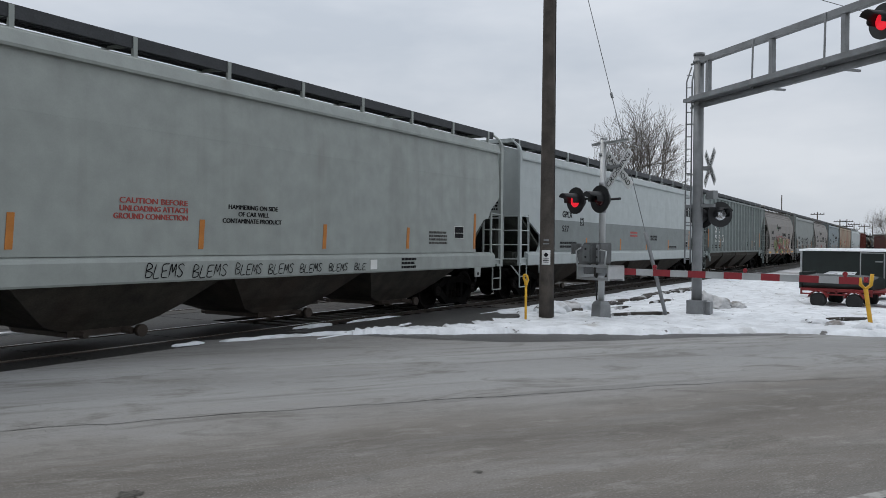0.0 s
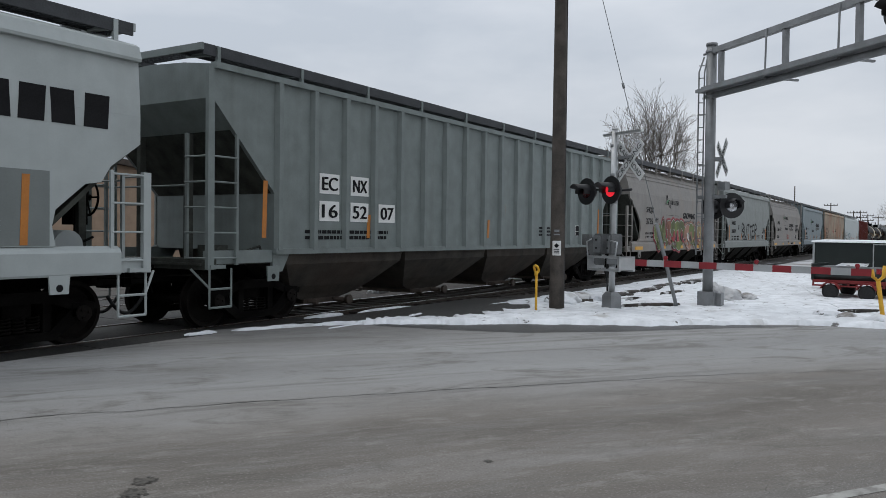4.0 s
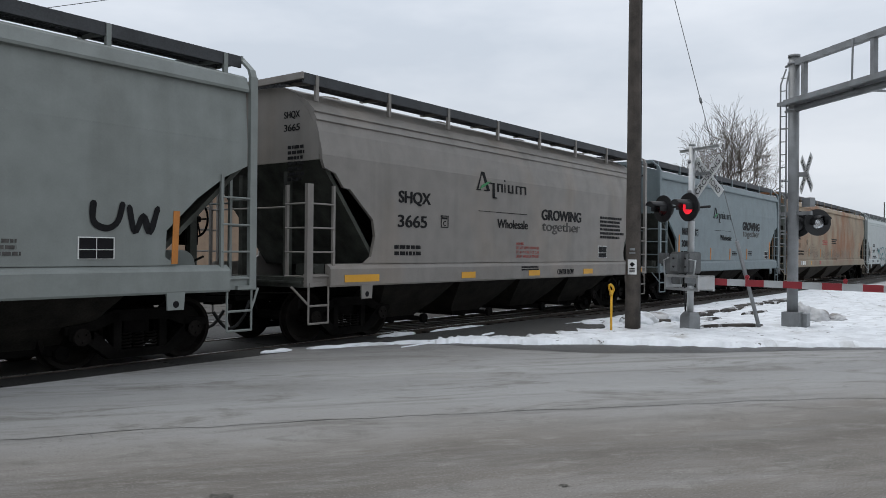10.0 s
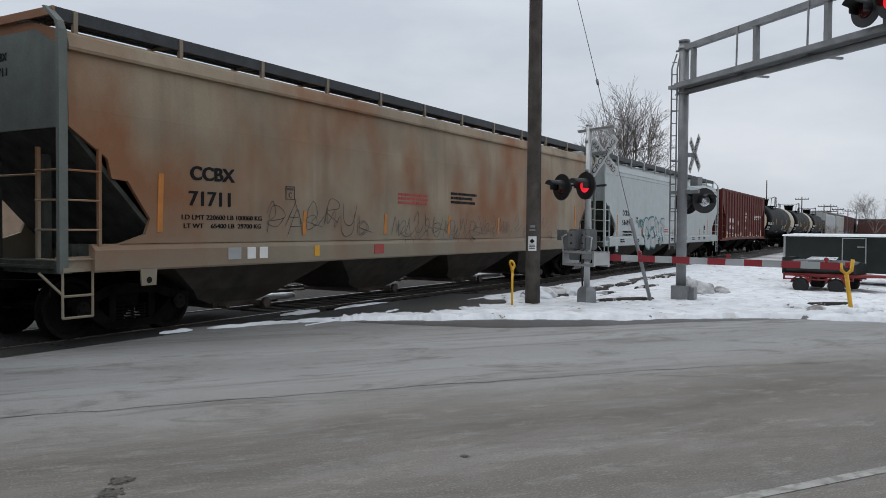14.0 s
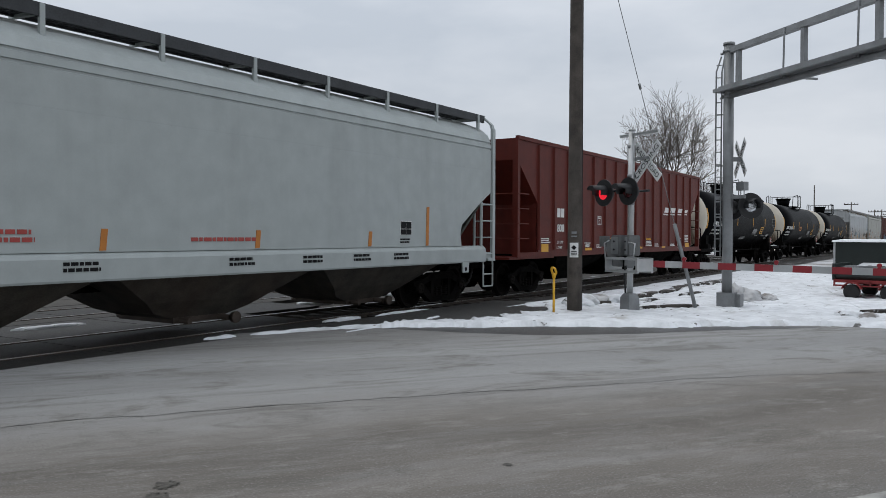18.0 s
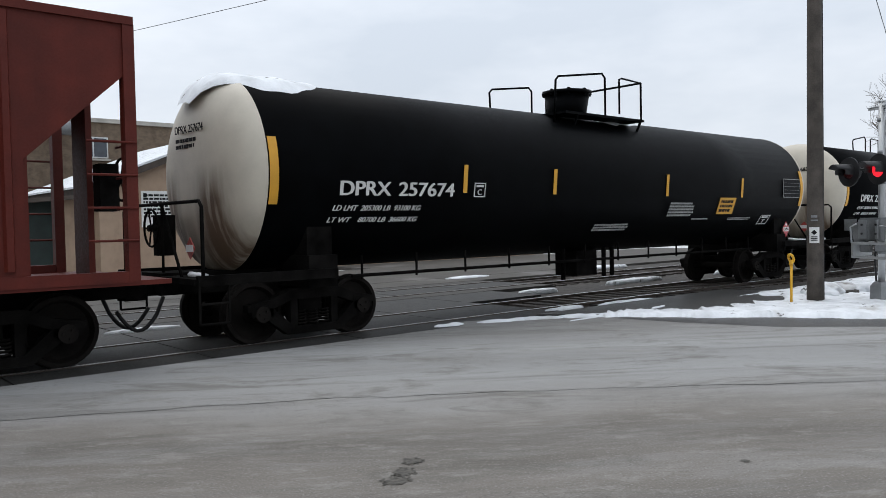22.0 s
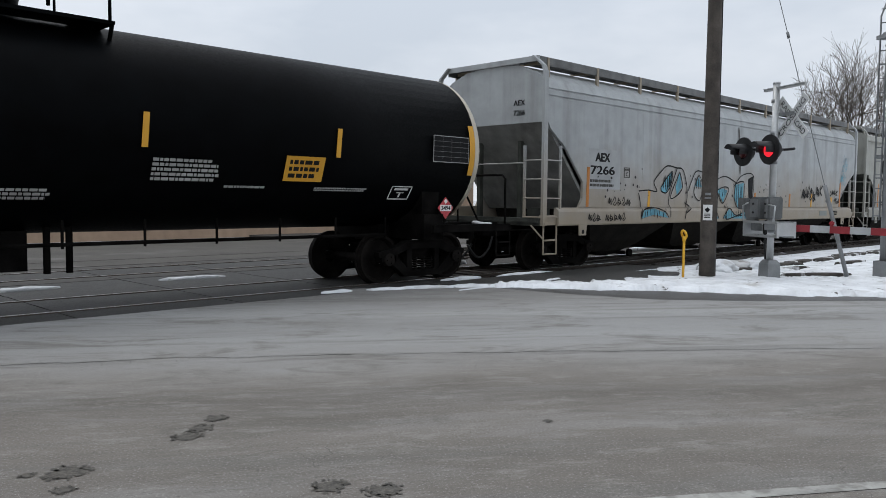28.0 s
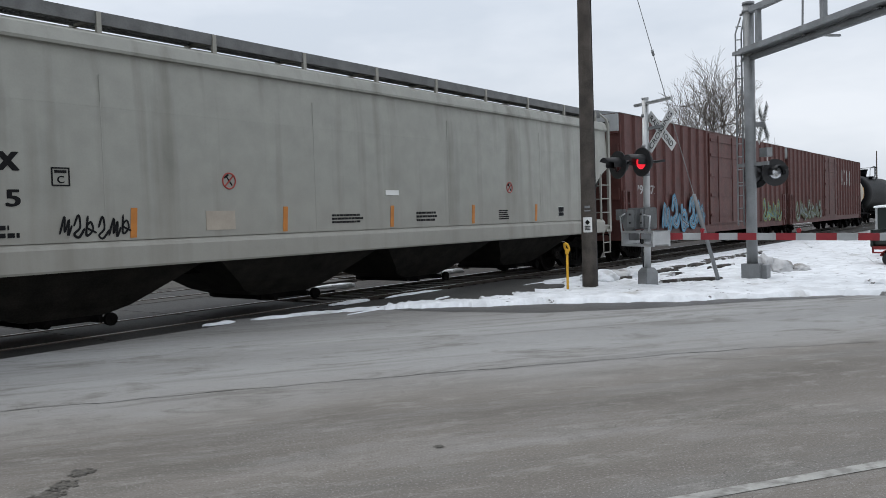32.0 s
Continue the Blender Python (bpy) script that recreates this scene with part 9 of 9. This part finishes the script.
    # slanted underlined emblem
    for x0, x1, z0, z1 in ((4.30, 4.80, 2.62, 2.82), (5.08, 5.66, 2.64, 2.83), (6.10, 6.62, 2.66, 2.83), (7.04, 7.42, 2.68, 2.80)):
        board(x0, x1, z0, z1, wh, "emblem_block", 0.14)
        board(x0 - 0.12, x1 - 0.02, z0 - 0.10, z0 - 0.05, wh, "emblem_rule")
    # tank cars
    for i, num in ((10, "257674"), (11, "256683"), (12, "258062")):
        text, small, board, strip, service, frame_box = marks(C[i], "tank")
        text("DPRX", -6.75, -5.8, 2.19, 2.42, wh)
        text(num, -5.63, -4.45, 2.19, 2.42, wh)
        text("LD LMT  205300 LB  93100 KG", -6.85, -5.13, 1.96, 2.05, wh, 0.0, 0.25)
        text("LT WT    80700 LB  36600 KG", -6.9, -5.15, 1.78, 1.87, wh, 0.0, 0.25)
        for x in (-4.21, -1.87, 1.94, 5.25):
            strip(x, 2.26, 2.74, "yellow", 0.09)
        frame_box(-3.98, -3.71, 2.19, 2.44, wh)
        if i == 11:
            b = board(-1.46, -0.68, 2.12, 2.42, "orange", "placard")
            bars(b, -0.33, -0.1, 0.62, 0.2, 2, "ink", -0.006, 41)
        b = board(4.25, 5.0, 1.84, 2.26, "yellow", "placard")
        bars(b, -0.3, -0.17, 0.6, 0.34, 3, "ink", -0.006, 42)
        small(2.05, 3.15, 1.80, 2.16, 5, "fadewhite", 43)
        small(3.25, 4.05, 1.72, 1.78, 1, "fadewhite", 44)
        small(4.9, 6.2, 1.70, 1.78, 2, "fadewhite", 45)
        t = board(7.45, 8.4, 2.28, 2.78, "fadewhite", "data_table")
        for a in range(4):
            for b_ in range(5):
                plate(t, -0.35 + 0.233 * a, -0.19 + 0.095 * b_, 0.226, 0.089, "ink", -0.005, "cell")
        frame_box(6.6, 7.1, 1.55, 1.84, wh, "T")
        d = plate(C[i], 0, 0, 0.3, 0.3, "hazred", 0, "hazard_placard")
        d.matrix_basis = pose(7.95, -1.34, 1.42, 0, 45, 0)
        panel = plate(d, 0, 0, 0.30, 0.12, "placard", -0.007, "number_panel", 0.0, 0.004, -45)
        lettering(panel, "3494", -0.12, 0.0, 0.085, "ink", -0.006, 0.24)
        plate(d, -0.09, 0.09, 0.07, 0.07, "placard", -0.006, "flame_mark")
        plate(C[i], 7.95, 1.2, 0.06, 0.3, "dark", -1.32, "placard_holder")
        small(-0.4, 0.9, 1.52, 1.72, 3, "fadewhite", 47)
    # dirty white hopper
    band_part(C[13], "groove", -7.69, -6.37, 1.86, 2.79, "patch", "patch")
    text, small, board, strip, service, frame_box = marks(C[13], "groove")
    text("AEX", -7.42, -6.82, 2.50, 2.70, bold=0.006)
    text("7266", -7.60, -6.62, 2.20, 2.40, bold=0.006)
    small(-7.62, -6.6, 1.9, 2.1, 2, "fadedink", 51)
    strip(-7.72, 1.45, 2.36)
    strip(-5.04, 1.45, 1.88, "yellow")
    strip(-1.71, 1.45, 1.88, "yellow")
    for x in (1.2, 3.9):
        strip(x, 1.45, 1.88)
    strip(5.8, 1.45, 1.9, "yellow")
    strip(8.6, 1.45, 2.36)
    frame_box(-6.2, -5.95, 2.15, 2.4, "fadedink")
    spray_line(C[13], [(-5.54, 1.84), (-5.07, 1.87), (-4.66, 1.85), (-4.81, 2.08), (-4.49, 2.34), (-4.16, 2.51), (-3.69, 2.48), (-3.33, 2.43), (-3.11, 2.02), (-3.07, 1.71), (-3.17, 1.41), (-3.27, 1.12)], 0.036, "ink", "groove")
    spray_line(C[13], [(-5.46, 1.14), (-5.36, 1.37), (-4.86, 1.43), (-4.32, 1.32), (-4.11, 1.15)], 0.036, "ink", "groove")
    spray_line(C[13], [(-5.54, 1.8), (-5.44, 1.51), (-5.49, 1.18)], 0.036, "ink", "groove")
    spray_line(C[13], [(-4.46, 1.95), (-4.17, 2.21), (-3.88, 2.37), (-3.96, 2.04), (-4.18, 1.82), (-4.42, 1.85), (-4.46, 1.95)], 0.036, "ink", "groove")
    spray_line(C[13], [(-3.65, 2.46), (-3.83, 2.15), (-4.04, 1.71), (-4.03, 1.17)], 0.036, "ink", "groove")
    spray_line(C[13], [(-3.5, 2.38), (-3.34, 1.98), (-3.62, 1.75), (-3.97, 1.71), (-3.5, 2.38)], 0.036, "ink", "groove")
    spray_line(C[13], [(-3.02, 1.87), (-2.82, 2.18), (-2.56, 2.43), (-2.04, 2.33), (-1.78, 1.88), (-1.63, 1.3), (-2.07, 1.13)], 0.036, "ink", "groove")
    spray_line(C[13], [(-2.67, 1.99), (-2.43, 2.31), (-2.21, 2.0), (-2.36, 1.62), (-2.68, 1.79), (-2.67, 1.99)], 0.036, "ink", "groove")
    spray_line(C[13], [(-1.61, 1.89), (-1.44, 2.18), (-0.84, 2.33), (-0.15, 2.17)], 0.036, "ink", "groove")
    spray_line(C[13], [(-1.35, 1.93), (-0.85, 2.03), (-0.6, 1.94), (-0.98, 1.55), (-1.35, 1.93)], 0.036, "ink", "groove")
    spray_line(C[13], [(-0.28, 2.04), (0.26, 2.39), (1.04, 2.4), (0.99, 1.63), (0.66, 1.26), (-0.16, 1.18), (-0.87, 1.11), (-0.67, 1.55)], 0.036, "ink", "groove")
    spray_line(C[13], [(-0.15, 2.13), (0.39, 2.19), (0.38, 1.63), (0.04, 1.4), (-0.22, 1.72), (-0.15, 2.13)], 0.036, "ink", "groove")
    spray_line(C[13], [(-3.21, 1.56), (-2.93, 1.44), (-3.17, 1.29)], 0.036, "ink", "groove")
    spray_line(C[13], [(-2.02, 1.14), (-1.62, 1.43), (-1.29, 1.11)], 0.036, "ink", "groove")
    spray_line(C[13], [(-1.05, 1.1), (-0.67, 1.41), (-0.16, 1.2), (0.88, 1.44), (0.95, 1.08)], 0.036, "ink", "groove")
    spray_fill(C[13], [(-4.46, 1.95), (-4.17, 2.21), (-3.88, 2.37), (-3.96, 2.04), (-4.18, 1.82), (-4.42, 1.85)], "cyanspray", "groove")
    spray_fill(C[13], [(-3.5, 2.35), (-3.36, 1.98), (-3.62, 1.77), (-3.7, 1.97)], "cyanspray", "groove")
    spray_fill(C[13], [(-2.65, 2.01), (-2.43, 2.27), (-2.24, 2.0)], "cyanspray", "groove")
    spray_fill(C[13], [(-1.35, 1.95), (-0.91, 1.98), (-0.67, 1.92), (-0.94, 1.58)], "cyanspray", "groove")
    spray_fill(C[13], [(-0.15, 2.1), (0.39, 2.17), (0.36, 1.63), (0.04, 1.43), (-0.2, 1.72)], "cyanspray", "groove")
    spray_fill(C[13], [(-5.46, 1.16), (-5.34, 1.36), (-4.86, 1.41), (-4.33, 1.3), (-4.15, 1.16), (-4.87, 1.25)], "cyanspray", "groove")
    spray_fill(C[13], [(-2.02, 1.14), (-1.62, 1.4), (-1.31, 1.11)], "cyanspray", "groove")
    spray_fill(C[13], [(-1.02, 1.12), (-0.67, 1.39), (-0.16, 1.18), (0.84, 1.39), (0.89, 1.09)], "cyanspray", "groove")
    spray_fill(C[13], [(0.7, 2.29), (1.06, 2.4), (0.99, 1.58), (0.78, 1.58)], "ink", "groove")
    spray_fill(C[13], [(-4.04, 2.25), (-3.88, 2.37), (-3.96, 2.04), (-4.22, 1.82)], "ink", "groove")
    rnd = random.Random(8)
    for x0, x1, z0, z1, n in ((-5.4, -4.2, 1.18, 1.38, 8), (-0.9, 0.8, 1.12, 1.36, 11), (-1.9, -1.4, 1.13, 1.33, 4), (-4.4, -3.95, 1.9, 2.25, 4), (-2.6, -2.3, 1.95, 2.22, 3), (-0.1, 0.35, 1.55, 2.1, 4), (-1.25, -0.75, 1.75, 1.97, 3)):
        for k in range(n):
            x = x0 + (x1 - x0) * (k + 0.5) / n
            spray_line(C[13], [(x, z0 + rnd.uniform(-0.03, 0.03)), (x + rnd.uniform(-0.05, 0.05), z1 + rnd.uniform(-0.05, 0.05))], 0.03, "ink", "groove")
    for k in range(70):
        # flaking spots where the paint has let go
        x, z = rnd.choice((-6.3, -5.6, -3.1, -0.3, 1.6, 2.6, 5.2)) + rnd.gauss(0, 0.55), 1.95 + rnd.gauss(0, 0.22)
        r = rnd.uniform(0.012, 0.04)
        spray_fill(C[13], [(x + r * rnd.uniform(0.6, 1.3) * math.cos(a * 1.05), min(2.9, max(1.47, z)) + r * rnd.uniform(0.6, 1.3) * math.sin(a * 1.05)) for a in range(6)], "darkspray", "groove")
    spray_line(C[13], [(-0.06, 3.79), (0.07, 3.18), (0.12, 2.41)], 0.09, "fadedink", "groove")
    tag_writing(C[13], "/~% /%%/~", -7.8, -6.2, 1.12, 1.3, 0.05, [("ink", 0.028, 0.004)], "groove", 5, 0.2)
    tag_writing(C[13], "/~%~/", -6.9, -5.9, 1.48, 1.68, 0.05, [("ink", 0.024, 0.004)], "groove", 6, 0.2)
    tag_writing(C[13], "/W~%/K", 4.9, 6.85, 1.74, 2.12, 0.05, [("ink", 0.06, 0.004)], "groove", 16, 0.25, 0.3)
    tag_writing(C[13], "~/%", 5.3, 6.5, 1.80, 2.18, 0.05, [("fadedink", 0.03, 0.005)], "groove", 17, 0.3, 0.3)
    tag_writing(C[13], "U/%K", 7.55, 8.35, 1.88, 2.08, 0.05, [("ink", 0.042, 0.004)], "groove", 18, 0.5, 0.2)
    board(8.06, 8.52, 1.66, 1.84, "patch", "sprayed_patch")
    tag_writing(C[13], "/~%", 8.0, 8.52, 1.60, 1.82, 0.05, [("ink", 0.03, 0.007)], "groove", 19, 0.4, 0.2)
    tag_writing(C[13], "OMRBS", 8.5, 9.15, 2.28, 2.62, 0.05, [("cyanspray", 0.022, 0.004)], "groove", 20, 0.3, 0.2)
    tag_writing(C[13], "S~RZ%", 8.7, 9.3, 2.78, 3.05, 0.05, [("cyanspray", 0.02, 0.004)], "groove", 21, 0.4, 0.2)
    tag_writing(C[13], "~/%Z", 8.8, 9.35, 3.06, 3.34, 0.05, [("palespray", 0.02, 0.004)], "groove", 22, 0.4, 0.2)
    service(7.17, 7.6, 1.6, 1.82)
    board(7.68, 7.84, 1.62, 1.8, "yellow", "inspection_plate")
    small(7.75, 8.25, 1.14, 1.32, 3, "ink", 53)
    board(7.58, 7.70, 1.24, 1.33, "inkred", "stencil_patch")
    board(6.45, 7.15, 1.14, 1.31, "midgrey", "paint_patch")
    # streaked grey hopper
    text, small, board, strip, service, frame_box = marks(C[14], "eave")
    text("CRDX", -7.72, -6.82, 2.39, 2.61, bold=0.014)
    text("15815", -7.78, -6.83, 1.92, 2.14, bold=0.014)
    small(-7.8, -6.8, 1.5, 1.7, 2, "ink", 55)
    frame_box(-6.41, -6.16, 2.19, 2.44)
    strip(-8.15, 1.45, 2.39)
    for x in (-5.26, -2.38, 0.46, 3.34, 6.2):
        strip(x, 1.46, 1.89)
    tag_writing(C[14], "/~%~/%", -6.36, -5.3, 1.50, 1.80, 0.05, [("ink", 0.035, 0.004)], "eave", 5, 0.15, 0.15)
    b = board(-4.0, -3.44, 1.53, 1.83, "patchtan", "warning_panel")
    text("WARNING", -3.9, -3.54, 1.75, 1.81)
    small(-3.95, -3.5, 1.55, 1.72, 3, "ink", 56)
    for x in (-3.53, 4.95):
        wall = wall_of("eave")
        y, tilt = wall(2.31)
        bm = bmesh.new()
        ring = [Vector((0.125 * math.cos(2 * math.pi * k / 24), 0, 0.125 * math.sin(2 * math.pi * k / 24))) for k in range(25)]
        add_pipe(bm, ring, 0.013, 5)
        add_tube(bm, (-0.085, 0, -0.085), (0.085, 0, 0.085), 0.012, 5)
        s = part("prohibition_sign", bm, M["inkred"], C[14])
        s.matrix_basis = pose(x, y, 2.31, tilt, 0, 0)
        bm = bmesh.new()
        add_tube(bm, (0.06, 0.004, -0.07), (-0.05, 0.004, 0.07), 0.012, 5)
        add_tube(bm, (-0.09, 0.004, 0.05), (-0.01, 0.004, 0.10), 0.016, 5)
        part("hammer_mark", bm, M["ink"], s)
    small(-1.23, -0.3, 1.56, 1.75, 3, "ink", 57)
    small(1.26, 1.98, 1.54, 1.77, 3, "ink", 58)
    small(4.44, 4.91, 1.52, 1.77, 5, "ink", 59)
    board(0.3, 0.7, 2.1, 2.2, "placard")
    service(7.4, 7.7, 1.56, 1.82)
    # boxcars
    text, small, board, strip, service, frame_box = marks(C[15], "box")
    text("793872", -8.6, -6.8, 2.2, 2.5, "fadewhite")
    tag_writing(C[15], "/~%~/", -6.6, -2.3, 1.0, 2.0, 0.3, [("bluespray", 0.30, 0.09), ("greyblue", 0.10, 0.094), ("darkspray", 0.04, 0.097)], "box", 4, 0.0, 0.15)
    tag_writing(C[15], "~%/~", 5.9, 9.3, 1.0, 1.9, 0.3, [("greenspray", 0.26, 0.09), ("bluespray", 0.09, 0.094), ("darkspray", 0.04, 0.097)], "box", 6, 0.0, 0.15)
    small(-1.4, -0.3, 3.6, 4.2, 4, "fadewhite", 61)
    small(0.2, 1.2, 2.0, 2.8, 4, "fadewhite", 62)
    board(7.0, 7.25, 3.2, 4.1, "fadewhite", "emblem_block")
    board(7.0, 7.9, 3.2, 3.4, "fadewhite", "emblem_block")
    text, small, board, strip, service, frame_box = marks(C[16], "box")
    tag_writing(C[16], "~/%~%/~", -9.0, -2.5, 1.0, 1.9, 0.3, [("olive", 0.28, 0.09), ("greyblue", 0.10, 0.094), ("darkspray", 0.04, 0.097)], "box", 4, 0.0, 0.15)
    for x0, x1, z0, z1 in ((4.0, 4.3, 3.0, 4.0), (4.0, 5.0, 3.0, 3.2), (4.0, 5.0, 3.8, 4.0), (5.6, 5.9, 3.0, 4.0), (6.7, 7.0, 3.0, 4.0)):
        board(x0, x1, z0, z1, "fadewhite", "emblem_block")
    small(-1.4, 0.3, 3.0, 4.0, 4, "fadewhite", 63)


def number_ends():
    """Numbers on the ends that face along the track."""
    for i, num in ((10, "257674"), (11, "256683"), (12, "258062")):
        x = -(car_length(i) / 2 - 0.90)
        lettering(CARS[i][0], "DPRX " + num, x, 3.22, 0.12, "ink", 0.30, 0.85, rz=-86)
        bars(CARS[i][0], x, 2.92, 0.7, 0.18, 2, "ink", 0.28, 88 + i, rz=-86)
    for i, words, top, y, size, wide in ((1, "GPLX 527", 3.62, -0.45, 0.16, 0.5), (3, "SHQX 3735", 3.86, -0.75, 0.15, 0.5), (4, "NAHX 20659", 4.05, -0.60, 0.17, 0.52), (5, "SHQX 3665", 3.86, -0.75, 0.15, 0.5), (6, "NAHX 200840", 4.02, -0.40, 0.13, 0.95), (7, "CCBX 71711", 3.95, 0.1, 0.15, 0.5), (8, "CCBX 58699", 3.25, -0.45, 0.13, 0.45), (13, "AEX 7266", 3.55, -0.75, 0.15, 0.4), (14, "CRDX 15815", 3.95, -0.50, 0.16, 0.55)):
        owner = CARS[i][0]
        x = -(car_length(i) / 2 - (0.89 if i in (3, 5) else 0.70)) - 0.018
        rows = [words] if i == 6 else words.split()
        for k, w in enumerate(rows):
            lettering(owner, w, x, top + 0.18 - 0.22 * k, size * 0.82, "ink", y + 0.1, wide * 0.8, rz=-90)
        if i not in (7, 13, 8):
            bars(owner, x, top - 0.22 * len(rows) - 0.56, 0.45, 0.66, 7, "ink", y, 70 + i, rz=-90)


M["fadewhite"] = material("faded_white_print", (0.36, 0.36, 0.35), 0.7, vary=0.2)
M["hazred"] = material("hazard_red", (0.45, 0.04, 0.05), 0.5, vary=0.1)
known = {ob.name for ob in bpy.data.objects}
mark_train()
for (owner, mid), mark_mid in zip(CARS, MARK_MID):
    for ob in owner.children:
        if ob.name not in known:
            ob.matrix_basis = pose(mark_mid - mid, 0, 0) @ ob.matrix_basis
number_ends()


# ---- things that move ----
def travelled(t):
    """Metres that the train has rolled by t seconds."""
    u = t / 32
    return 272.925 * u - 4.362 * u ** 2 - 10.0737 * u ** 3 + 6.0402 * u ** 4


def turned_by(t):
    """Degrees that the wheels have turned by t seconds."""
    return math.degrees(travelled(t) / 0.463)


BEAT, FIRST = 0.598, 0.385


def motions():
    times = [float(t) for t in range(0, 33, 2)]
    turn = math.degrees(math.atan(TRACK_SLOPE))
    for car, u in CARS:
        walk(car, [(t, pose(u - travelled(t), track_y(u - travelled(t)), 0.004, 0, 0, turn)) for t in times])
    spins = [k / 15 for k in range(481)]
    for w, x in WHEELSETS:
        walk(w, [(t, pose(x, 0, 0.46, 0, -(turned_by(t) % 360), 0)) for t in spins])
    # the lit lens swings from one head of a pair to the other
    for lens, a, b in FLASHING:
        rows = [(0.0, pose(*a))]
        at, k = FIRST, 0
        while at < 31.9:
            p, q = (a, b) if k % 2 == 0 else (b, a)
            rows += [(at - 1 / 60, pose(*p)), (at + 1 / 60, pose(*q))]
            at += BEAT
            k += 1
        rows.append((32.0, pose(*(b if k % 2 else a))))
        walk(lens, rows)


motions()
